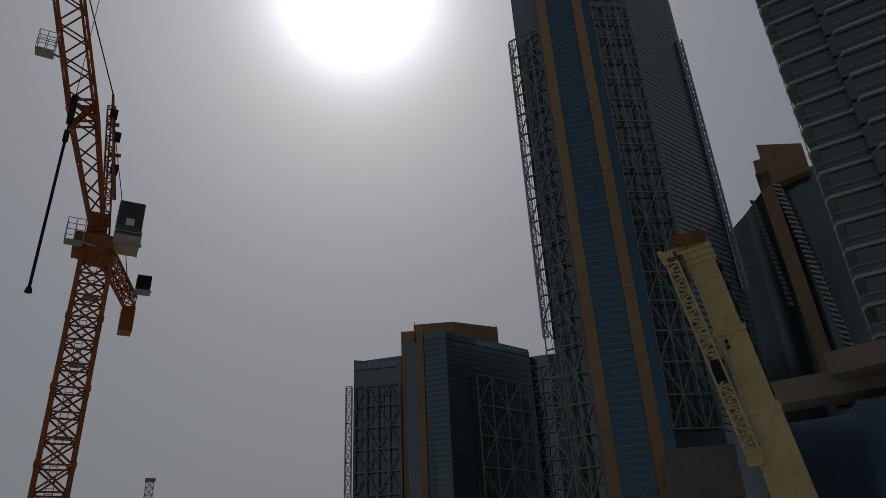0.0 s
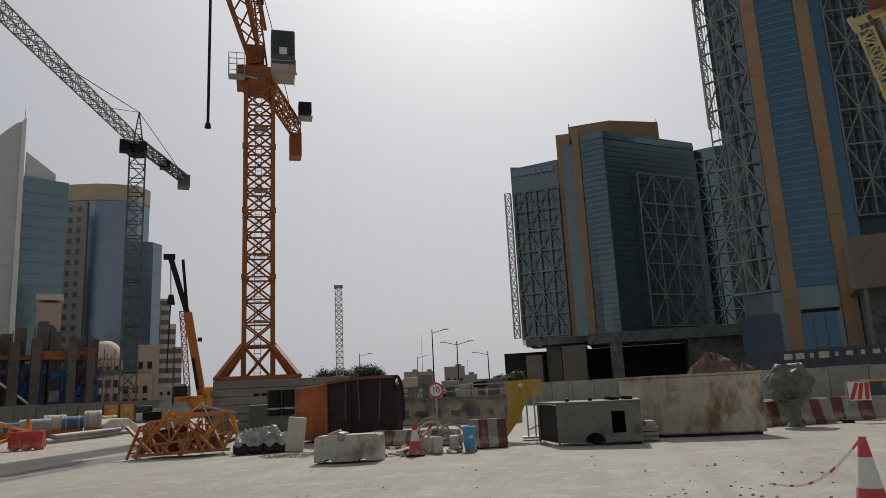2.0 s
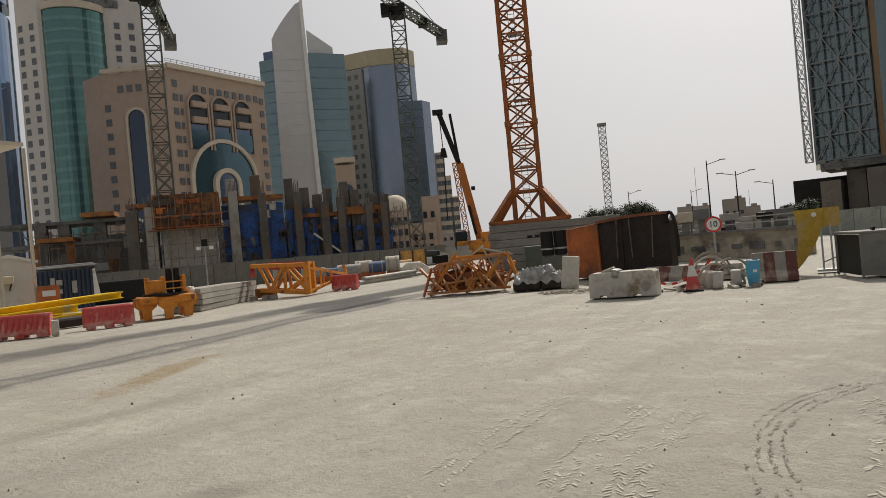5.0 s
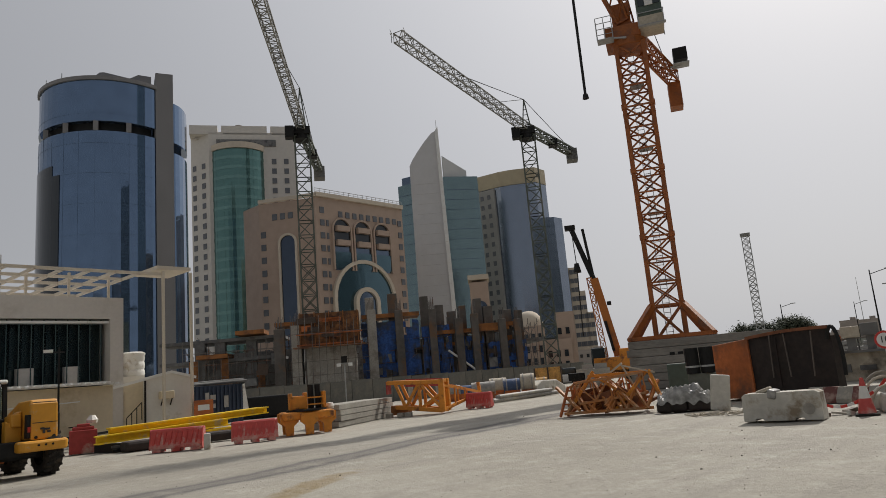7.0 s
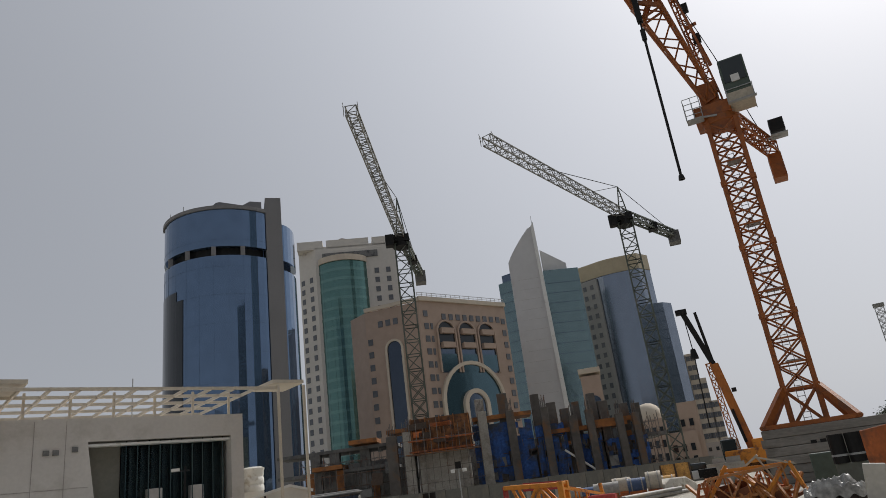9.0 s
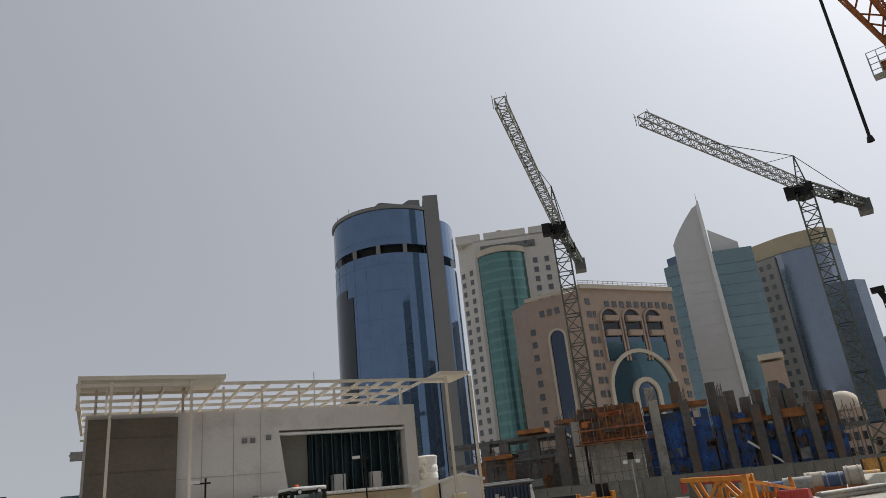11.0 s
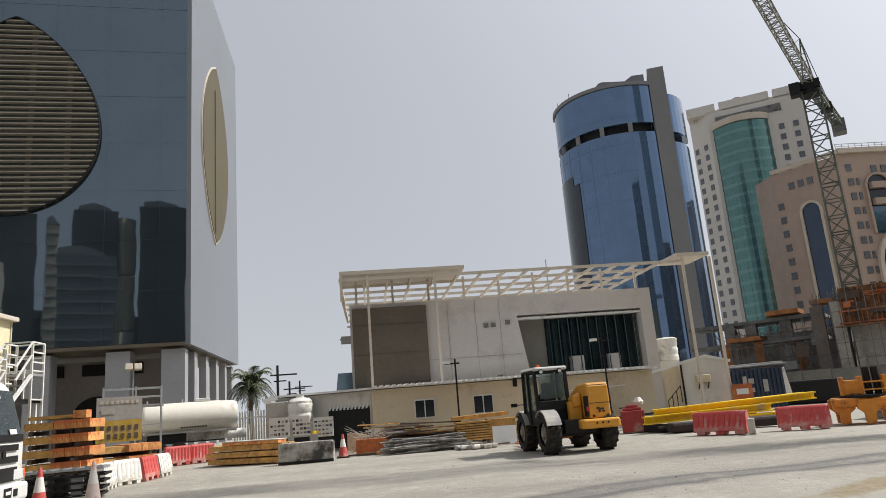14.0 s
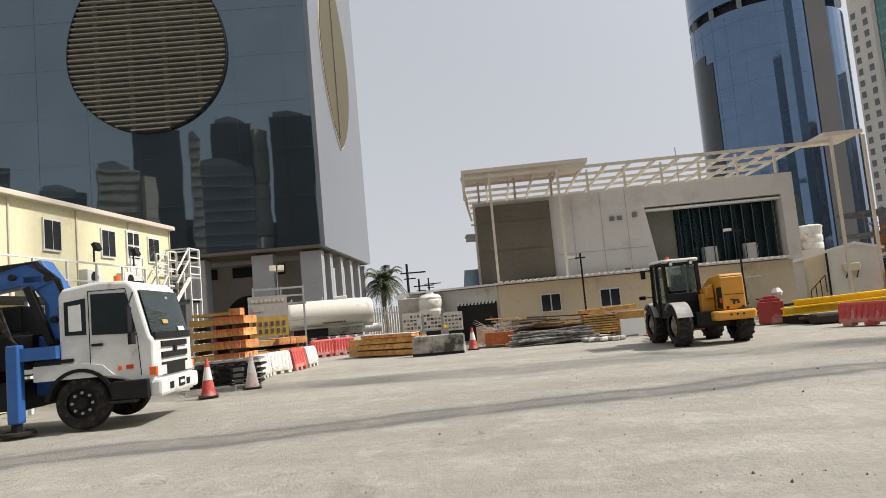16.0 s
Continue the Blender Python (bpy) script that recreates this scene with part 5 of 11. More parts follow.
def orange_crane():
    """Luffing tower crane on a concrete base, boom raised towards the viewer."""
    t = thing("orange_tower_crane", at(29, 45), 29, "orange luffing tower crane on a concrete base block", "tower crane")
    inv = t.matrix_world.inverted()
    L = lambda az, el, d: inv @ at(az, d, rise(el, d))
    for k in range(6):
        Shape().box((1.4 + 0.06 * math.sin(3 * k), 0.05 * math.cos(5 * k), 0.235 + 0.47 * k), (8.0 - 0.1 * (k % 2), 5.2, 0.45)).part("ballast_slab", ballast, t, "grey concrete ballast slab", bevel=0.03)
    for x in (-0.1, 0.35):
        Shape().box((x, -2.62, 1.95), (0.28, 0.06, 0.16)).part("lifting_slot", black_steel, t)
    s = Shape()
    for sx in (-1, 1):
        for sy in (-1, 1):
            s.beam((2.35 * sx, 2.35 * sy, 2.85), (0.9 * sx, 0.9 * sy, 4.9), 0.34)
            s.beam((0.9 * sx, 0.9 * sy, 2.85), (0.9 * sx, 0.9 * sy, 4.9), 0.24)
    for k in (-1, 1):
        s.beam((-2.5, 2.35 * k, 2.95), (2.5, 2.35 * k, 2.95), 0.22)
        s.beam((2.35 * k, -2.5, 2.95), (2.35 * k, 2.5, 2.95), 0.22)
    s.truss((0, 0, 2.9), (0, 0, 4.9), 1.7, 1, 0.22, 0.13)
    s.part("base_frame", crane_orange, t, "splayed orange base frame")
    r_ = 0.87
    corner = [Vector((r_, r_, 0)), Vector((r_, -r_, 0)), Vector((-r_, -r_, 0)), Vector((-r_, r_, 0))]
    up = Vector((0, 0, 4.3))
    chord = Shape().beam((0, 0, 0), up, 0.26).data("chord", crane_orange)
    for i in range(4):
        for c in corner:
            piece("chord", chord, t, c.x, c.y, 4.9 + 4.3 * i)
            Shape().box((c.x, c.y, 4.9 + 4.3 * i), (0.36, 0.36, 0.3)).part("joint_sleeve", crane_orange, t)
    for j in range(12):
        z0, z1 = Vector((0, 0, 4.9 + 4.3 / 3 * j)), Vector((0, 0, 4.9 + 4.3 / 3 * (j + 1)))
        for a, b in zip(corner, corner[1:] + corner[:1]):
            Shape().beam(a + z0, b + z0, 0.1).part("brace", crane_orange, t)
            Shape().beam(a + z0, b + z1, 0.1).part("brace", crane_orange, t)
            Shape().beam(b + z0, a + z1, 0.1).part("brace", crane_orange, t)
    s = Shape()
    for k in range(62):
        s.beam((-0.25, 0.3, 3 + 0.3 * k), (0.15, 0.3, 3 + 0.3 * k), 0.035)
    s.beam((-0.25, 0.3, 3), (-0.25, 0.3, 22), 0.04).beam((0.15, 0.3, 3), (0.15, 0.3, 22), 0.04)
    s.part("ladder", truss_grey, t)
    for i in range(4):
        Shape().box((0.1, 0.1, 6.5 + 4.3 * i), (0.9, 0.9, 0.06)).part("landing", truss_grey, t)
    s = Shape().tube((0, 0, 22.0), (0, 0, 22.5), 1.15, n=20).box((-0.35, 0.2, 22.95), (2.3, 2.4, 0.9)).box((-0.3, 0.1, 24.2), (1.2, 1.4, 1.9))
    s.part("slewing_deck", crane_orange, t, "orange slewing deck", bevel=0.06)
    cab = Shape().box((1.5, -0.6, 24.6), (1.55, 1.9, 2.5)).part("cab", green_box, t, "dark operator cab with a pale base", bevel=0.08)
    Shape().box((1.5, -1.57, 24.9), (1.3, 0.06, 1.6)).part("cab_window", cab_glass, cab)
    Shape().box((1.5, -1.61, 24.3), (0.5, 0.04, 0.5)).part("cab_sign", white_paint, cab)
    Shape().box((1.5, -0.6, 23.1), (1.6, 1.95, 0.55)).part("cab_base", hose_beige, cab)
    for x in (0.75, 2.3):
        for y in (-1.6, 0.3):
            Shape().beam((x, y, 22.7), (x, y, 23.7), 0.05).part("cab_rail", truss_grey, cab)
    Shape().box((1.55, -1.6, 22.7), (1.7, 0.3, 0.06)).part("cab_step", truss_grey, cab)
    Shape().box((1.55, -1.6, 23.6), (1.6, 0.05, 0.05)).part("cab_rail", truss_grey, cab)
    # boom, backstay and pendants
    foot, tip = L(29.3, 26.5, 44.6), L(35.5, 42.0, 40)
    end = foot + (tip - foot) * 2.3
    n = 4
    ax = (end - foot).normalized()
    u = ax.cross(Vector((0, 1, 0))).normalized()
    v = ax.cross(u).normalized()
    ring = lambda f, w: [foot + (end - foot) * f + u * (w * i / 2) + v * (w * j / 2) for i, j in ((1, 1), (1, -1), (-1, -1), (-1, 1))]
    stops = ((0.0, 0.7), (0.2, 1.5), (0.24, 1.55), (0.5, 1.6), (0.54, 1.6), (0.76, 1.6), (0.8, 1.6), (1.0, 1.5))
    for (f0, w0), (f1, w1) in zip(stops[:-1], stops[1:]):
        c0, c1 = ring(f0, w0), ring(f1, w1)
        for k in range(4):
            Shape().beam(c0[k], c1[k], 0.14).part("boom_chord", crane_orange, t, "orange boom chord")
            Shape().beam(c0[k], c0[(k + 1) % 4], 0.12).part("boom_brace", crane_orange, t)
        bays = max(1, round((f1 - f0) * 32))
        for i in range(bays):
            m0, m1 = i / bays, (i + 1) / bays
            for k in range(4):
                p0, p1 = c0[k].lerp(c1[k], m0), c0[(k + 1) % 4].lerp(c1[(k + 1) % 4], m1)
                q0, q1 = c0[(k + 1) % 4].lerp(c1[(k + 1) % 4], m0), c0[k].lerp(c1[k], m1)
                a, b = (p0, p1) if i % 2 else (q0, q1)
                Shape().beam(a, b, 0.08).part("boom_brace", crane_orange, t)
                if bays == 1:
                    Shape().beam(q0 if i % 2 else p0, q1 if i % 2 else p1, 0.16, 0.3).part("joint_plate", crane_orange, t)
    apex = L(30.3, 36.6, 46)
    s = Shape().beam(L(28.5, 29, 46), apex, 0.16).beam(L(29.0, 27, 47.5), apex, 0.12)
    s.beam(L(28.6, 29, 44), L(30.0, 35.4, 45), 0.14)
    s.part("backstay_frame", crane_orange, t)
    Shape().truss(L(28.7, 26.2, 45.6), L(30.2, 35.6, 45.6), 0.5, 12, 0.09, 0.06, cross=False).part("a_frame", crane_orange, t, "narrow orange lattice strut")
    for az, el in ((29.3, 33.6), (29.0, 31.2), (29.9, 35.2)):
        Shape().box(L(az, el, 45), (0.5, 0.5, 0.6)).part("pulley_block", black_steel, t, bevel=0.04)
    for az, el in ((30.2, 34.4), (29.6, 32.2)):
        Shape().beam(L(az, el, 45), L(az - 0.9, el + 0.1, 45), 0.3, 0.12).part("strut_plate", crane_orange, t)
    Shape().tube(apex, foot + (end - foot) * 0.75, 0.05, n=6).tube(L(26.4, 23.0, 50), L(28.1, 29.6, 46), 0.03, n=6).tube(L(28.1, 29.6, 46), L(29.4, 33.5, 44), 0.03, n=6).tube(L(29.4, 33.5, 44), apex, 0.03, n=6).part("pendant", black_steel, t)
    for az, el, d in ((30.9, 26.1, 43.5), (36.3, 38.6, 41)):
        c, s = L(az, el, d), Shape()
        for dx in (-0.5, 0.0, 0.5):
            for dy in (-0.4, 0.4):
                s.beam(c + Vector((dx, dy, -0.7)), c + Vector((dx, dy, 0.8)), 0.04)
        for dz in (-0.7, 0.0, 0.4, 0.8):
            for dy in (-0.4, 0.4):
                s.beam(c + Vector((-0.5, dy, dz)), c + Vector((0.5, dy, dz)), 0.035)
            for dx in (-0.5, 0.5):
                s.beam(c + Vector((dx, -0.4, dz)), c + Vector((dx, 0.4, dz)), 0.035)
        s.box(c + Vector((0, 0, -0.7)), (1.0, 0.8, 0.05)).beam(c + Vector((0.5, 0, -0.6)), c + Vector((1.3, 0.3, -0.6)), 0.1)
        s.part("service_cage", truss_grey, t, "pale mesh service platform")
    # counter-jib running away behind the mast
    a, b = L(28.6, 25.2, 45), L(26.0, 21.6, 51.5)
    s = Shape().truss(a, b, 0.8, 6, 0.12, 0.07)
    s.part("counter_jib", crane_orange, t)
    w = L(26.0, 20.5, 51.5)
    Shape().box(w + Vector((0, 0.4, -0.2)), (0.9, 1.3, 1.9)).part("counterweight", crane_orange, t, "orange counterweight slab", bevel=0.05)
    Shape().box(L(25.2, 23.1, 50), (0.95, 0.9, 0.9)).part("winch_box", black_steel, t)
    s = Shape().box(L(25.2, 22.4, 50), (1.1, 1.0, 0.06))
    s.beam(L(26.2, 22.4, 50), L(25.2, 22.4, 50), 0.12)
    s.part("winch_stand", truss_grey, t)
    # hook block with its long hanging rod
    h0, h1, h2 = L(33.15, 35.4, 41), L(33.3, 32.4, 41), L(33.2, 21.3, 41)
    h1.x, h1.y, h2.x, h2.y = h0.x, h0.y, h0.x, h0.y
    j = foot + (end - foot) * 0.5
    s = Shape().tube(h1, h2, 0.085, n=8).tube(h2 + Vector((0, 0, 0.0)), h2 + Vector((0, 0, 0.3)), 0.2, 0.14, n=8).tube(h1, h1 + Vector((0, 0, 0.8)), 0.16, n=8)
    s.part("hook_rod", black_steel, t, "black hanging hook rod")
    Shape().box(h0 + Vector((0, 0, -0.7)), (0.35, 0.5, 2.0)).part("hook_block", black_steel, t)
    Shape().tube(h1 + Vector((0, 0, 0.7)), h0 + Vector((0, 0, -1.6)), 0.06, n=8).part("hook_link", black_steel, t)
    Shape().tube(h0, (h0.x, h0.y, 42), 0.025, n=5).beam((h0.x, h0.y, 42), foot + (end - foot) * 0.62, 0.06).part("hoist_rope", black_steel, t)


def flat_crane(az, d, top_el, tip, counter, apex_el, group, mast_w, label):
    t = thing("tower_crane", at(az, d), az, label, "tower crane", group)
    inv = t.matrix_world.inverted()
    z = rise(top_el, d)
    n = 6
    for i in range(n):
        Shape().truss((0, 0, z * i / n), (0, 0, z * (i + 1) / n), mast_w, 3, 0.2, 0.11, cross=i < 3).part("mast_section", crane_green, t, "dark lattice mast section")
    Shape().tube((0, 0, z - 0.4), (0, 0, z + 0.3), mast_w * 0.65, n=16).box((0, 0, z + 0.7), (mast_w * 1.15, mast_w * 1.3, 1.0)).part("slewing_deck", black_steel, t)
    tp, cw = inv @ at(*tip[:2], rise(tip[2], tip[1])), inv @ at(*counter[:2], rise(counter[2], counter[1]))
    root = Vector((0, 0, z + 1.3))
    for i in range(5):
        Shape().truss(root + (tp - root) * i / 5, root + (tp - root) * (i + 1) / 5, 1.05, 6, 0.12, 0.06, cross=False).part("jib_section", crane_pale, t, "pale lattice jib section")
    Shape().truss(root, cw, 1.0, 7, 0.2, 0.11).part("counter_jib", crane_green, t)
    Shape().box(cw - Vector((0, 0, 0.6)), (1.7, 2.2, 1.9)).part("counterweight", dark_concrete, t, "grey counterweight", bevel=0.05)
    k = (cw - root) * 0.55
    Shape().box(root + k + Vector((0, 0, -0.2)), (1.4, 1.6, 1.0)).part("winch", black_steel, t)
    Shape().box((-1.6, -1.2, z + 0.3), (1.15, 1.3, 1.6)).part("cab", black_steel, t, "dark operator cab", bevel=0.08)
    ap = Vector((0, 0, rise(apex_el, d)))
    s = Shape()
    for dx in (-0.6, 0.6):
        s.beam((dx, -0.4, z + 1), ap, 0.16).beam((dx, 0.5, z + 1), ap, 0.12)
    for k in range(1, 6):
        f = k / 6
        q = Vector((0, 0, z + 1)) * (1 - f) + ap * f
        s.beam(q + Vector((-0.6 * (1 - f), 0, 0)), q + Vector((0.6 * (1 - f), 0, 0)), 0.08)
    s.part("tower_head", crane_green, t)
    m = root + (tp - root) * 0.62 + Vector((0, 0, 0.6))
    Shape().tube(ap, m, 0.05, n=5).tube(ap, cw + Vector((0, 0, 0.4)), 0.05, n=5).tube(ap, root + (tp - root) * 0.3 + Vector((0, 0, 0.6)), 0.04, n=5).part("pendant", black_steel, t)
    s = Shape()
    for sx in (-0.7, 0.7):
        for sz in (0.2, 0.6):
            s.beam(tp + Vector((sx, -0.5, sz)), tp + Vector((sx, 0.5, sz)), 0.05)
        s.beam(tp + Vector((sx, 0, -0.6)), tp + Vector((sx, 0, 0.6)), 0.06)
    s.part("tip_platform", crane_pale, t)
    return t


def far_mast():
    t = thing("unfinished_mast", at(22.6, 120), 22.6, "free-standing grey lattice crane mast without a jib", "crane mast")
    for i in range(5):
        Shape().truss((0, 0, 4 * i), (0, 0, 4 * i + 4), 1.15, 4, 0.12, 0.07).part("mast_section", truss_grey, t)
    Shape().box((0, 0, 20.2), (1.5, 1.5, 0.4)).part("mast_cap", crane_pale, t)


mobile_orange = material("deep_orange_paint", (0.4, 0.13, 0.018), 0.5, vary=0.15, dirt=RUST, dirt_amount=0.25)


def orange_mobile_crane():
    d = 60.0
    t = thing("mobile_crane", at(34, d), 34, "orange mobile crane with a black telescopic boom", "mobile crane")
    inv = t.matrix_world.inverted()
    L = lambda az, el: inv @ at(az, d, rise(el, d))
    Shape().beam(L(33.2, 0.6), L(34.35, 6.9), 0.62, 0.66).part("boom_base", mobile_orange, t, "orange boom base section", bevel=0.05)
    Shape().beam(L(34.3, 6.6), L(35.7, 11.1), 0.4, 0.42).part("boom_inner", black_steel, t, "black inner boom")
    Shape().beam(L(34.4, 7.2), L(34.8, 11.0), 0.24).part("fly_jib", black_steel, t)
    Shape().box(L(35.8, 11.2), (0.9, 0.6, 0.4)).part("boom_head", black_steel, t)
    Shape().truss(L(34.2, 0.6), L(34.75, 7.0), 0.4, 10, 0.08, 0.05).part("lattice_strut", mobile_orange, t, "orange lattice strut beside the boom")
    Shape().tube(L(33.9, 3.4) + Vector((0, -0.4, 0)), L(33.5, 1.0) + Vector((0, -0.4, 0)), 0.12, n=10).part("luffing_ram", black_steel, t)
    Shape().box(L(33.7, 4.8) + Vector((0.3, -0.2, 0)), (0.35, 0.4, 0.3)).part("boom_lamp", black_steel, t)
    x = L(35.6, 8)
    Shape().tube(L(35.7, 11), x, 0.04, n=5).tube(x, L(35.75, 2.4), 0.05, n=5).part("hoist_rope", black_steel, t)
    Shape().tube(x + Vector((0, 0, -0.5)), x + Vector((0, 0, 0.3)), 0.35, 0.2, n=10).part("hook_block", black_steel, t)
    Shape().box((0.4, 0, 1.55), (3.2, 2.6, 1.3)).box((1.5, 0, 2.4), (1.2, 2.2, 0.9)).part("upper_body", bright_orange, t, "", bevel=0.08)
    Shape().box((-0.8, -0.6, 2.3), (1.1, 1.2, 1.5)).part("cab", cab_glass, t, bevel=0.1)
    Shape().box((0.6, 0, 0.85), (8, 2.6, 0.6)).part("chassis", black_steel, t)
    for x in (-2.6, -1.2, 1.6, 3.0):
        Shape().tube((x, -1.4, 0.55), (x, -0.9, 0.55), 0.55, n=18).part("wheel", black_rubber, t)


crane_cream = material("off_white_crane_paint", (0.42, 0.43, 0.38), 0.5, vary=0.12, dirt=DUST, dirt_amount=0.3, dirt_scale=1.5)


def yellow_boom_crane():
    """Large pale yellow telescopic crane at the edge of the view."""
    d = 30.0
    t = thing("telescopic_crane", at(-26, d), -26, "pale yellow telescopic truck crane with a stowed fly jib", "mobile crane")
    inv = t.matrix_world.inverted()
    L = lambda az, el, dd=d: inv @ at(az, dd, rise(el, dd))
    a, b = L(-25.5, 2.6), L(-22.7, 24.0)
    for i, (k0, k1, w) in enumerate(((0, 0.40, 1.3), (0.38, 0.66, 1.12), (0.64, 0.93, 0.98), (0.92, 1.0, 1.02))):
        Shape().beam(a + (b - a) * k0, a + (b - a) * k1, w, w * 1.15).part("boom_section", boom_yellow, t, "pale yellow box boom section", bevel=0.1)
    for k in (0.93, 0.955, 0.98):
        Shape().beam(a + (b - a) * k, a + (b - a) * (k + 0.012), 1.14, 1.25).part("boom_collar", boom_yellow, t)
    for k, w in ((0.37, 1.36), (0.65, 1.2)):
        Shape().beam(a + (b - a) * k, a + (b - a) * (k + 0.02), w, w * 1.12).part("boom_collar", boom_yellow, t)
    s = Shape().beam(L(-21.6, 24.7), L(-23.7, 24.9), 0.4, 0.6)
    s.beam(L(-19.7, 24.0), L(-22.0, 24.3), 0.22, 0.28).beam(L(-19.6, 24.4), L(-20.0, 23.4), 0.2)
    s.tube(L(-21.9, 25.1, 29.6), L(-21.9, 25.1, 30.6), 0.3, n=14)
    s.part("boom_head", boom_yellow, t, "boom head with sheaves")
    s = Shape().truss(L(-20.5, 23.2, 29.3), L(-23.2, 8.4, 29.3), 0.5, 22, 0.09, 0.05, cross=False)
    s.part("fly_jib", boom_yellow, t, "stowed lattice fly jib")
    for az in (-21.4, -22.0, -22.6, -23.2):
        Shape().tube(L(az, 25.0, 29.3), L(az, 25.0, 29.45), 0.3, n=16).part("sheave", form_brown, t, "brown rusted sheave")
    Shape().beam(L(-20.8, 24.2, 29.2), L(-21.6, 21.6, 29.2), 0.14).part("jib_link", form_brown, t)
    for k in range(6):
        f = 0.5 + 0.08 * k
        Shape().box(a + (b - a) * f + Vector((0.72 - 0.1 * f, -0.35, 0.0)), (0.16, 0.2, 0.28)).part("hose_clip", black_steel, t)
    Shape().tube(a + (b - a) * 0.42 + Vector((0.68, -0.4, 0)), a + (b - a) * 0.93 + Vector((0.6, -0.4, 0)), 0.035, n=6).part("boom_hose", black_rubber, t)
    for f in (0.6, 0.62):
        Shape().tube(a + (b - a) * f + Vector((-0.25, -0.75, 0)), a + (b - a) * f + Vector((-0.25, -0.62, 0)), 0.07, n=12).part("pin_hole", black_steel, t)
    Shape().box(L(-23.25, 8.2, 29.3), (0.6, 0.5, 0.6)).part("jib_foot", boom_yellow, t)
    Shape().box(L(-22.2, 14.6, 29.2), (0.5, 0.4, 0.9)).part("jib_bracket", black_steel, t)
    Shape().beam(L(-23.75, 8.5, 29.4), L(-22.9, 16.5, 29.4), 0.14).part("boom_cylinder", truss_grey, t)
    Shape().beam(L(-25.4, 6.5, 29.6), L(-25.9, 1.5, 29.6), 0.5).part("luffing_ram", boom_yellow, t)
    cab = Shape().box((-0.45, -0.2, 2.8), (1.9, 1.7, 1.5)).part("cab", crane_cream, t, "off-white crane cab with square windows", bevel=0.1)
    for x0, x1 in ((-1.3, -0.62), (-0.5, 0.4)):
        Shape().box(((x0 + x1) / 2, -1.06, 2.86), (x1 - x0, 0.06, 1.1)).part("cab_window", cab_glass, cab)
    Shape().box((-0.97, -1.1, 2.62), (0.36, 0.04, 0.3)).part("cab_seat", truss_grey, cab)
    Shape().tube((-1.36, -1.12, 2.1), (-1.36, -1.12, 3.5), 0.03, n=8).part("grab_rail", crane_cream, cab)
    box = Shape().box((-1.7, 0.0, 2.6), (0.58, 1.0, 1.42)).part("cab_box", crane_cream, t, "off-white upright locker", bevel=0.1)
    Shape().box((-1.72, -0.53, 2.75), (0.05, 0.05, 0.9)).part("handle", black_steel, box)
    Shape().box((0.3, -0.98, 1.98), (0.5, 0.06, 0.16)).part("side_marker", bright_orange, t)
    Shape().box((3.2, 1.5, 2.6), (4.6, 2.4, 1.5)).part("upper_body", dark_concrete, t, bevel=0.1)
    Shape().box((1.9, 0.4, 1.7), (6.8, 2.4, 0.62)).part("turntable_deck", black_steel, t)
    Shape().box((2.2, 0.6, 1.0), (7.2, 2.6, 0.75)).part("chassis", black_steel, t, "dark carrier chassis")
    for i in range(7):
        Shape().box((-1.1 + 1.0 * i, -0.75, 0.62), (0.5, 0.06, 0.18)).part("warning_stripe", beam_yellow, t)
    for x in (-0.6, 1.0, 3.6, 5.1):
        Shape().tube((x, -0.7, 0.6), (x, 0.0, 0.6), 0.6, n=20).part("wheel", black_rubber, t)
    # crew bus frame parked beside it
    c = thing("site_cage_truck", at(-20.6, 31), -20.6, "flatbed truck with tall steel cage sides", "truck")
    for i in range(5):
        Shape().box((-0.9 + 0.5 * i, 0, 1.19), (0.09, 0.09, 1.06)).part("cage_post", truss_grey, c)
    for z in (1.77, 0.61):
        Shape().box((0.1, 0, z), (2.2, 0.1, 0.1)).part("cage_rail", truss_grey, c)
    Shape().box((0.1, 0.9, 1.15), (2.1, 1.6, 1.1)).part("load", black_steel, c)
    Shape().box((0.1, 0.5, 0.44), (2.5, 2.0, 0.22)).part("bed", dark_concrete, c)
    for i in range(6):
        Shape().box((-0.95 + 0.42 * i, -0.53, 0.36), (0.22, 0.05, 0.16)).part("warning_stripe", beam_yellow if i % 2 == 0 else black_steel, c)
    Shape().lathe([(0.62, 0.54), (0.5, 0.72), (0.25, 0.9), (0.0, 0.98)], n=14).part("sheeted_lump", concrete, c)
    for x in (-0.6, 0.8):
        Shape().tube((x, -0.5, 0.3), (x, -0.2, 0.3), 0.3, n=16).part("wheel", black_rubber, c)


orange_crane()
flat_crane(38.4, 95, 19.0, (48.9, 66, 27.9), (34.9, 110, 17.3), 22.0, "grey tower cranes", 1.9, "grey flat-top tower crane with a long pale jib")
flat_crane(57.8, 90, 20.3, (61.2, 58, 31.6), (56.5, 108, 17.7), 24.2, "grey tower cranes", 1.9, "dark green tower crane with its pale jib raised over the site")
far_mast()
orange_mobile_crane()
yellow_boom_crane()


# ---------------- concrete frame under construction ----------------
scaffold_steel = material("dull_scaffold_steel", (0.14, 0.13, 0.12), 0.6, 0.2, vary=0.35, big=0.3, dirt=RUST, dirt_amount=0.3)


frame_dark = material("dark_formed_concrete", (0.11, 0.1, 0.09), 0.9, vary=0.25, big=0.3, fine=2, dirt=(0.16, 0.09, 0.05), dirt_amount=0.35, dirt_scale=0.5)


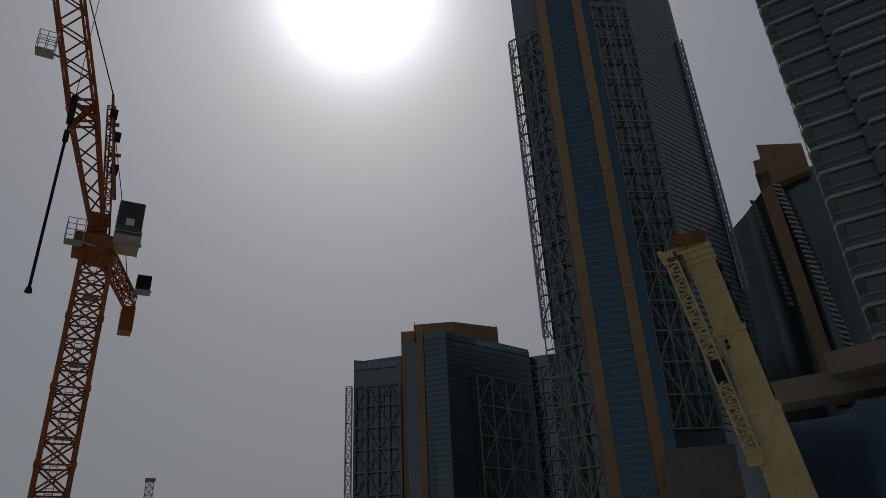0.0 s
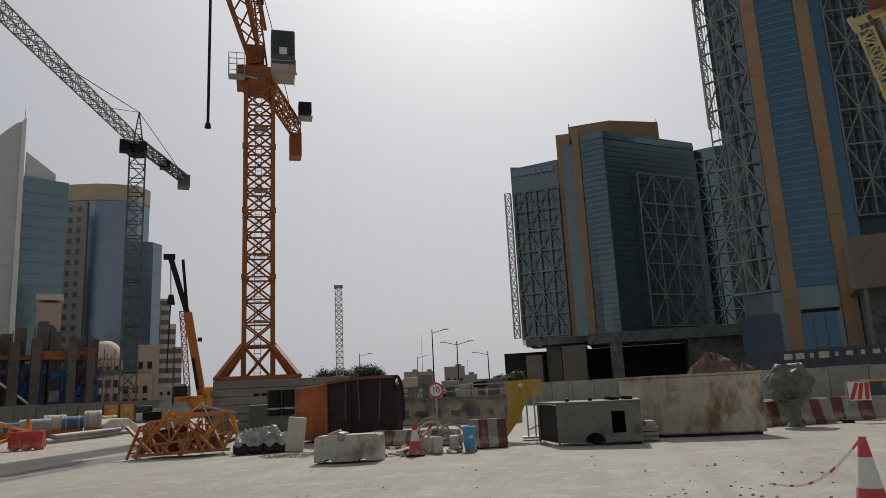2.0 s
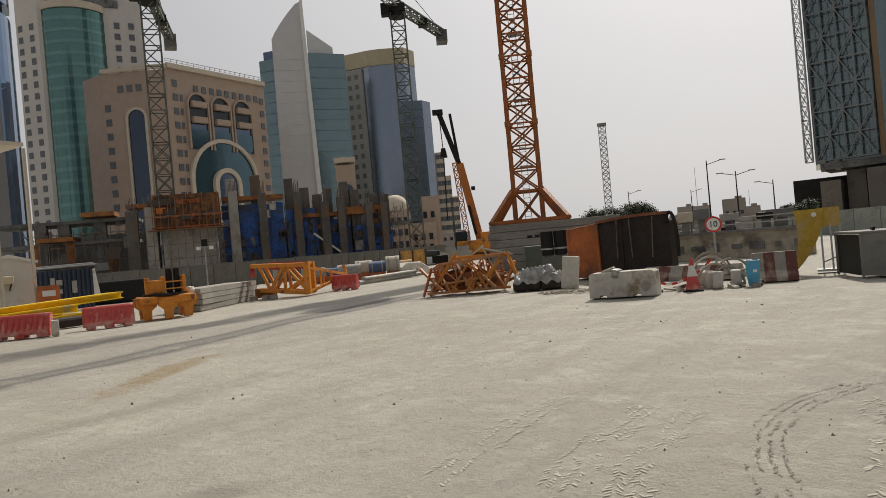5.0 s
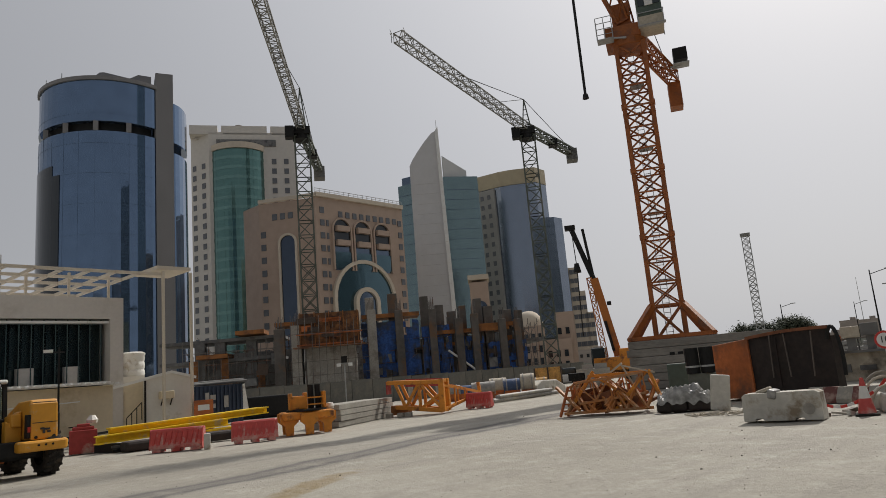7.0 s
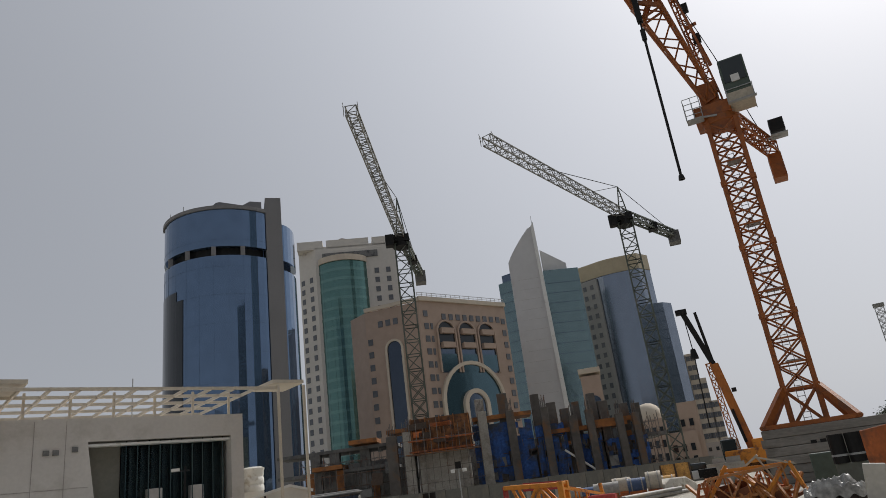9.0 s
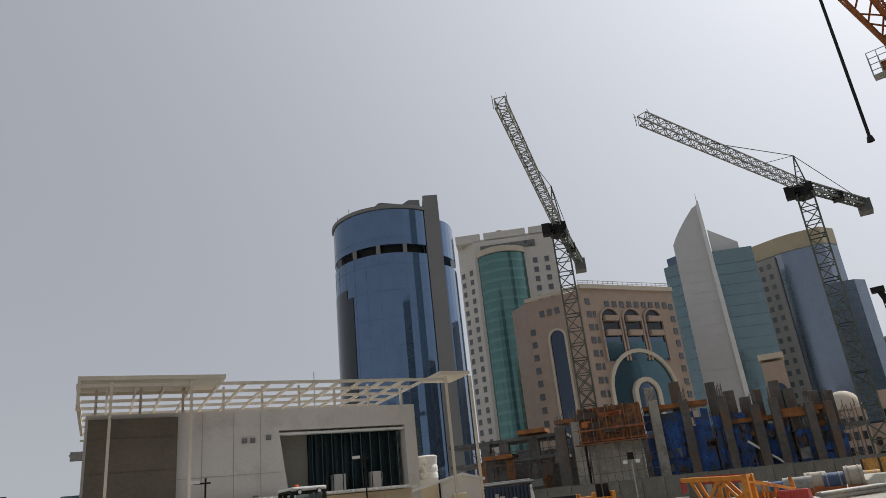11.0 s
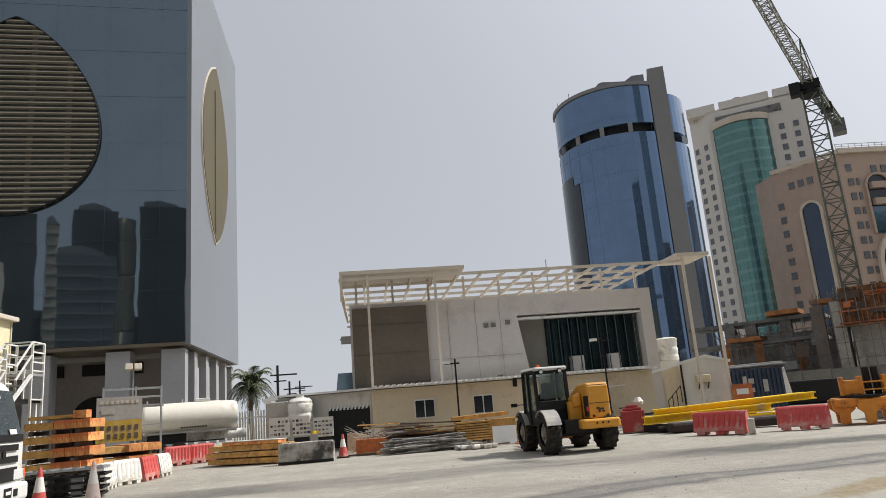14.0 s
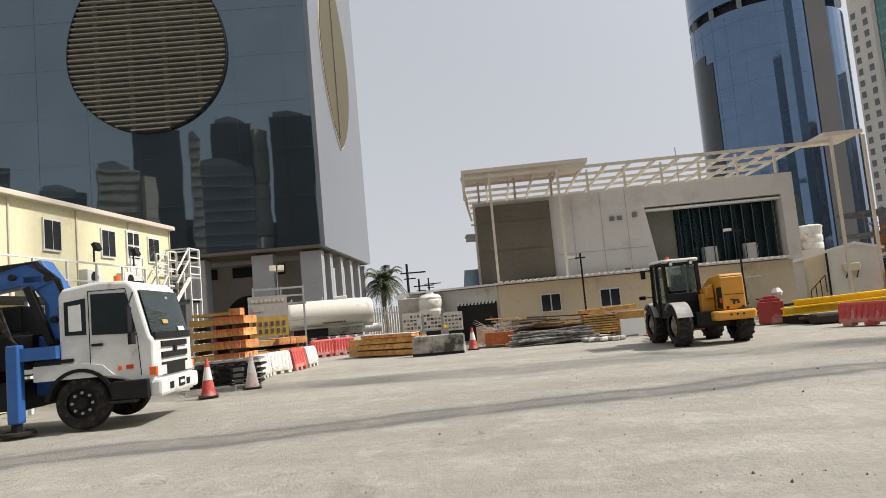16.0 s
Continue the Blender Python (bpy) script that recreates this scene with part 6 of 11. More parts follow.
def construction():
    d = 80.0
    t = thing("unfinished_building", at(53, d), 53, "unfinished concrete frame with scaffolding and blue nets", "construction")
    X = lambda az: d * math.tan(radians(53 - az))
    H = lambda el: rise(el, d)
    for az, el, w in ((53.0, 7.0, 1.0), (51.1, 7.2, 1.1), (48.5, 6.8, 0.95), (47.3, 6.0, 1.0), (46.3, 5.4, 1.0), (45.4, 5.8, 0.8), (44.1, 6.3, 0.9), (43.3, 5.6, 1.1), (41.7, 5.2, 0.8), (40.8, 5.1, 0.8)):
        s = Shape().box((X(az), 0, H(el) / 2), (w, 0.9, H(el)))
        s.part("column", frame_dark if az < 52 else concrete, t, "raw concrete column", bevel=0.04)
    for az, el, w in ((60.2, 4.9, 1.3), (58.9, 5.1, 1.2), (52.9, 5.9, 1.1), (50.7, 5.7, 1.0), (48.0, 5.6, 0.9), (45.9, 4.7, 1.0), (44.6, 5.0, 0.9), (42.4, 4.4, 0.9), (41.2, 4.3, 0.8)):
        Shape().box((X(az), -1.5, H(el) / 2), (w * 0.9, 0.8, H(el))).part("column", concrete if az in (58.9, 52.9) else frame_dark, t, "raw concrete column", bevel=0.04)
        bars = Shape()
        for i in range(6):
            bars.beam((X(az) + w * (-0.3 + 0.12 * i), -1.5 + 0.3 * (i % 2), H(el)), (X(az) + w * (-0.28 + 0.12 * i), -1.5 + 0.3 * (i % 2), H(el) + 0.9 + 0.25 * (i % 3)), 0.07)
        tagged(bars.part("rebar", scaffold_steel, t), kind="stuff")
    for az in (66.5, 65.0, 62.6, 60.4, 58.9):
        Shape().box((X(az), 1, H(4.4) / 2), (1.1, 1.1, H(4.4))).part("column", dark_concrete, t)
    # slabs
    for z, a, b, dd in ((H(3.0), 69.5, 60.2, 7), (H(4.6), 69.5, 60.0, 6)):
        Shape().prism([(X(a), 1), (X(b), -0.4), (X(b), dd), (X(a), dd)], z - 0.35, z).part("floor_slab", dark_concrete, t, "grey floor slab edge")
    Shape().box((X(45), 5, H(2.6)), (18, 9, 0.4)).part("floor_slab", dark_concrete, t)
    # backing wall, coloured dark for the shade deep inside the frame
    Shape().box(((X(68) + X(40)) / 2, 8, 3.4), (X(40) - X(68), 0.4, 6.8)).part("rear_wall", dark_concrete, t, "inner wall with its shade in the dark colour")
    rnd0 = random.Random(17)
    # lift core and formwork box
    Shape().box(((X(58.2) + X(54.2)) / 2, -0.6, H(3.3) / 2), (X(54.3) - X(58.2), 3, H(3.3))).part("core", concrete, t, "raw concrete core", bevel=0.05)
    z0, z1 = H(3.3), H(5.9)
    Shape().box(((X(58.6) + X(53.9)) / 2, -0.6, (z0 + z1) / 2), (X(53.9) - X(58.6), 4, z1 - z0)).part("formwork", form_brown, t, "orange plywood formwork box")
    for i in range(5):
        x = X(58.5) + (X(54.0) - X(58.5)) * i / 4
        Shape().box((x, -2.7, (z0 + z1) / 2), (0.1, 0.14, z1 - z0 + 0.2)).part("formwork_rib", ply_orange, t)
    for k in range(2):
        Shape().box(((X(58.8) + X(53.7)) / 2, -2.85, z0 + 0.2 + (z1 - z0) * k / 3.2), (X(53.7) - X(58.8), 0.12, 0.16)).part("formwork_rail", rust_orange, t)
    for k in range(7):
        x = X(58.7) + (X(53.8) - X(58.7)) * rnd0.random()
        Shape().box((x, -3.0, rnd0.uniform(z0 + 0.2, z1 - 0.2)), (rnd0.uniform(0.8, 2.4), 0.1, rnd0.uniform(0.25, 0.7)), ry=rnd0.uniform(-3, 3)).part("form_panel", rnd0.choice((ply_orange, dark_ply, rust_orange)), t)
    for k in range(12):
        x = X(59.2) + (X(53.3) - X(59.2)) * k / 11
        Shape().beam((x, -3.9, 0.4), (x + 0.1, -3.9, z1 + rnd0.uniform(-1.2, 0.5)), 0.06).part("scaffold_pole", scaffold_steel, t)
    for k in range(5):
        Shape().beam((X(59.3), -3.9, 1.6 + 1.5 * k), (X(53.2), -3.9, 1.65 + 1.5 * k), 0.05).part("scaffold_ledger", scaffold_steel, t)
    Shape().box(((X(59) + X(53.5)) / 2, -3.2, z0 - 0.1), (X(53.5) - X(59), 1.4, 0.12)).part("work_deck", ply_orange, t)
    for a, b, el in ((47.9, 41.8, 3.7), (63.6, 61.4, 4.9), (53.7, 49.0, 5.4), (44.5, 41.0, 4.0), (60.6, 58.6, 5.3), (66.5, 64.2, 3.2)):
        Shape().box(((X(a) + X(b)) / 2, 0.6, H(el)), (X(b) - X(a), 3.5, 0.45)).part("deck_form", ply_orange, t, "orange plywood deck form")
    rnd = random.Random(4)
    for az, z in ((66.9, 4.6), (64.6, 4.6), (61.9, 3)):
        Shape().box((X(az), 0.2, z), (0.9, 0.2, 2.4)).part("shutter_panel", ply_orange, t)
    # scaffolding
    s = Shape()
    for a, b, top, n in ((53.2, 39.5, 6.4, 26), (67.5, 59.0, 5.6, 15)):
        for i in range(n + 1):
            x = X(a) + (X(b) - X(a)) * i / n
            for y in (-0.9, 0.4):
                s.beam((x, y, 0), (x, y, H(top * rnd.uniform(0.55, 0.8))), 0.06)
        for k in range(5):
            for y in (-0.9, 0.4):
                s.beam((X(a), y, 1.2 + 1.35 * k), (X(b), y, 1.2 + 1.35 * k), 0.05)
    for k in range(130):
        x, z, y = rnd.uniform(X(68), X(39)), rnd.uniform(0.5, 6.5), rnd.uniform(-1.2, 3)
        s.beam((x, y, z), (x + rnd.uniform(-1.6, 1.6), y, z + rnd.uniform(0.4, 2.0)), 0.05)
    tagged(s.part("scaffold_tubing", scaffold_steel, t, "thin grey scaffold tubes"), kind="stuff")
    # nets
    for a, b, e0, e1 in ((53.8, 49.1, 0.5, 4.9), (48.9, 46.5, 0.4, 4.3), (46.2, 43.9, 0.3, 3.2), (43.6, 40.5, 0.2, 2.6)):
        s = Shape()
        n, m = 18, 8
        pts = [(X(a) + (X(b) - X(a)) * i / n, -1.0 + 0.18 * noise.noise(Vector((i * 0.6, k * 0.5, a))), H(e0) + (H(e1) - H(e0)) * k / m + 0.2 * noise.noise(Vector((i * 0.4, k, a + 3)))) for k in range(m + 1) for i in range(n + 1)]
        pts += [(x, y + 0.03, z) for x, y, z in pts]
        N = (n + 1) * (m + 1)
        f = []
        for k in range(m):
            for i in range(n):
                if noise.noise(Vector((i * 0.35 + a, k * 0.5, 7))) > (0.34 if a > 47 else 0.1):
                    continue
                c = k * (n + 1) + i
                f += [(c, c + 1, c + n + 2, c + n + 1), (N + c + n + 1, N + c + n + 2, N + c + 1, N + c)]
        s.add(pts, f)
        tagged(s.part("debris_net", net_blue, t, "torn blue debris net"), kind="stuff")
    # loose formwork, stacked props and panels on the decks
    for i in range(46):
        x = rnd.uniform(X(65), X(40.5))
        z = rnd.choice((1.3, 2.6, 3.9, 5.0))
        Shape().box((x, rnd.uniform(-1.9, 2.5), z + 0.4), (rnd.uniform(0.4, 1.8), 0.3, rnd.uniform(0.25, 1.3)), rz=rnd.uniform(-15, 15), ry=rnd.uniform(-5, 5)).part("loose_panel", rnd.choice((ply_orange, dark_ply, dark_ply, dark_ply, dark_concrete, dark_concrete)), t)
    s = Shape()
    for i in range(60):
        x = rnd.uniform(X(65), X(40.5))
        z = rnd.choice((1.2, 2.55, 3.9, 5.2, 6.4))
        s.box((x, rnd.uniform(-1.3, -0.6), z), (rnd.uniform(0.5, 2.4), 0.25, 0.06), rz=rnd.uniform(-8, 8))
    tagged(s.part("scaffold_decking", dark_ply, t), kind="stuff")
    Shape().tube((X(46.9), -1.6, H(2.2)), (X(44.6), -1.6, H(0.3)), 0.12).part("discharge_chute", white_paint, t)
    return t


construction()


def panel_wall(name, a, b, height, n, mat, label):
    """A boundary of upright panels with posts between them."""
    p, q = a, b
    turn = math.degrees(math.atan2((q - p).y, (q - p).x))
    L = (q - p).length
    t = thing(name, p, turn, label, "hoarding", kind="structure")
    w = L / n
    me = Shape().box((0, 0, height / 2), (w - 0.05, 0.1, height)).data("panel", mat)
    post = Shape().box((0, 0.08, height / 2), (0.12, 0.12, height + 0.1)).data("post", mat)
    for i in range(n):
        piece("panel", me, t, w * (i + 0.5), 0.02 * math.sin(i * 5.1), 0.02 * math.sin(i * 3.3))
        piece("post", post, t, w * i, 0, 0)
    return t


hoard_mat = material("grey_green_hoarding_panel", (0.25, 0.265, 0.235), 0.8, vary=0.15, big=0.3, dirt=(0.15, 0.145, 0.12), dirt_amount=0.35, island=0.18)
site_wall_mat = material("grey_site_wall_panel", (0.14, 0.14, 0.125), 0.85, vary=0.15, big=0.3, dirt=(0.2, 0.18, 0.15), dirt_amount=0.4, island=0.12)
panel_wall("hoarding_east", at(8.5, 66), at(-36, 47), 1.95, 20, hoard_mat, "weathered grey-green hoarding panels")
panel_wall("hoarding_west", at(70, 55), at(36, 78), 2.15, 22, site_wall_mat, "low grey concrete boundary panels")
panel_wall("hoarding_centre", at(36, 90), at(8, 70), 2.0, 24, hoard_mat, "distant grey boundary panels")


# ---------------- things on the ground ----------------
def spot(name, az, d, label, category, group="", turn=0.0, kind=""):
    return thing(name, at(az, d), az + turn, label, category, group, kind)


def between(name, a, b, label, category, group="", kind=""):
    """A thing whose front runs from a to b, x along it; returns it and its length."""
    v = b - a
    return thing(name, a, math.degrees(math.atan2(v.y, v.x)), label, category, group, kind), v.length


def stripes(parent, n, w, h, lean, mat_a, mat_b):
    for i in range(n):
        x0, x1 = w * i / n, w * (i + 1) / n
        s = Shape()
        a, b, c = 0.30, 0.18, 0.09
        prof = [(-a, 0), (a, 0), (a, 0.12), (b, 0.3), (c, h), (-c, h), (-b, 0.3), (-a, 0.12)]
        m = len(prof)
        s.add([(x, y, z) for x in (x0, x1) for y, z in prof], [(k, (k + 1) % m, m + (k + 1) % m, m + k) for k in range(m)] + [tuple(range(m)), tuple(reversed(range(m, 2 * m)))])
        s.part("segment", mat_a if i % 2 == 0 else mat_b, parent)


def plastic_barrier(a, b, h, mat, label, ribs=9):
    """Water-filled barrier: sloping ribbed sides, feet notches and a raised top rail."""
    t, w = between("plastic_barrier", a, b, label, "barrier", "plastic road barriers")
    s = Shape()
    prof = [(-0.26, 0.1), (0.26, 0.1), (0.26, 0.2), (0.14, h - 0.06), (0.1, h), (-0.1, h), (-0.14, h - 0.06), (-0.26, 0.2)]
    m = len(prof)
    xs = [0.0, 0.08, w - 0.08, w]
    for i, x in enumerate(xs):
        k = 0.86 if i in (0, 3) else 1.0
        s.v += [(x, y * k, z if z < h - 0.1 else z * (0.97 if i in (0, 3) else 1.0)) for y, z in prof]
    for i in range(3):
        s.f += [(i * m + k, i * m + (k + 1) % m, (i + 1) * m + (k + 1) % m, (i + 1) * m + k) for k in range(m)]
    s.f += [tuple(range(m)), tuple(reversed(range(3 * m, 4 * m)))]
    s.part("body", mat, t, bevel=0.02)
    for i in range(3):
        x = w * (0.14 + 0.36 * i)
        Shape().box((x, 0, 0.06), (w * 0.16, 0.5, 0.12)).part("foot", mat, t)
    rib = Shape().beam((0, -0.25, 0.24), (0.05, -0.15, h - 0.1), 0.06, 0.05).data("rib", mat)
    for i in range(ribs):
        piece("rib", rib, t, w * (0.1 + 0.8 * i / (ribs - 1)) - 0.025, 0, 0)
    return t


def traffic_cone(az, d, h=0.95, band=white_plastic, body=red_plastic, label="red traffic cone with a white band"):
    t = spot("traffic_cone", az, d, label, "traffic cone", "traffic cones")
    Shape().box((0, 0, 0.025), (0.5, 0.5, 0.05)).part("base", black_rubber, t, bevel=0.02)
    r = lambda z: 0.2 - 0.165 * z / h
    for name, z0, z1, mat in (("lower", 0.05, 0.45 * h, body), ("band", 0.45 * h, 0.78 * h, band), ("tip", 0.78 * h, h, body)):
        Shape().lathe([(r(z0), z0), (r(z1), z1)] + ([(0.0, z1)] if name == "tip" else []), n=18).part(name, mat, t, smooth=True)
    return t


def timber_pack(t, x, y, z, w, d, h, layers, cols, end_mat, rnd, long_mat=timber):
    """Bundle of boards: each board a piece; ends face the front."""
    bw, bh = w / cols, h / layers
    me = Shape().box((0, 0, 0), (bw * 0.96, d, bh * 0.94)).data("board", end_mat)
    for i in range(cols):
        for k in range(layers):
            piece("board", me, t, x + bw * (i + 0.5), y + rnd.uniform(-0.03, 0.03), z + bh * (k + 0.5))


def long_stack(t, L, depth, h, layers, mat, rnd):
    """Long boards lying along x."""
    bh = h / layers
    n = max(1, int(depth / 0.28))
    me = Shape().box((0, 0, 0), (L, depth / n * 0.95, bh * 0.9)).data("board", mat)
    for k in range(layers):
        for j in range(n):
            piece("board", me, t, L / 2 + rnd.uniform(-0.12, 0.12), depth * (j + 0.5) / n, bh * (k + 0.5), rnd.uniform(-0.5, 0.5))


dusty_hose = material("dusty_grey_hose", (0.27, 0.25, 0.21), 0.85, vary=0.2)
rust_brown = material("rust_brown_steel", (0.2, 0.075, 0.035), 0.85, vary=0.25, big=1.0)
hose_dark = material("dirty_rope", (0.12, 0.1, 0.085), 0.9, vary=0.2)
mound_red = material("red_brown_earth", (0.15, 0.1, 0.085), 0.95, vary=0.3, big=0.3, bump=0.4)
navy_steel = material("dusty_navy_steel", (0.045, 0.055, 0.08), 0.6, vary=0.2, dirt=DUST, dirt_amount=0.2, dirt_scale=2)
wrap_grey = material("grey_green_plastic_wrap", (0.1, 0.118, 0.1), 0.45, vary=0.45, big=1.5, dirt=DUST, dirt_amount=0.2)
navy_board = material("navy_fascia_board", (0.035, 0.045, 0.065), 0.6, vary=0.2)
# barrier paints: dust on top, base colours darkened for their shaded side
shaded_dusty_white = material("shaded_dusty_white_paint", (0.27, 0.25, 0.215), 0.8, vary=0.15, dirt=DUST, dirt_amount=0.4, dirt_scale=2)
shaded_dusty_red = material("shaded_dusty_red_paint", (0.13, 0.045, 0.037), 0.8, vary=0.2, dirt=(0.3, 0.2, 0.16), dirt_amount=0.35, dirt_scale=2)
olive_grey = material("olive_grey_paint", (0.13, 0.135, 0.11), 0.7, vary=0.2, dirt=DUST, dirt_amount=0.25)
cabin_grey = material("dull_grey_paint", (0.17, 0.17, 0.15), 0.75, vary=0.15, big=0.8, bump=0.15, dirt=(0.1, 0.095, 0.08), dirt_amount=0.35, dirt_scale=1.5)
grey_plank = material("grey_weathered_plank", (0.3, 0.285, 0.25), 0.85, vary=0.15, big=1.0, fine=10, bump=0.2, island=0.12)
rnd = random.Random(11)


def east_side():
    # rust-streaked box
    t, w = between("water_tank_box", at(-2.6, 21.7), at(-10.05, 22.2), "rust-streaked white steel tank box", "tank")
    Shape().prism([(0, 0), (w, 0), (w - 0.3, 2.3), (-1.0, 2.0)], 0.07, 1.73).part("shell", rusted_white, t, "rust-streaked white shell", bevel=0.05)
    Shape().prism([(-0.03, -0.03), (w + 0.03, -0.03), (w - 0.27, 2.33), (-1.04, 2.03)], 1.72, 1.78).part("lid", rusted_white, t)
    for x in (0.4, w - 0.5):
        Shape().box((x, -0.03, 1.42), (0.22, 0.07, 0.12)).part("lifting_lug", concrete, t)
    Shape().box((w / 2, 1.0, 0.035), (w * 0.9, 2.0, 0.07)).part("skid", black_steel, t)
    s = Shape().box((0.0, 0.6, 0.9), (0.05, 0.25, 1.5))
    s.part("rust_angle", rust_orange, t)
    # grey box body with wheel arch and open end
    t, w = between("cabin_shell", at(5.25, 20.1), at(-1.15, 20.0), "grey steel cabin shell with an open end and wheel arch", "cabin shell")
    h, n = 1.12, 10
    arc = [(0.98 + 0.27 * math.cos(math.pi * i / n), 0.06 + 0.26 * math.sin(math.pi * i / n)) for i in range(n + 1)]
    out = [(0.0, 0.06)] + list(reversed(arc)) + [(w, 0.06), (w, h), (0.0, h)]
    # front wall in strips round the window
    x0, x1, z0, z1 = w - 0.78, w - 0.42, 0.3, 0.88
    Shape().slab([(0.0, 0.06)] + list(reversed(arc)) + [(x0, 0.06), (x0, h), (0.0, h)], 0, 0.05).part("front_wall", cabin_grey, t, "weathered grey wall")
    for a, b, c, dd in ((x0, x1, 0.06, z0), (x0, x1, z1, h), (x1, w, 0.06, h)):
        Shape().box(((a + b) / 2, 0.025, (c + dd) / 2), (b - a, 0.05, dd - c)).part("front_wall", cabin_grey, t)
    Shape().prism([(-0.03, -0.03), (w + 0.03, -0.03), (w, 1.8), (-0.78, 1.66)], h - 0.01, h + 0.05).part("roof", cabin_grey, t, bevel=0.02)
    Shape().box((w / 2, 1.78, h / 2), (w, 0.05, h)).part("back_wall", black_steel, t)
    Shape().box((w - 0.02, 0.9, h / 2), (0.04, 1.75, h)).part("end_wall", cabin_grey, t)
    Shape().box((0.28, 0.5, h / 2), (0.04, 0.9, h - 0.1)).part("inner_panel", black_steel, t)
    # black plate across the open end paints the shade within
    Shape().prism([(-0.02, 0.05), (0.06, 0.05), (-0.64, 1.65), (-0.72, 1.63)], 0.06, h - 0.04).part("open_end", black_steel, t, "black plate for the shade in the open end")
    for x, y in ((0.0, 0.02), (-0.74, 1.62)):
        Shape().box((x, y, h / 2), (0.06, 0.06, h)).part("end_frame", cabin_grey, t)
    Shape().tube((0.98, 0.25, 0.22), (0.98, 0.45, 0.22), 0.22, n=16).part("wheel", black_rubber, t)
    for x, l in ((w - 0.75, 0.4), (w - 0.35, 0.3), (0.25, 0.08), (0.9, 0.08)):
        o = spot("roof_scrap", 0, 1, "dark scrap lying on the cabin roof", "scrap")
        o.matrix_world = t.matrix_world @ pose(x, 0.4, h + 0.05)
        Shape().box((0, 0, 0.05), (l, 0.3, 0.1), rz=12, ry=6).part("sheet", black_steel, o, bevel=0.02)
    # small crate between them
    t = spot("wooden_crate", -1.75, 20.9, "small weathered wooden crate", "crate")
    for k in range(3):
        Shape().box((0, 0, 0.07 + 0.13 * k), (0.42, 0.4, 0.1)).part("board", grey_plank, t)
    Shape().box((-0.02, 0, 0.48), (0.3, 0.3, 0.16), rz=20).part("sack", hose_beige, t, bevel=0.06)
    # faded yellow curved chute on a stand
    t = spot("yellow_chute", 7.9, 22.6, "faded yellow curved chute panel on a steel stand", "chute")
    s = Shape()
    n = 14
    out = []
    for i in range(n + 1):
        f = i / n
        z = 1.86 - 1.72 * f
        xl = -0.56 + 0.1 * math.sin(f * 3.1) - 0.1 * f
        xr = 0.06 + 0.12 * math.cos(f * 1.6) - 0.62 * f ** 2.2
        out.append((xl, xr, z))
    pts = [(xl, -0.1, z) for xl, xr, z in out] + [(xr, 0.12, z) for xl, xr, z in out] + [(xl, -0.06, z) for xl, xr, z in out] + [(xr, 0.16, z) for xl, xr, z in out]
    m = n + 1
    f = []
    for i in range(n):
        f += [(i, i + 1, m + i + 1, m + i), (3 * m + i, 3 * m + i + 1, 2 * m + i + 1, 2 * m + i), (2 * m + i, 2 * m + i + 1, i + 1, i), (m + i, m + i + 1, 3 * m + i + 1, 3 * m + i)]
    f += [(0, m, 3 * m, 2 * m), (n, 2 * m + n, 3 * m + n, m + n)]
    s.add(pts, f).part("curved_plate", panel_yellow, t, "faded yellow curved plate")
    Shape().box((0.33, 0.18, 1.6), (0.55, 0.05, 0.55)).part("back_plate", panel_yellow, t)
    Shape().tube((-0.05, -0.12, 1.7), (-0.05, -0.08, 1.7), 0.07, n=12).part("bolt_hole", white_paint, t)
    s = Shape()
    for x in (0.1, 0.34, 0.58):
        s.beam((x, 0.15, 0.05), (x, 0.15, 1.4), 0.05)
    s.box((0.3, 0.15, 0.08), (0.75, 0.5, 0.06)).beam((0.1, 0.15, 0.3), (0.58, 0.15, 0.5), 0.04)
    s.part("stand", truss_grey, t)
    # red and white barriers
    for a, b, n in (((12.4, 20.8), (9.4, 20.9), 4), ((20.0, 24.0), (13.2, 22.5), 7), ((-9.3, 25.5), (-14.2, 27.0), 7), ((-13.2, 27.8), (-18.5, 28.6), 6)):
        t, w = between("concrete_barrier", at(*a), at(*b), "red and white striped concrete barrier", "barrier", "striped barriers")
        stripes(t, n, w, 0.45 if n == 7 and a[0] > 0 else 0.78, 0, shaded_dusty_white, shaded_dusty_red)
    # speed limit sign
    t = spot("speed_sign", 14.9, 24, "round speed limit sign with a red ring on a pole", "road sign")
    Shape().tube((0, 0.06, 0), (0, 0.06, 1.95), 0.04, n=10).part("pole", truss_grey, t)
    Shape().tube((0, 0.02, 1.68), (0, 0.0, 1.68), 0.26, n=32).part("ring", sign_red, t, "red sign ring")
    Shape().tube((0, 0.0, 1.68), (0, -0.012, 1.68), 0.2, n=32).part("face", sign_white, t)
    cu = bpy.data.curves.new("numeral", "FONT")
    cu.body, cu.size, cu.align_x, cu.align_y, cu.extrude = "10", 0.27, "CENTER", "CENTER", 0.004
    cu.materials.append(sign_black)
    tx = new("numeral", cu)
    tx.parent = t
    tx.matrix_local = pose(0, -0.018, 1.68, 90, 0, 0)
    # warning board and cones
    t = spot("site_box", -17.1, 28.4, "dark navy steel site box with a pale edge", "site box")
    body = Shape().box((0, 0.7, 0.66), (1.5, 1.4, 1.2)).part("body", navy_steel, t, bevel=0.03)
    Shape().box((0, -0.02, 1.27), (1.54, 0.08, 0.05)).box((-0.75, -0.02, 0.66), (0.05, 0.08, 1.2)).part("edge_trim", truss_grey, body)
    Shape().box((0.42, -0.02, 0.8), (0.1, 0.05, 0.12)).part("latch", black_steel, body)
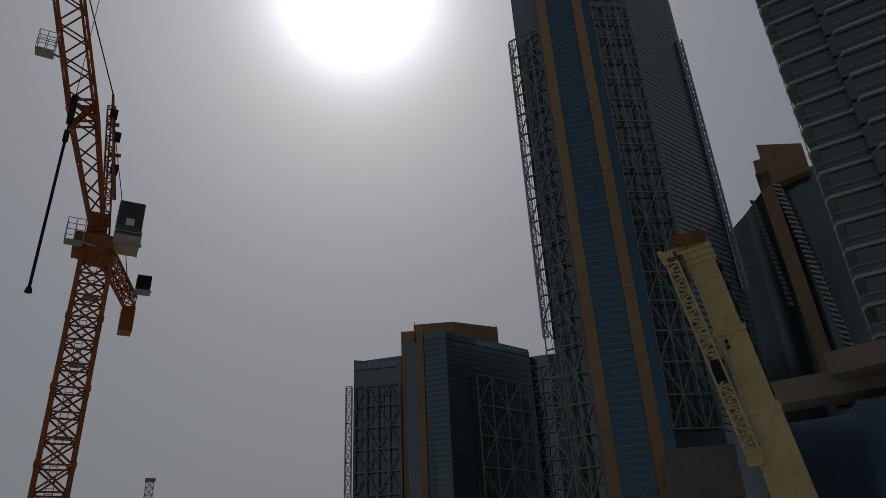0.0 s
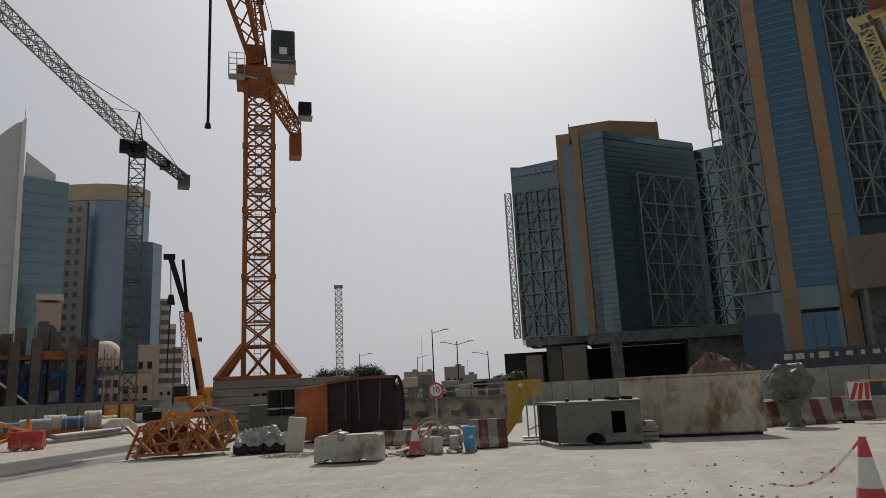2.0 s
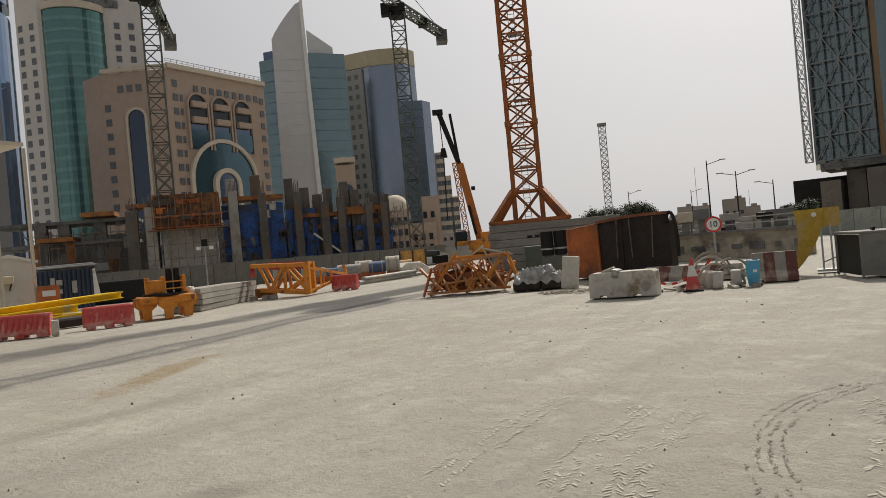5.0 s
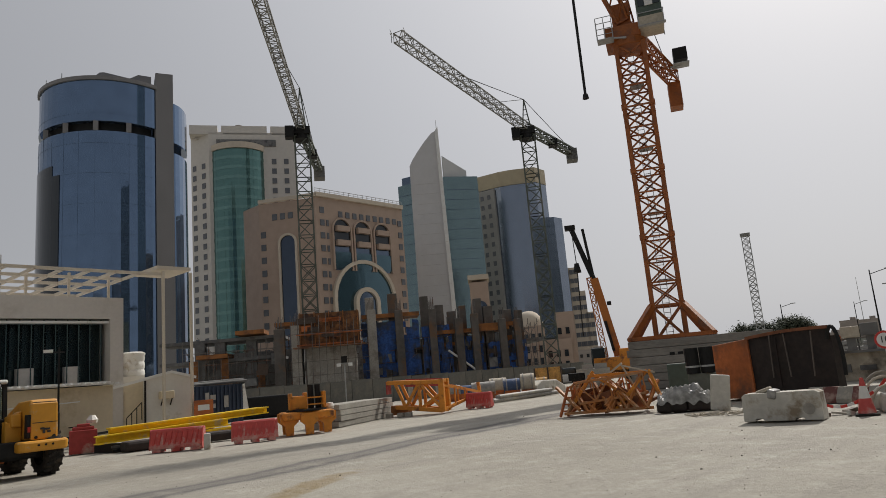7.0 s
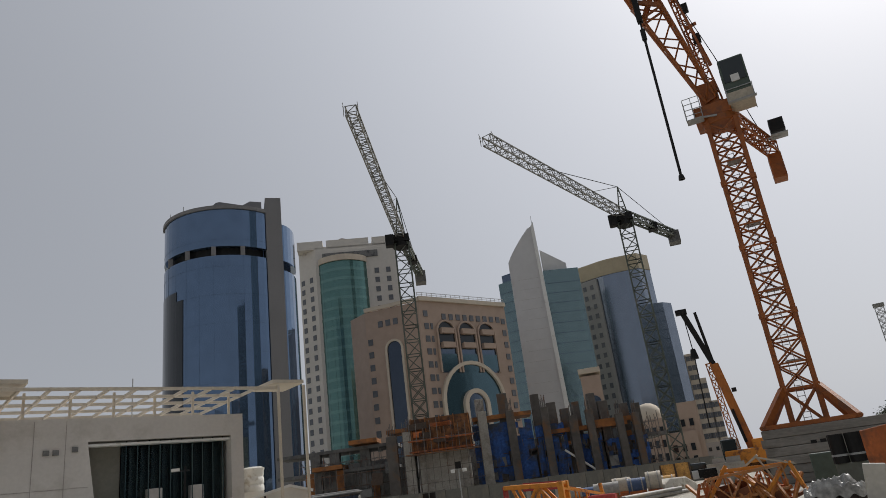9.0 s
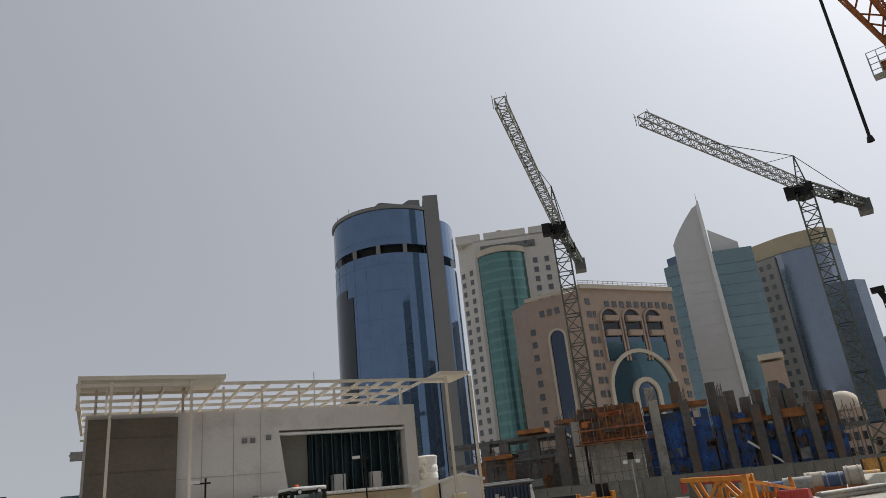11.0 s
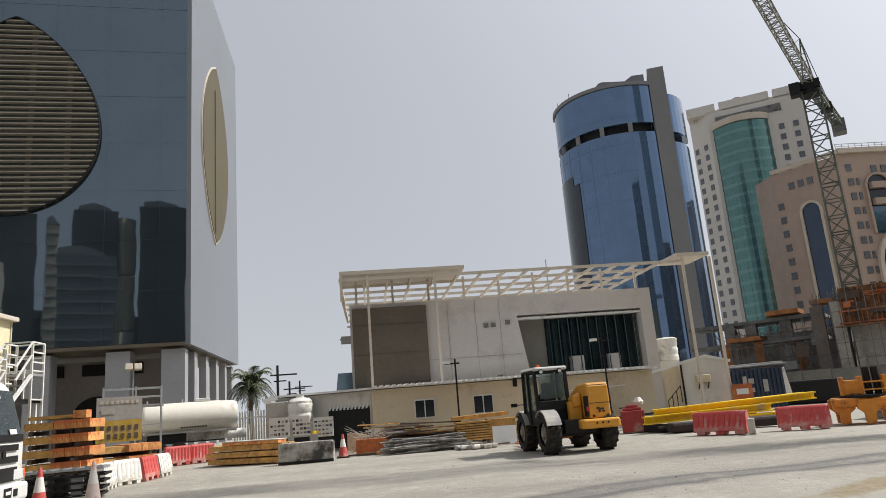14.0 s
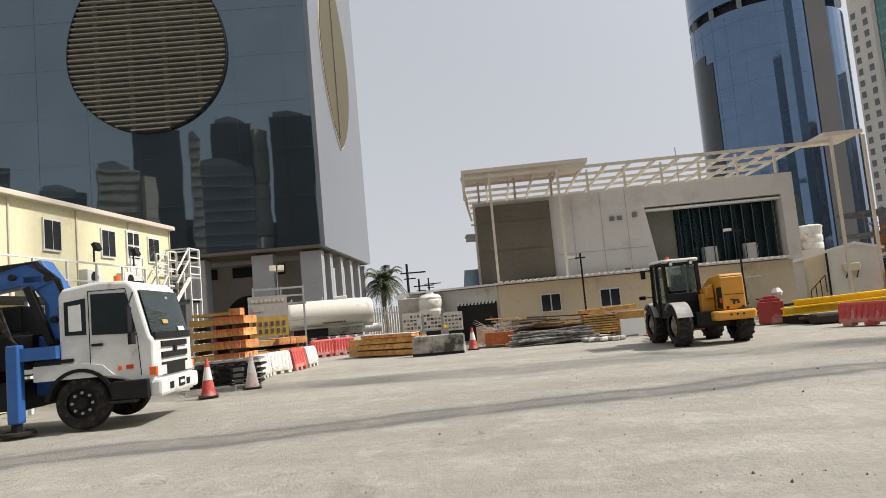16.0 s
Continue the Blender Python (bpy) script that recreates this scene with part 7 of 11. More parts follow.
    for z in (0.5, 0.75, 1.0):
        Shape().tube((0.8, -0.05, z), (1.2, -0.05, z), 0.025, n=6).part("rung", truss_grey, t)
    t = spot("warning_board", -16.2, 26.5, "red and white chevron warning board on a post", "road sign")
    Shape().box((0, 0, 0.98), (0.62, 0.03, 0.58)).part("board", sign_white, t)
    for i in range(3):
        s = Shape().add([(-0.3 + 0.22 * i, -0.02, 0.72), (-0.18 + 0.22 * i, -0.02, 0.72), (0.02 + 0.14 * i, -0.02, 1.25), (-0.1 + 0.14 * i, -0.02, 1.25)], [(0, 1, 2, 3)])
        s.part("stripe", sign_red, t)
    Shape().beam((-0.45, 0.02, 0), (-0.35, 0.02, 1.3), 0.05).part("post", truss_grey, t)
    Shape().box((-0.44, 0, 0.05), (0.35, 0.35, 0.1)).part("foot", black_rubber, t)
    Shape().beam((0.1, 0.25, 1.32), (1.9, 0.25, 1.3), 0.06).part("rail", panel_yellow, t)
    traffic_cone(-15.9, 8.9, 0.95)
    traffic_cone(16.75, 19.0, 0.85, label="leaning worn red traffic cone")
    # pale rubble
    for az, d, sx, sy, h in ((-15.3, 29.6, 1.6, 0.9, 0.22), (-18.0, 29.2, 2.4, 1.2, 0.34), (-20.6, 27.5, 1.8, 1.0, 0.18), (-12.0, 31, 1.5, 1.0, 0.4)):
        t = spot("rubble_heap", az, d, "low heap of pale rubble and sand", "rubble")
        s = Shape()
        n = 20
        for j in range(7):
            r = 1 - j / 7
            for i in range(n):
                a = 2 * math.pi * i / n
                k = 1 + 0.25 * noise.noise(Vector((math.cos(a) * 1.5, math.sin(a) * 1.5, j * 0.5 + az)))
                s.v.append((sx * r * k * math.cos(a), sy * r * k * math.sin(a), -0.03 + h * (1 - r ** 1.6) * (1 + 0.4 * noise.noise(Vector((i * 0.7, j, az))))))
        for j in range(6):
            s.f += [(j * n + i, j * n + (i + 1) % n, (j + 1) * n + (i + 1) % n, (j + 1) * n + i) for i in range(n)]
        s.f.append(tuple(range(6 * n, 7 * n)))
        s.part("soil", pale_concrete, t)
    # earth mound and navy fascia beyond the hoarding
    for az, d, sx, h in ((-6.9, 72, 4.6, 4.2), (-9.0, 74, 3.2, 3.0)):
        t = spot("earth_mound", az, d, "red-brown earth mound behind the hoarding", "mound")
        s, n = Shape(), 22
        for j in range(9):
            r = 1 - j / 9
            for i in range(n):
                a = 2 * math.pi * i / n
                q = 1 + 0.3 * noise.noise(Vector((math.cos(a) * 2, math.sin(a) * 2, j * 0.6 + az)))
                s.v.append((sx * r * q * math.cos(a), 3 * r * q * math.sin(a), -0.1 + h * (1 - r ** 1.3) * (1 + 0.25 * noise.noise(Vector((i * 0.9, j, az))))))
        for j in range(8):
            s.f += [(j * n + i, j * n + (i + 1) % n, (j + 1) * n + (i + 1) % n, (j + 1) * n + i) for i in range(n)]
        s.f.append(tuple(range(8 * n, 9 * n)))
        s.part("soil", mound_red, t)
    t, w = between("fascia_fence", at(-9.6, 66), at(-24, 60), "navy fascia boards with faded unreadable letters", "fence")
    for i in range(8):
        Shape().box((w * (i + 0.5) / 8, 0, 1.75), (w / 8 - 0.05, 0.12, 3.5)).part("board", navy_board, t)
    for i, wd in enumerate((0.7, 0.7, 0.3, 0.8, 0.25, 0.5, 0.3, 0.5, 0.7, 0.2)):
        Shape().box((3.2 + 0.95 * i, -0.08, 3.0), (wd, 0.03, 0.5 if i in (0, 1, 3) else 0.35)).part("letter_bar", hose_beige, t)
    # plastic-wrapped bundle on a pedestal
    t = spot("wrapped_bundle", -11.9, 25.2, "grey-green plastic-wrapped bundle on a brown pedestal", "bundle")
    s, n, m = Shape(), 22, 12
    for j in range(m + 1):
        v = j / m
        for i in range(n):
            a = 2 * math.pi * i / n
            q = (0.35 + 0.75 * math.sin(math.pi * (0.12 + 0.8 * v)) ** 0.7) * (1 + 0.28 * noise.noise(Vector((math.cos(a) * 1.6, math.sin(a) * 1.6, v * 4))))
            s.v.append((0.62 * q * math.cos(a), 0.4 * q * math.sin(a), 0.75 + 1.2 * v + 0.1 * noise.noise(Vector((math.cos(a) * 3, math.sin(a) * 3, v * 6)))))
    s.f += [(j * n + i, j * n + (i + 1) % n, (j + 1) * n + (i + 1) % n, (j + 1) * n + i) for j in range(m) for i in range(n)]
    s.f += [tuple(reversed(range(n))), tuple(range(m * n, (m + 1) * n))]
    s.part("wrap", wrap_grey, t)
    Shape().lathe([(0.0, 0.0), (0.28, 0.0), (0.2, 0.12), (0.17, 0.5), (0.4, 0.85), (0.0, 0.85)], n=8).part("pedestal", dark_concrete, t)
    # tape from the cone to the ground
    t = thing("warning_tape", (0, 0, 0), 0, "red and white tape trailing from a cone to the ground", "tape")
    a_, b_ = at(-15.7, 8.95, 0.9), at(-9.6, 12.1, 0.02)
    prev = None
    for i in range(19):
        f = i / 18
        q = a_.lerp(b_, f) - Vector((0, 0, 0.28 * math.sin(math.pi * f) * (1 - 0.4 * f)))
        q.z = max(q.z, 0.012)
        if prev:
            Shape().beam(prev, q, 0.008, 0.03).part("strip", sign_red if i % 4 == 1 else sign_white, t)
        prev = q
    # blue bin, hoses and small rubble by the sign
    t = spot("blue_bin", 12.4, 19.4, "light blue plastic bin with a white label", "bin")
    Shape().lathe([(0.17, 0.02), (0.23, 0.3), (0.235, 0.62), (0.25, 0.63), (0.25, 0.67), (0.2, 0.67)], n=4, a0=45, a1=405).part("tub", sky_blue, t, bevel=0.02)
    Shape().box((0.05, -0.175, 0.4), (0.1, 0.02, 0.07)).part("label", sign_white, t)
    t = spot("hose_coil", 14.2, 19.6, "tangled beige hoses lying in loops", "hose")
    for k in range(7):
        c = Vector((rnd.uniform(-0.5, 0.5), rnd.uniform(-0.3, 0.3), 0))
        s, prev = Shape(), None
        for i in range(17):
            a = math.pi * i / 16
            p = c + Vector(((0.3 + 0.05 * k) * math.cos(a), 0.2 * k / 5 + 0.1 * math.sin(2 * a), (0.3 + 0.1 * k) * math.sin(a) + 0.03))
            if prev:
                s.tube(prev, p, 0.032, n=6, caps=False)
            prev = p
        s.part("hose", hose_beige if k % 2 else dusty_hose, t, "beige hose loop", smooth=True)
    t = spot("debris_scatter", 16.0, 19.4, "scattered pale debris and offcuts by the sign", "debris")
    for i in range(26):
        Shape().box((rnd.uniform(-1.5, 1.7), rnd.uniform(-0.35, 0.6), 0.04), (rnd.uniform(0.08, 0.4), rnd.uniform(0.05, 0.15), rnd.uniform(0.04, 0.12)), rz=rnd.uniform(0, 180), ry=rnd.uniform(-12, 12)).part("offcut", (pale_concrete, dusty_hose, grey_plank, dark_ply)[i % 4], t)
    for az, d in ((13.6, 19.5), (15.4, 19.6), (16.0, 20.0), (14.9, 19.2)):
        t = spot("broken_block", az, d, "broken beige concrete lump", "rubble", turn=rnd.uniform(0, 90))
        Shape().box((0, 0, 0.22), (0.25, 0.3, 0.46), rx=rnd.uniform(-15, 15), ry=rnd.uniform(-15, 15)).part("lump", pale_concrete, t, bevel=0.05)
    t = spot("warning_tape", 17.6, 19.6, "red and white warning tape sagging to the ground", "tape")
    for i in range(10):
        f0, f1 = i / 10, (i + 1) / 10
        q = lambda f: (-0.7 + 1.5 * f, 0.3 * f, 0.75 - 0.75 * math.sin(math.pi * min(1.0, f * 0.9 + 0.1)) ** 0.5 * (1 - f * 0.6))
        Shape().beam(q(f0), q(f1), 0.01, 0.07).part("strip", sign_red if i % 2 else sign_white, t)
    # pale concrete road block
    t, w = between("road_block", at(24.75, 18.7), at(19.45, 18.3), "pale precast concrete road block with a strap", "barrier")
    s = Shape().slab([(0, 0), (0.26, 0), (0.29, 0.06), (0.44, 0.06), (0.47, 0), (w - 0.62, 0), (w - 0.59, 0.06), (w - 0.42, 0.06), (w - 0.39, 0), (w, 0), (w - 0.02, 0.62), (w - 0.12, 0.67), (0.1, 0.65), (0.02, 0.6)], 0, 0.6)
    s.part("block", pale_concrete, t, bevel=0.012)
    Shape().tube((w - 0.28, -0.02, 0.26), (w - 0.28, 0.0, 0.26), 0.13, n=20).part("cast_mark", concrete, t)
    Shape().box((0.72, 0.2, 0.62), (0.2, 0.5, 0.22), ry=12).part("strap", grey_tarp, t, bevel=0.04)
    Shape().box((0.5, 0.25, 0.7), (0.35, 0.25, 0.1), ry=-18).part("rag", hose_beige, t, bevel=0.03)
    # orange and black skip
    t, w = between("open_skip", at(26.8, 27.6), at(18.3, 24.6), "rusty orange skip with a black-brown side", "skip")
    k = 0.40 * w
    s = Shape().prism([(0, 0, 1.95), (k, 0, 2.12), (k, 2.4, 2.12), (0.2, 2.4, 2.0)], 0.08, 0)
    s.part("orange_end", rust_orange, t, "rusty orange end wall", bevel=0.04)
    s = Shape()
    n = 12
    pts = []
    for i in range(n + 1):
        f = i / n
        pts.append((k + (w - k) * f + (0.12 * math.sin(f * 3)), -0.03 + 0.12 * f * f, 2.1 + 0.12 * math.sin(f * 2.6) + (0.14 * max(0, f - 0.7))))
    for z in range(7):
        g = z / 6
        for x, y, top in pts:
            s.v.append((x + 0.1 * g * (1 - g) * math.sin(x * 3), y + 0.06 * noise.noise(Vector((x * 2, g * 3, 1))), 0.05 + (top - 0.05) * g))
    m = n + 1
    for z in range(6):
        s.f += [(z * m + i, z * m + i + 1, (z + 1) * m + i + 1, (z + 1) * m + i) for i in range(n)]
    s.part("black_side", dark_tarp, t, "black-brown rusted side")
    Shape().box(((k + w) / 2 + 0.05, 0.4, 1.0), (w - k - 0.3, 0.5, 1.9)).part("inner_body", dark_tarp, t)
    Shape().beam((k + 1.1, -0.07, 0.3), (k + 1.13, -0.07, 2.1), 0.03).part("side_seam", dark_tarp, t)
    s = Shape()
    prev = None
    for i in range(14):
        a = math.pi * 0.9 * i / 13 - 0.4
        p = (w + 0.1 + 0.24 * math.cos(a), 0.05, 1.15 + 1.08 * math.sin(a * 1.0))
        if prev:
            s.tube(prev, p, 0.06, n=8, caps=False)
        prev = p
    s.part("rolled_edge", black_steel, t)
    Shape().box((k, -0.06, 1.05), (0.1, 0.08, 2.1)).part("corner_post", rust_orange, t)
    for u, v in zip(pts[:-1], pts[1:]):
        Shape().beam((u[0], u[1] - 0.06, u[2] + 0.02), (v[0], v[1] - 0.06, v[2] + 0.02), 0.08, 0.1).part("rim", rust_brown, t, "rust-brown top rim")
    for f, lean in ((0.3, 0.06), (0.52, -0.05), (0.8, 0.1)):
        x = k + (w - k) * f
        Shape().beam((x, -0.1, 0.75), (x + lean, -0.1, 2.15), 0.035).part("rope", hose_dark, t, "hanging rope")
    # plastic sheeting over sacks, slab and black drums
    t = spot("sheeted_heap", 28.4, 23.6, "grey plastic sheeting over dark sacks", "heap")
    s = Shape()
    n, m = 40, 24
    for j in range(m + 1):
        for i in range(n + 1):
            u, v = i / n, j / m
            z = (0.85 * math.sin(math.pi * (0.12 + 0.8 * u)) ** 0.6 * math.sin(math.pi * (0.25 + 0.5 * v)) + 0.3 * abs(noise.noise(Vector((u * 5, v * 3, 2)))) + 0.16 * abs(noise.noise(Vector((u * 13, v * 8, 5)))) - 0.12) * 0.85
            s.v.append((-0.95 + 1.75 * u, -0.35 + 0.9 * v, max(0.3, 1.12 * z) if 0 < j < m else 0.26 + 0.12 * noise.noise(Vector((u * 9, j, 4)))))
    s.f += [(j * (n + 1) + i, j * (n + 1) + i + 1, (j + 1) * (n + 1) + i + 1, (j + 1) * (n + 1) + i) for j in range(m) for i in range(n)]
    s.part("sheet", grey_tarp, t)
    for i in range(4):
        Shape().box((-0.75 + 0.45 * i, 0.05, 0.17), (0.5, 0.75, 0.34), rz=6 * math.sin(i * 4)).part("sack", dark_tarp, t, "dark sack", bevel=0.08)
    t = spot("stone_slab", 26.1, 22.9, "upright pale concrete slab", "slab")
    Shape().box((0, 0, 0.53), (0.56, 0.3, 1.06), ry=7).part("slab", pale_concrete, t, bevel=0.04)
    t = spot("pump_set", 27.2, 25.2, "black drum pumps on a low frame", "pump")
    for x in (-0.25, 0.22):
        Shape().tube((x, -0.1, 1.1), (x, -0.1, 1.95), 0.23, n=14).part("drum", black_steel, t)
        Shape().tube((x, -0.1, 1.3), (x, -0.1, 1.36), 0.24, n=14).part("flange", truss_grey, t)
    Shape().box((0, 0.1, 0.55), (0.9, 0.7, 1.1)).part("frame", olive_grey, t, bevel=0.03)
    t = spot("steel_cabinet", 29.0, 30, "dark green steel generator cabinet", "generator")
    Shape().box((0.3, 0, 0.75), (1.3, 0.9, 1.4)).part("body", green_box, t, bevel=0.04)
    Shape().box((0.3, 0, 0.03), (1.4, 1.0, 0.06)).part("skid", black_steel, t)
    t = spot("cable_tangle", 25.6, 21.0, "tangled pale cables on the ground", "cable")
    s = Shape()
    for k in range(6):
        prev = None
        for i in range(20):
            p = Vector((-1.0 + 2.4 * i / 19 + 0.2 * math.sin(k + i), 0.35 * math.sin(0.9 * i + 2 * k), 0.05 + 0.05 * math.sin(i * 1.3 + k) ** 2))
            if prev:
                s.tube(prev, p, 0.018, n=5, caps=False)
            prev = p
    s.part("cable", hose_beige, t)


def lattice_piles():
    # pile of orange lattice sections
    t = spot("lattice_pile", 34.2, 24.6, "heap of weathered orange crane lattice sections", "crane section")
    segs = (((-1.6, -0.2, 0.12), (1.35, -0.1, 0.12), 0.0), ((-1.5, 0.4, 0.35), (1.3, 0.5, 0.45), 1.0))
    bars = [(p, q, 0.09) for p, q, _ in segs]
    for x in (-1.5, -0.75, -0.2, 0.45, 1.1):
        bars += [((x, -0.2, 0.1), (x + 0.55, 0.5, 1.0 + 0.12 * math.sin(x * 3)), 0.08), ((x + 0.7, -0.2, 0.1), (x + 0.25, 0.5, 1.05), 0.08), ((x + 0.1, 1.2, 0.1), (x + 0.5, 0.5, 1.0), 0.08)]
    for p, q, wd in bars:
        Shape().beam(p, q, wd).part("lattice_bar", truss_orange, t, "weathered orange lattice bar")
    for x, y, z, sx, sz, lean in ((-0.9, 0.35, 0.45, 0.7, 0.6, 20), (-0.1, 0.2, 0.4, 0.5, 0.7, -15), (0.5, 0.25, 0.5, 0.8, 0.5, 35), (-0.4, 0.6, 0.75, 0.9, 0.3, -8)):
        Shape().box((x, y, z), (sx, 0.06, sz), ry=lean, rx=12).part("gusset_plate", rust_brown, t, "rusty brown gusset plate")
    s = Shape()
    s.truss((-1.15, 0.3, 0.75), (1.1, 0.6, 0.95), 0.7, 4, 0.075, 0.045, cross=False)
    s.part("upper_section", truss_orange, t)
    s = Shape().beam((-0.2, 0.3, 1.15), (1.5, 0.4, 1.3), 0.06).beam((0.4, 0.2, 1.6), (1.55, 0.3, 1.25), 0.05).beam((-0.3, 0.5, 1.1), (0.5, 0.2, 1.65), 0.06).beam((0.45, 0.2, 1.65), (0.9, 0.4, 0.7), 0.05)
    s.part("loose_rod", hose_beige, t)
    for p, q in (((-1.5, 0.0, 0.1), (-0.5, 0.3, 1.45)), ((-0.6, 0.4, 1.4), (0.6, 0.2, 0.5)), ((0.1, 0.0, 0.1), (1.3, 0.4, 1.35)), ((1.35, 0.3, 1.35), (1.75, 0.1, 0.1)), ((-0.7, 0.3, 1.3), (1.3, 0.4, 1.3))):
        Shape().beam(p, q, 0.1).part("lattice_bar", bright_orange, t, "amber orange lattice bar")
    for i in range(16):
        x = -1.4 + 0.17 * i
        Shape().beam((x, 0.1 + 0.5 * math.sin(i * 2.3), 0.1 + 0.06 * (i % 4)), (x + 0.8 * math.cos(i * 1.7), 0.6, 0.75 + 0.3 * math.sin(i * 1.1)), 0.09).part("brace", truss_orange if i % 3 else rust_orange, t)
    Shape().box((0.1, 0.7, 0.4), (2.2, 0.05, 0.6), rx=15).box((0.7, 0.5, 0.35), (0.7, 0.5, 0.55)).part("plate", rust_orange, t)
    s = Shape()
    for x in (-1.75, -1.5):
        s.beam((x, -0.1, 0.02), (x + 0.35, 0.2, 1.0), 0.07)
    for k in range(4):
        s.beam((-1.7 + 0.08 * k, -0.05 + 0.06 * k, 0.2 + 0.22 * k), (-1.45 + 0.08 * k, -0.05 + 0.06 * k, 0.2 + 0.22 * k), 0.05)
    s.part("end_frame", rust_orange, t)
    # crane base section lying on its side
    t, w = between("crane_section", at(52.1, 35.0), at(47.6, 34.0), "amber orange crane section lying on the ground", "crane section")
    s = Shape()
    h = 1.75
    for y in (0, 0.8):
        s.beam((0.1, y, h - 0.1), (w, y, h - 0.25), 0.2).beam((0.5, y, 0.45), (w, y, 0.15), 0.2).beam((w, y, 0.1), (w, y, h - 0.1), 0.26)
        s.beam((0.5, y, h - 0.15), (1.0, y, 0.4), 0.14).beam((1.0, y, 0.4), (1.75, y, h - 0.2), 0.14).beam((1.75, y, 0.3), (1.75, y, h - 0.2), 0.14).beam((1.75, y, h - 0.2), (w, y, 0.2), 0.14).beam((1.75, y, 0.3), (w, y, 1.0), 0.12)
    for x, z in ((0.1, h - 0.1), (0.5, 0.45), (1.75, 0.3), (1.75, h - 0.2), (w, 0.15), (w, h - 0.2)):
        s.beam((x, 0, z), (x, 0.8, z), 0.14)
    s.part("frame", bright_orange, t, "amber orange welded frame", bevel=0.02)
    s = Shape()
    tip = inv_tip = t.matrix_world.inverted() @ at(44.4, 38.5, 0.75)
    for p in ((w, 0, 1.35), (w, 0.8, 1.35), (w, 0, 0.2), (w, 0.8, 0.2)):
        s.beam(p, tip, 0.1)
    for f in (0.3, 0.55):
        c = [Vector(p) * (1 - f) + tip * f for p in ((w, 0, 1.35), (w, 0.8, 1.35), (w, 0.8, 0.2), (w, 0, 0.2))]
        for i in range(4):
            s.beam(c[i], c[(i + 1) % 4], 0.07)
    s.beam(tip + Vector((0, 0, -0.7)), tip + Vector((-0.15, 0, 0.55)), 0.16).beam(tip + Vector((-0.5, 0, -0.72)), tip + Vector((0.5, 0, -0.72)), 0.16)
    s.part("tapered_end", bright_orange, t)
    Shape().box((0.55, 0.5, 0.3), (0.9, 0.6, 0.45)).part("lug_box", ply_orange, t, bevel=0.03)
    Shape().box((0.02, 0.3, h - 0.35), (0.07, 0.5, 0.6)).part("red_plate", red_paint, t)
    for x in (0.3, 0.9, 1.3):
        Shape().box((x, -0.5, 0.1), (0.3, 0.25, 0.2)).part("support_block", concrete, t)
    # grey plank stack
    t, w = between("plank_stack", at(55.9, 30.2), at(51.6, 36.0), "stack of grey weathered scaffold planks", "planks")
    long_stack(t, w, 1.6, 0.95, 4, grey_plank, rnd)
    # orange four-legged base
    t = spot("crane_pedestal", 58.5, 28.4, "amber orange four-legged crane pedestal", "pedestal", turn=8)
    leg = Shape().slab([(-0.14, 0), (0.14, 0), (0.16, 0.35), (0.34, 0.5), (0.34, 0.8), (-0.34, 0.8), (-0.34, 0.5), (-0.16, 0.35)], -0.12, 0.12).data("leg", bright_orange)
    for x, y, r in ((-0.72, -0.45, 0), (0.0, -0.7, 0), (0.72, -0.45, 0), (-0.72, 0.6, 0), (0.72, 0.6, 0)):
        piece("leg", leg, t, x, y, 0, r)
    Shape().prism([(-1.0, -0.7), (1.0, -0.7), (1.0, 0.8), (-1.0, 0.8)], 0.55, 0.86).part("deck", bright_orange, t, bevel=0.08)
    Shape().tube((0, 0, 0.86), (0, 0, 0.93), 0.78, n=24).part("slew_ring", black_steel, t)
    Shape().box((-0.35, 0, 1.2), (0.6, 0.7, 0.5)).part("machine_box", bright_orange, t, bevel=0.04)
    for x in (-0.62, -0.05, 0.68):
        Shape().box((x, -0.1, 1.25), (0.12, 0.5, 0.64)).part("bracket", bright_orange, t, bevel=0.03)
    s = Shape()
    for k in range(2):
        s.box((0.32, -0.45, 1.1 + 0.26 * k), (0.66, 0.05, 0.05))
    s.part("rail", bright_orange, t)
    for x in (0.22, 0.5):
        Shape().tube((x, 0.15, 0.93), (x, 0.15, 1.85), 0.12, n=12).part("motor", black_steel, t)
    Shape().lathe([(0.16, 0), (0.2, 0.1), (0.15, 0.22), (0, 0.24)], (0.95, 0.2, 0.86), 10).part("sack", white_plastic, t, smooth=True)


east_side()
lattice_piles()


dusty_steel = material("dusty_grey_steel", (0.3, 0.29, 0.27), 0.6, vary=0.25, big=1.0, dirt=DUST, dirt_amount=0.35)
tube_dark = material("dark_weathered_steel", (0.07, 0.065, 0.06), 0.6, 0.2, vary=0.3, big=1.0)
dusty_blue = material("dusty_blue_paint", (0.06, 0.1, 0.2), 0.6, vary=0.25, dirt=DUST, dirt_amount=0.35, dirt_scale=1.5)


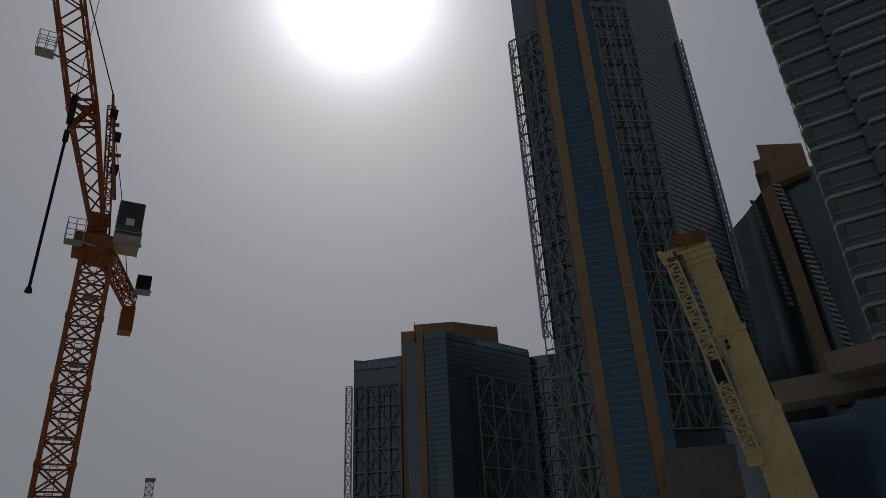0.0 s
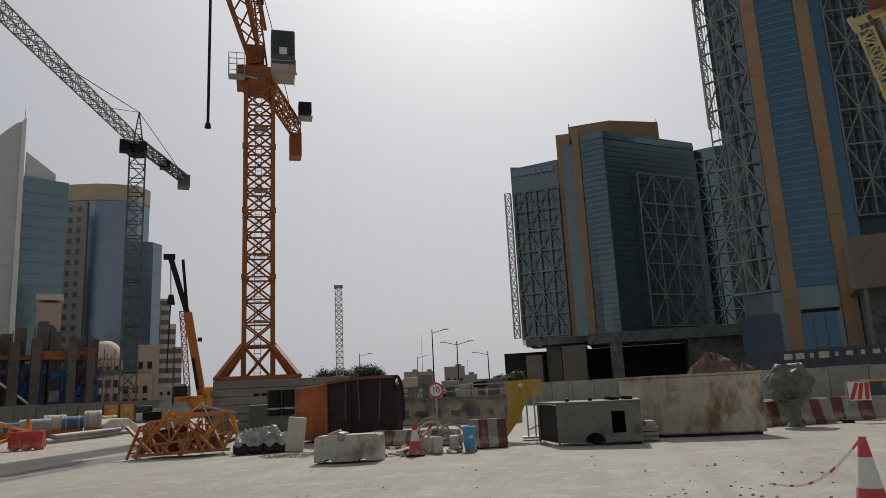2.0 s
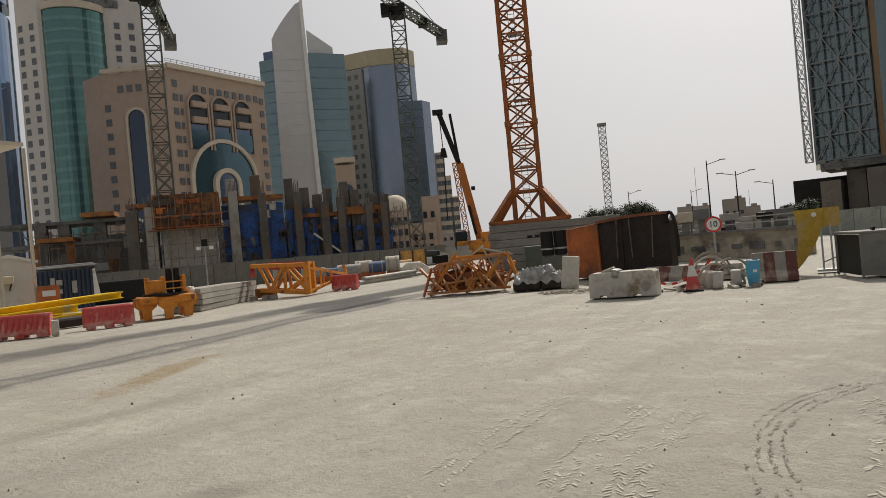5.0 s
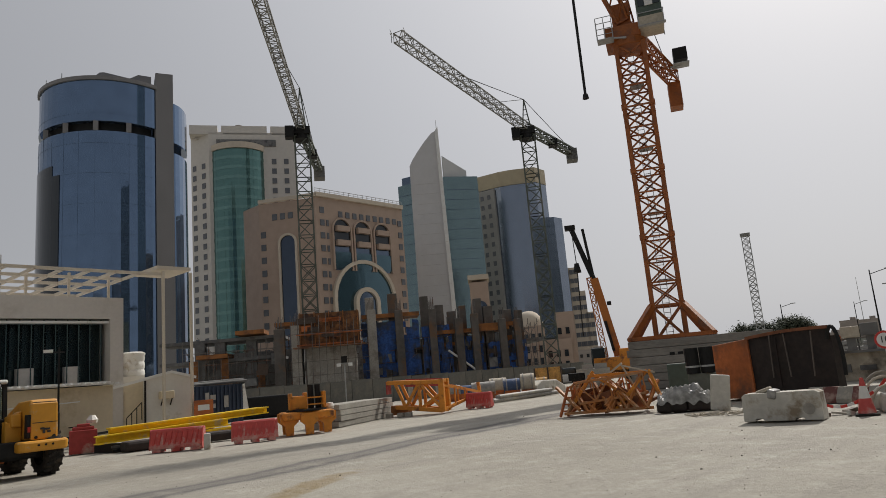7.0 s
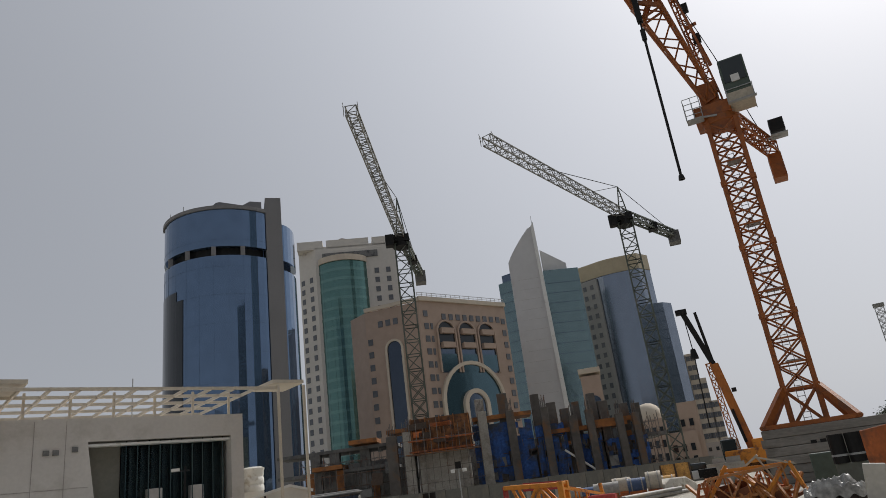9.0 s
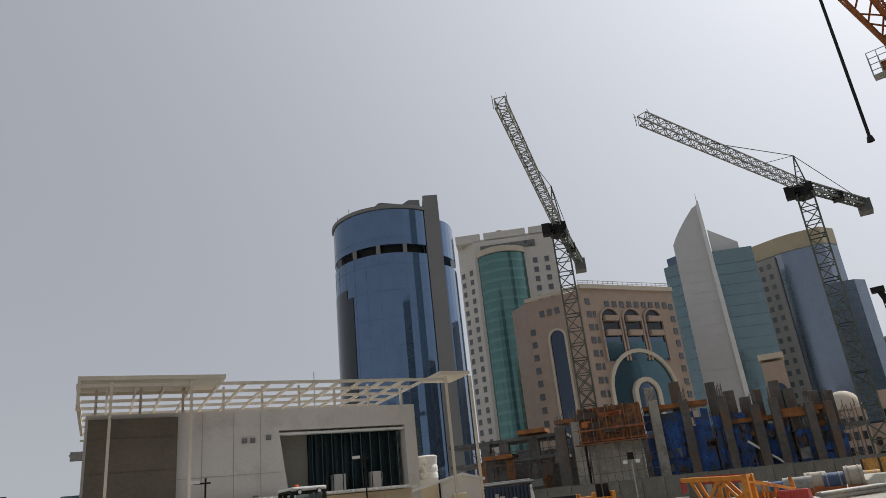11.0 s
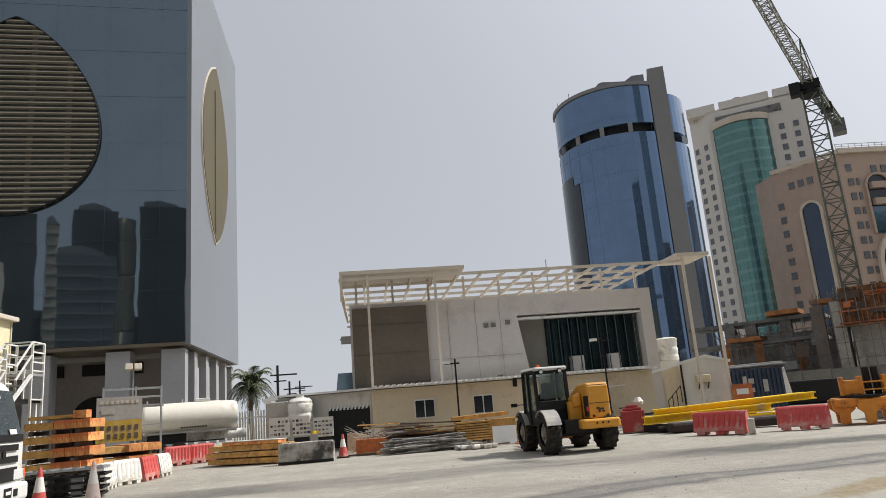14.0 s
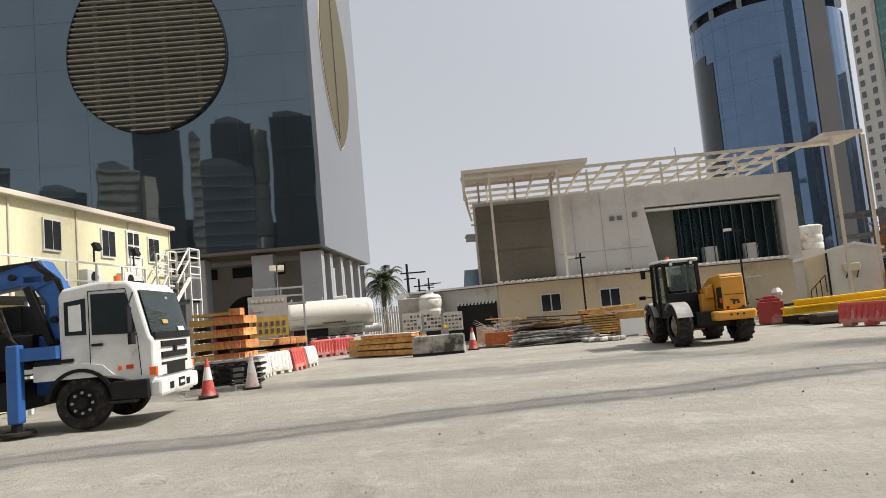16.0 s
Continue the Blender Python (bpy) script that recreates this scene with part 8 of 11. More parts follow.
def west_yard():
    # drums, sacks and pipes far along the lane
    for az, d, r, w, mat in ((46.8, 50, 0.38, 1.2, dusty_steel), (45.6, 50, 0.34, 1.5, dusty_blue), (44.2, 48, 0.42, 1.6, dusty_steel), (43.0, 50, 0.5, 1.2, hose_beige), (41.9, 47, 0.45, 1.1, dusty_blue), (40.6, 46, 0.58, 0.9, hose_beige), (39.6, 49, 0.4, 1.0, timber)):
        t = spot("steel_drum", az, d, "large drum lying on its side on a cradle", "drum", "drums along the lane")
        Shape().tube((-w / 2, 0, r + 0.35), (w / 2, 0, r + 0.35), r, n=20).part("shell", mat, t, smooth=True)
        for x in (-w * 0.3, w * 0.3):
            Shape().tube((x - 0.04, 0, r + 0.35), (x + 0.04, 0, r + 0.35), r + 0.03, n=20).part("hoop", dusty_steel, t)
        Shape().box((0, 0, 0.25), (w * 0.9, r * 1.6, 0.5)).part("cradle", rust_orange, t)
    t = spot("red_sheet_stack", 49.0, 46, "long red steel sheet leaning on blocks", "steel sheet")
    Shape().box((0, 0, 1.5), (2.4, 0.2, 0.5), ry=3).part("sheet", red_paint, t)
    for x in (-0.9, 0.9):
        Shape().box((x, 0.1, 0.65), (0.3, 0.3, 1.3)).part("block", concrete, t)
    t, w = between("pipe_stack", at(43.5, 41), at(38.4, 47), "stack of grey pipes and beams", "pipes")
    for k in range(5):
        Shape().tube((0.2 * k, 0.3 * (k % 3), 0.12 + 0.2 * (k // 3)), (w - 0.2 * k, 0.3 * (k % 3), 0.16 + 0.2 * (k // 3)), 0.11, n=10).part("pipe", dusty_steel, t, smooth=True)
    t, w = between("concrete_kerb_stack", at(39.9, 46), at(37.6, 50), "pale curved concrete kerb units", "kerb")
    Shape().slab([(0, 0), (w, 0), (w, 0.5), (w * 0.7, 0.95), (w * 0.2, 1.0), (0, 0.7)], 0, 0.7).part("unit", pale_concrete, t, bevel=0.08)
    plastic_barrier(at(45.6, 36.5), at(43.6, 36.0), 0.8, red_plastic, "faded red and white plastic road barrier")
    t = spot("timber_crate", 38.9, 52, "tall yellow timber crate", "crate")
    Shape().box((0, 0, 0.9), (2.0, 1.2, 1.8)).part("box", timber, t)
    for x in (-0.95, 0, 0.95):
        Shape().box((x, -0.64, 0.9), (0.12, 0.06, 1.8)).part("batten", dark_ply, t)
    t = spot("site_vehicle", 37.2, 62, "white pickup parked by the boundary", "car")
    Shape().box((0, 0, 0.75), (3.6, 1.7, 0.7)).part("body", white_paint, t, bevel=0.12)
    Shape().box((-0.3, 0, 1.35), (1.8, 1.5, 0.6)).part("cabin", cab_glass, t, bevel=0.15)
    for x in (-1.1, 1.1):
        Shape().tube((x, -0.9, 0.35), (x, -0.7, 0.35), 0.35, n=16).part("wheel", black_rubber, t)
    for az, d in ((36.0, 66), (35.0, 58), (31.5, 60)):
        t = spot("material_crate", az, d, "dark stacked site material", "materials")
        Shape().box((0, 0, 0.7), (2.0, 1.4, 1.4)).part("crate", concrete, t)
        Shape().box((0.3, 0, 1.6), (1.0, 1.0, 0.4)).part("top", grey_board, t)
    # site flood lamp on a post
    t = spot("flood_lamp", 55.3, 55, "twin floodlight on a thin post", "floodlight")
    Shape().beam((0, 0, 0), (0, 0, 3.5), 0.09).part("post", truss_grey, t)
    Shape().box((0, 0, 3.45), (1.1, 0.08, 0.08)).part("bar", truss_grey, t)
    for x in (-0.45, 0.45):
        Shape().box((x, -0.1, 3.35), (0.32, 0.15, 0.24)).part("lamp", sign_white, t)
    Shape().box((0, 0, 3.75), (0.45, 0.3, 0.5)).part("horn", black_steel, t)
    # yellow steel beams
    t, w = between("yellow_beams", at(74.2, 28.8), at(61.4, 33.5), "stack of long yellow steel beams on bearers", "steel beams")
    def ibeam(x0, x1, y, z, hh, tilt, mat):
        s = Shape()
        s.beam((x0, y, z), (x1, y, z + tilt), 0.34, 0.05).beam((x0, y, z + hh), (x1, y, z + hh + tilt), 0.34, 0.05).beam((x0, y, z + hh / 2), (x1, y, z + hh / 2 + tilt), 0.06, hh)
        s.part("beam", mat, t, "yellow painted steel beam")
    ibeam(0.3, w * 0.72, -0.1, 0.36, 0.26, 0.12, beam_yellow)
    ibeam(0.9, w, 0.15, 0.62, 0.24, 0.18, beam_yellow)
    ibeam(1.2, w * 0.98, 0.6, 0.6, 0.24, 0.2, beam_yellow)
    ibeam(2.6, w * 0.85, -0.15, 0.1, 0.24, 0.05, beam_yellow)
    for x in (1.0, w * 0.45, w * 0.85):
        Shape().box((x, 0.3, 0.16), (0.25, 1.6, 0.32)).part("bearer", black_steel, t)
    t, w = between("steel_sections", at(76.4, 32.5), at(67, 36.5), "dark and galvanised steel sections piled flat", "steel sections")
    for k in range(9):
        Shape().beam((rnd.uniform(0, 0.8), 0.25 * (k % 4), 0.15 + 0.2 * (k // 4)), (w - rnd.uniform(0, 0.9), 0.25 * (k % 4), 0.3 + 0.22 * (k // 4)), 0.14, 0.1).part("section", black_steel if k % 3 else truss_grey, t)
    t, w = between("dark_sections", at(72.6, 28.0), at(62.5, 29.6), "dark steel sections and black sheeting under the beams", "steel sections")
    for k in range(10):
        x = rnd.uniform(0, w * 0.3)
        Shape().beam((x, 0.12 * k, 0.08 + 0.07 * (k % 3)), (x + rnd.uniform(0.4, 0.68) * w, 0.12 * k + rnd.uniform(-0.2, 0.2), 0.1 + 0.07 * (k % 3)), 0.1, 0.08).part("section", (black_steel, dusty_steel, tube_dark)[k % 3], t)
    for x in (w * 0.2, w * 0.72):
        Shape().box((x, 0.2, 0.2), (1.3, 0.7, 0.36), rz=5).part("black_sheet", dark_tarp, t, bevel=0.1)
    plastic_barrier(at(69.9, 26.4), at(66.2, 25.8), 0.76, red_plastic, "faded red plastic road barrier")
    plastic_barrier(at(64.2, 26.4), at(60.8, 26.6), 0.76, red_plastic, "faded red plastic road barrier")
    t = spot("pale_end_block", 66.0, 25.4, "small pale concrete end block", "block")
    Shape().box((0, 0, 0.25), (0.22, 0.3, 0.5)).part("block", pale_concrete, t, bevel=0.03)
    t = spot("red_hopper", 74.4, 30.6, "dark red steel hopper box", "hopper")
    Shape().box((0, 0, 0.45), (0.95, 0.8, 0.86)).part("box", red_paint, t, bevel=0.03)
    Shape().box((0, 0, 0.94), (0.75, 0.6, 0.12)).box((0, 0, 1.05), (0.45, 0.5, 0.12)).part("lid", red_paint, t, bevel=0.03)
    Shape().lathe([(0.18, 0), (0.22, 0.12), (0.1, 0.3), (0, 0.3)], (0.3, 0.2, 1.1), 8).part("bag", white_plastic, t)
    # navy container with pipes on top
    t, w = between("shipping_container", at(67.5, 44), at(63.3, 46), "navy blue shipping container with pale markings", "container")
    Shape().box((w / 2, 1.2, 1.25), (w, 2.4, 2.3)).part("body", navy_sheet, t)
    for i in range(14):
        Shape().box((w * (i + 0.5) / 14, -0.03, 1.25), (0.12, 0.08, 2.2)).part("corrugation", navy_sheet, t)
    for i, (x, z, sx, sz) in enumerate(((w * 0.35, 1.5, 0.25, 1.0), (w * 0.45, 1.7, 0.35, 0.3), (w * 0.45, 1.2, 0.3, 0.25), (w * 0.68, 1.4, 0.3, 0.7))):
        Shape().box((x, -0.09, z), (sx, 0.03, sz)).part("marking", grey_board, t)
    for k in range(5):
        Shape().tube((-0.2, 0.3 + 0.35 * k, 2.5 + 0.09 * (k % 2)), (w + 0.5, 0.3 + 0.35 * k, 2.6 + 0.09 * (k % 2)), 0.08, n=8).part("roof_pipe", dark_concrete, t)
    Shape().slab([(w, 0.8), (w + 0.45, 0.5), (w + 0.15, 2.4), (w, 2.3)], 0, 0.06).part("torn_sheet", white_plastic, t)
    t = spot("orange_pump", 66.2, 41.5, "small orange site pump frame", "pump")
    Shape().box((0, 0, 0.8), (1.0, 0.8, 1.6)).part("frame", rust_orange, t)
    Shape().box((0, -0.42, 1.2), (0.6, 0.06, 0.3)).part("panel", white_paint, t)
    # dark water tank body by the wall
    t = spot("black_tarp_stack", 61.8, 52, "low dark tarpaulin-covered stack", "stack")
    Shape().box((0, 0, 0.75), (3.6, 1.4, 1.5)).part("cover", black_steel, t, bevel=0.12)


west_yard()


# ---------------- vehicles ----------------
def wheel(t, x, y, z, r, w, side, lugs=0, hub=black_steel):
    """Tyre with rounded shoulders, rim dish and hub; side -1 faces -y."""
    s = Shape()
    prof = [(r * 0.56, -w / 2), (r * 0.9, -w / 2), (r * 0.98, -w * 0.38), (r, -w * 0.2), (r, w * 0.2), (r * 0.98, w * 0.38), (r * 0.9, w / 2), (r * 0.56, w / 2)]
    n = 28
    k = len(prof)
    for a in range(n):
        c, q = math.cos(2 * math.pi * a / n), math.sin(2 * math.pi * a / n)
        s.v += [(x + rr * c, y + yy, z + rr * q) for rr, yy in prof]
    s.f += [(a * k + i, a * k + i + 1, ((a + 1) % n) * k + i + 1, ((a + 1) % n) * k + i) for a in range(n) for i in range(k - 1)]
    if lugs:
        for a in range(lugs):
            ang = 2 * math.pi * a / lugs
            for sg in (-1, 1):
                c, q = math.cos(ang + sg * 0.06), math.sin(ang + sg * 0.06)
                s.beam((x + r * c, y, z + r * q), (x + r * math.cos(ang + sg * 0.2), y + sg * w * 0.46, z + r * math.sin(ang + sg * 0.2)), 0.07, 0.07)
    tyre = s.part("wheel", black_rubber, t, smooth=True)
    f = y + side * w * 0.30
    Shape().tube((x, f, z), (x, f - side * w * 0.3, z), r * 0.57, n=24).part("rim", hub, tyre)
    Shape().tube((x, f + side * 0.1, z), (x, f, z), r * 0.2, r * 0.3, n=16).part("hub", hub, tyre)
    bolt = Shape().tube((0, side * 0.05, 0), (0, 0, 0), 0.03, n=6).data("bolt", dusty_steel)
    for i in range(8):
        b = new("bolt", bolt)
        b.parent = tyre
        b.location = (x + r * 0.38 * math.cos(i * math.pi / 4), f, z + r * 0.38 * math.sin(i * math.pi / 4))
    return tyre


def lorry():
    """White cab-over lorry with a blue loader crane; heads along +x of its own frame, near side at -y."""
    t = thing("crane_lorry", (-12.55, -7.95, 0), 102, "white cab-over lorry with a blue loader crane", "lorry")
    # frame: x ahead (towards +y of the place), y to its left (away from the viewer is +y)
    W, top, L = 2.3, 2.83, 2.2
    n = 3
    side = [(-L, 1.02), (-1.55, 1.02), (-0.75, 0.9), (-0.35, 0.72), (0.0, 0.72), (0.0, 1.62), (-0.08, 1.72), (-0.38, 2.68), (-0.55, top), (-1.2, top + 0.04), (-L + 0.1, top - 0.06), (-L, top - 0.2)]
    s = Shape()
    m = len(side)
    for y in (0.0, W):
        s.v += [(x, y, z) for x, z in side]
    s.f += [tuple(range(m)), tuple(reversed(range(m, 2 * m)))] + [(k, m + k, m + (k + 1) % m, (k + 1) % m) for k in range(m)]
    cab = s.part("cab", white_paint, t, "white painted cab", bevel=0.06)
    # glass
    Shape().add([(-0.06, 0.06, 1.7), (-0.06, W - 0.06, 1.7), (-0.35, W - 0.09, 2.64), (-0.35, 0.09, 2.64)], [(0, 1, 2, 3)]).add([(-0.02, 0.06, 1.7), (-0.02, W - 0.06, 1.7), (-0.31, W - 0.09, 2.64), (-0.31, 0.09, 2.64)], [(0, 1, 2, 3), (0, 3, 2, 1)]).part("windscreen", screen_pane, cab, "dark windscreen")
    for y0_, z0_, sy, sz, mt in ((W * 0.76, 1.82, 0.36, 0.1, sign_white), (W * 0.4, 1.98, 0.3, 0.09, panel_yellow), (W * 0.62, 2.5, 0.14, 0.05, column_grey)):
        k = (z0_ - 1.74) / 0.88
        Shape().box((-0.005 - 0.29 * k, y0_, z0_), (0.012, sy, sz), ry=-18).part("dash_item", mt, cab)
    Shape().box((-0.01, W / 2, 1.7), (0.06, W - 0.2, 0.14)).part("scuttle", black_steel, cab)
    Shape().slab([(-1.42, 1.82), (-0.42, 1.78), (-0.42, 1.95), (-0.6, 2.6), (-1.42, 2.62)], -0.015, 0.01).part("door_window", cab_glass, cab, "dark door window")
    Shape().slab([(-2.05, 1.85), (-1.55, 1.83), (-1.55, 2.55), (-2.05, 2.5)], -0.015, 0.01).part("rear_window", cab_glass, cab)
    Shape().slab([(-1.95, 1.92), (-1.65, 1.92), (-1.66, 2.44), (-1.95, 2.42)], -0.02, 0.0).part("window_paper", sign_white, cab)
    s = Shape()
    for a, b in (((-1.48, 1.05), (-1.48, 2.68)), ((-0.3, 0.95), (-0.36, 1.7)), ((-0.36, 1.7), (-0.6, 2.68)), ((-1.48, 2.68), (-0.6, 2.68))):
        s.beam((a[0], -0.005, a[1]), (b[0], -0.005, b[1]), 0.014, 0.014)
    s.part("door_seam", black_steel, cab)
    Shape().box((-1.3, -0.02, 1.62), (0.26, 0.04, 0.05)).part("door_handle", black_steel, cab)
    Shape().box((-0.56, -0.01, 1.14), (0.17, 0.03, 0.08)).part("side_marker", lamp_red, cab)
    Shape().tube((-0.8, -0.015, 1.13), (-0.8, 0, 1.13), 0.05, n=14).part("badge", signal_orange, cab)
    s = Shape().box((-0.45, -0.22, 2.05), (0.08, 0.2, 0.5)).box((-0.4, -0.2, 1.68), (0.1, 0.2, 0.22))
    s.beam((-0.42, 0.0, 2.6), (-0.45, -0.22, 2.3), 0.03).beam((-0.38, 0.0, 1.75), (-0.45, -0.22, 1.85), 0.03)
    s.part("mirror", black_steel, cab, bevel=0.02)
    # front: grille, lamps, bumper
    for z in (1.52, 1.3):
        Shape().box((0.02, W / 2, z), (0.05, 1.5, 0.12)).part("grille_slot", black_steel, cab)
    Shape().tube((0.03, W / 2, 1.4), (0.06, W / 2, 1.4), 0.08, n=16).part("front_badge", black_steel, cab)
    Shape().box((0.0, W / 2, 1.02), (0.08, 1.5, 0.26)).part("lower_grille", black_steel, cab)
    for y in (0.33, W - 0.33):
        lamp = Shape().box((0.02, y, 1.0), (0.07, 0.5, 0.2)).part("headlamp", lens_glass, cab, bevel=0.02)
    for y in (0.05, W - 0.05):
        Shape().box((-0.03, y, 1.02), (0.16, 0.12, 0.16)).part("indicator", signal_orange, cab)
    Shape().box((-0.0, W / 2, 0.68), (0.26, W - 0.02, 0.34)).part("bumper", white_paint, t, "white front bumper", bevel=0.06)
    for y in (0.55, W - 0.75):
        Shape().box((0.13, y, 0.68), (0.03, 0.2, 0.13)).part("fog_lamp", black_steel, t)
    Shape().box((0.135, W / 2, 0.7), (0.02, 0.36, 0.18)).part("plate", black_steel, t)
    Shape().box((0.148, W / 2, 0.7), (0.006, 0.24, 0.06)).part("plate_bar", sign_white, t)
    Shape().box((-0.45, 0.05, 0.7), (0.7, 0.3, 0.36)).box((-0.6, -0.02, 0.48), (0.5, 0.22, 0.06)).part("step", black_steel, t, bevel=0.02)
    # wheel arch and trim
    Shape().arc_strip((-1.42, 0.15, 0.52), 0.6, 10, 172, 0.42, 0.07, "y", 14).part("wheel_arch", black_steel, t)
    Shape().slab([(-2.3, 1.0), (-0.75, 1.0), (-0.98, 1.22), (-1.4, 1.3), (-2.3, 1.3)], -0.03, 0.0).part("arch_panel", white_paint, t)
    Shape().box((-1.9, -0.02, 1.36), (0.75, 0.04, 0.07)).part("trim", black_steel, t)
    for y, sd in ((0.16, -1), (W - 0.16, 1)):
        wheel(t, -1.42, y, 0.52, 0.52, 0.3, sd)
    wheel(t, -5.2, 0.3, 0.52, 0.52, 0.5, -1)
    wheel(t, -6.4, 0.3, 0.52, 0.52, 0.5, -1)
    Shape().box((-4.5, W / 2, 0.85), (6.6, 0.9, 0.3)).part("chassis", black_steel, t)
    Shape().box((-6.0, W / 2, 1.15), (5.0, W, 0.18)).part("load_bed", black_steel, t)
    # blue loader crane behind the cab
    c = Shape().box((-2.75, 1.1, 1.3), (0.55, 1.1, 1.2)).box((-2.7, 1.1, 2.1), (0.45, 0.5, 1.4)).part("crane_column", blue_paint, t, "blue loader crane column", bevel=0.05)
    Shape().slab([(-2.32, 1.5), (-2.32, 2.75), (-2.75, 3.45), (-4.6, 3.3), (-6.5, 2.9), (-6.5, 2.6), (-4.5, 2.75), (-3.0, 2.95), (-2.66, 2.5), (-2.62, 1.5)], 0.45, 0.95).part("knuckle_boom", blue_paint, t, "blue folded knuckle boom", bevel=0.05)
    Shape().beam((-3.0, 0.4, 2.9), (-2.55, 0.4, 1.7), 0.14).part("boom_ram", black_steel, t)
    Shape().slab([(-3.3, 3.05), (-2.75, 3.3), (-2.45, 3.0), (-2.95, 2.8)], 0.4, 0.44).part("boom_plate", blue_paint, t, "raised blue stiffener plate", bevel=0.02)
    for x, z in ((-2.6, 3.05), (-2.5, 2.2), (-3.3, 3.12), (-2.5, 1.75)):
        Shape().tube((x, 0.36, z), (x, 0.46, z), 0.07, n=12).part("boom_plate", black_steel, t, "black pivot pin")
    for k in range(3):
        s = Shape()
        q = [Vector((-2.3 + 0.03 * k, 0.4, 1.6 + 0.1 * k)), Vector((-2.18, 0.38, 2.4)), Vector((-2.35 - 0.05 * k, 0.38, 3.0)), Vector((-2.8 - 0.1 * k, 0.4, 3.4)), Vector((-3.6, 0.4, 3.36 - 0.05 * k))]
        for u, v in zip(q[:-1], q[1:]):
            s.tube(u, v, 0.022, n=6)
        s.part("hydraulic_hose", black_rubber, t, "black hydraulic hose")
    Shape().box((-2.9, 0.5, 3.05), (0.35, 0.2, 0.12)).part("boom_plate", black_steel, t)
    s = Shape().box((-3.35, -0.1, 1.0), (0.24, 0.24, 1.5)).part("outrigger_leg", blue_paint, t, "blue outrigger leg", bevel=0.03)
    Shape().box((-3.0, 0.3, 1.55), (0.9, 0.9, 0.25)).part("outrigger_beam", blue_paint, t)
    Shape().tube((-3.35, -0.1, 0.1), (-3.35, -0.1, 0.3), 0.1, n=12).part("outrigger_ram", black_steel, t)
    Shape().tube((-3.35, -0.1, 0.04), (-3.35, -0.1, 0.1), 0.33, n=18).part("outrigger_pad", black_rubber, t)
    s = Shape()
    for k in range(6):
        s.tube((-3.1 + 0.06 * k, 0.25, 1.35), (-3.5 - 0.1 * k, 0.3, 2.5 + 0.03 * k), 0.025, n=6)
    s.part("hydraulic_hose", black_rubber, t)
    Shape().box((-3.6, 0.9, 1.6), (1.4, 1.2, 0.7)).box((-4.2, 0.5, 1.0), (1.0, 0.7, 0.5)).part("crane_machinery", black_steel, t, bevel=0.04)
    s = Shape().tube((-1.0, W / 2 - 0.5, top), (-1.0, W / 2 - 0.5, top + 0.17), 0.07, n=12)
    s.part("beacon", signal_orange, t, "orange roof beacon")
    Shape().box((-0.75, W / 2, top + 0.03), (0.1, 0.3, 0.06)).part("roof_marker", black_steel, t)
    Shape().box((-3.3, 0.75, 0.75), (1.5, 1.2, 0.55)).part("tool_box", black_steel, t, bevel=0.03)
    Shape().box((-3.5, W / 2, 1.75), (0.08, W, 1.3)).part("headboard", dark_concrete, t)
    for k in range(5):
        Shape().box((-3.2 - 0.5 * k, 0.12, 1.35), (0.07, 0.07, 1.0)).part("side_stake", black_steel, t)
    Shape().box((-3.2, 1.0, 2.1), (0.8, 0.9, 0.9)).box((-2.9, 0.5, 1.75), (0.5, 0.3, 0.5)).part("valve_block", black_steel, t, bevel=0.04)
    cab.scale.x = 0.82
    shifted = ("crane_column", "knuckle_boom", "boom_ram", "boom_plate", "outrigger_leg", "outrigger_beam", "outrigger_ram", "outrigger_pad", "hydraulic_hose", "crane_machinery")
    for o in t.children:
        if o.name.split(".")[0] in shifted:
            o.location.x += 0.75 if o.name.startswith("outrigger") else 0.42
        elif o.name.split(".")[0] in ("beacon", "roof_marker"):
            o.location.x += 0.1
    return t


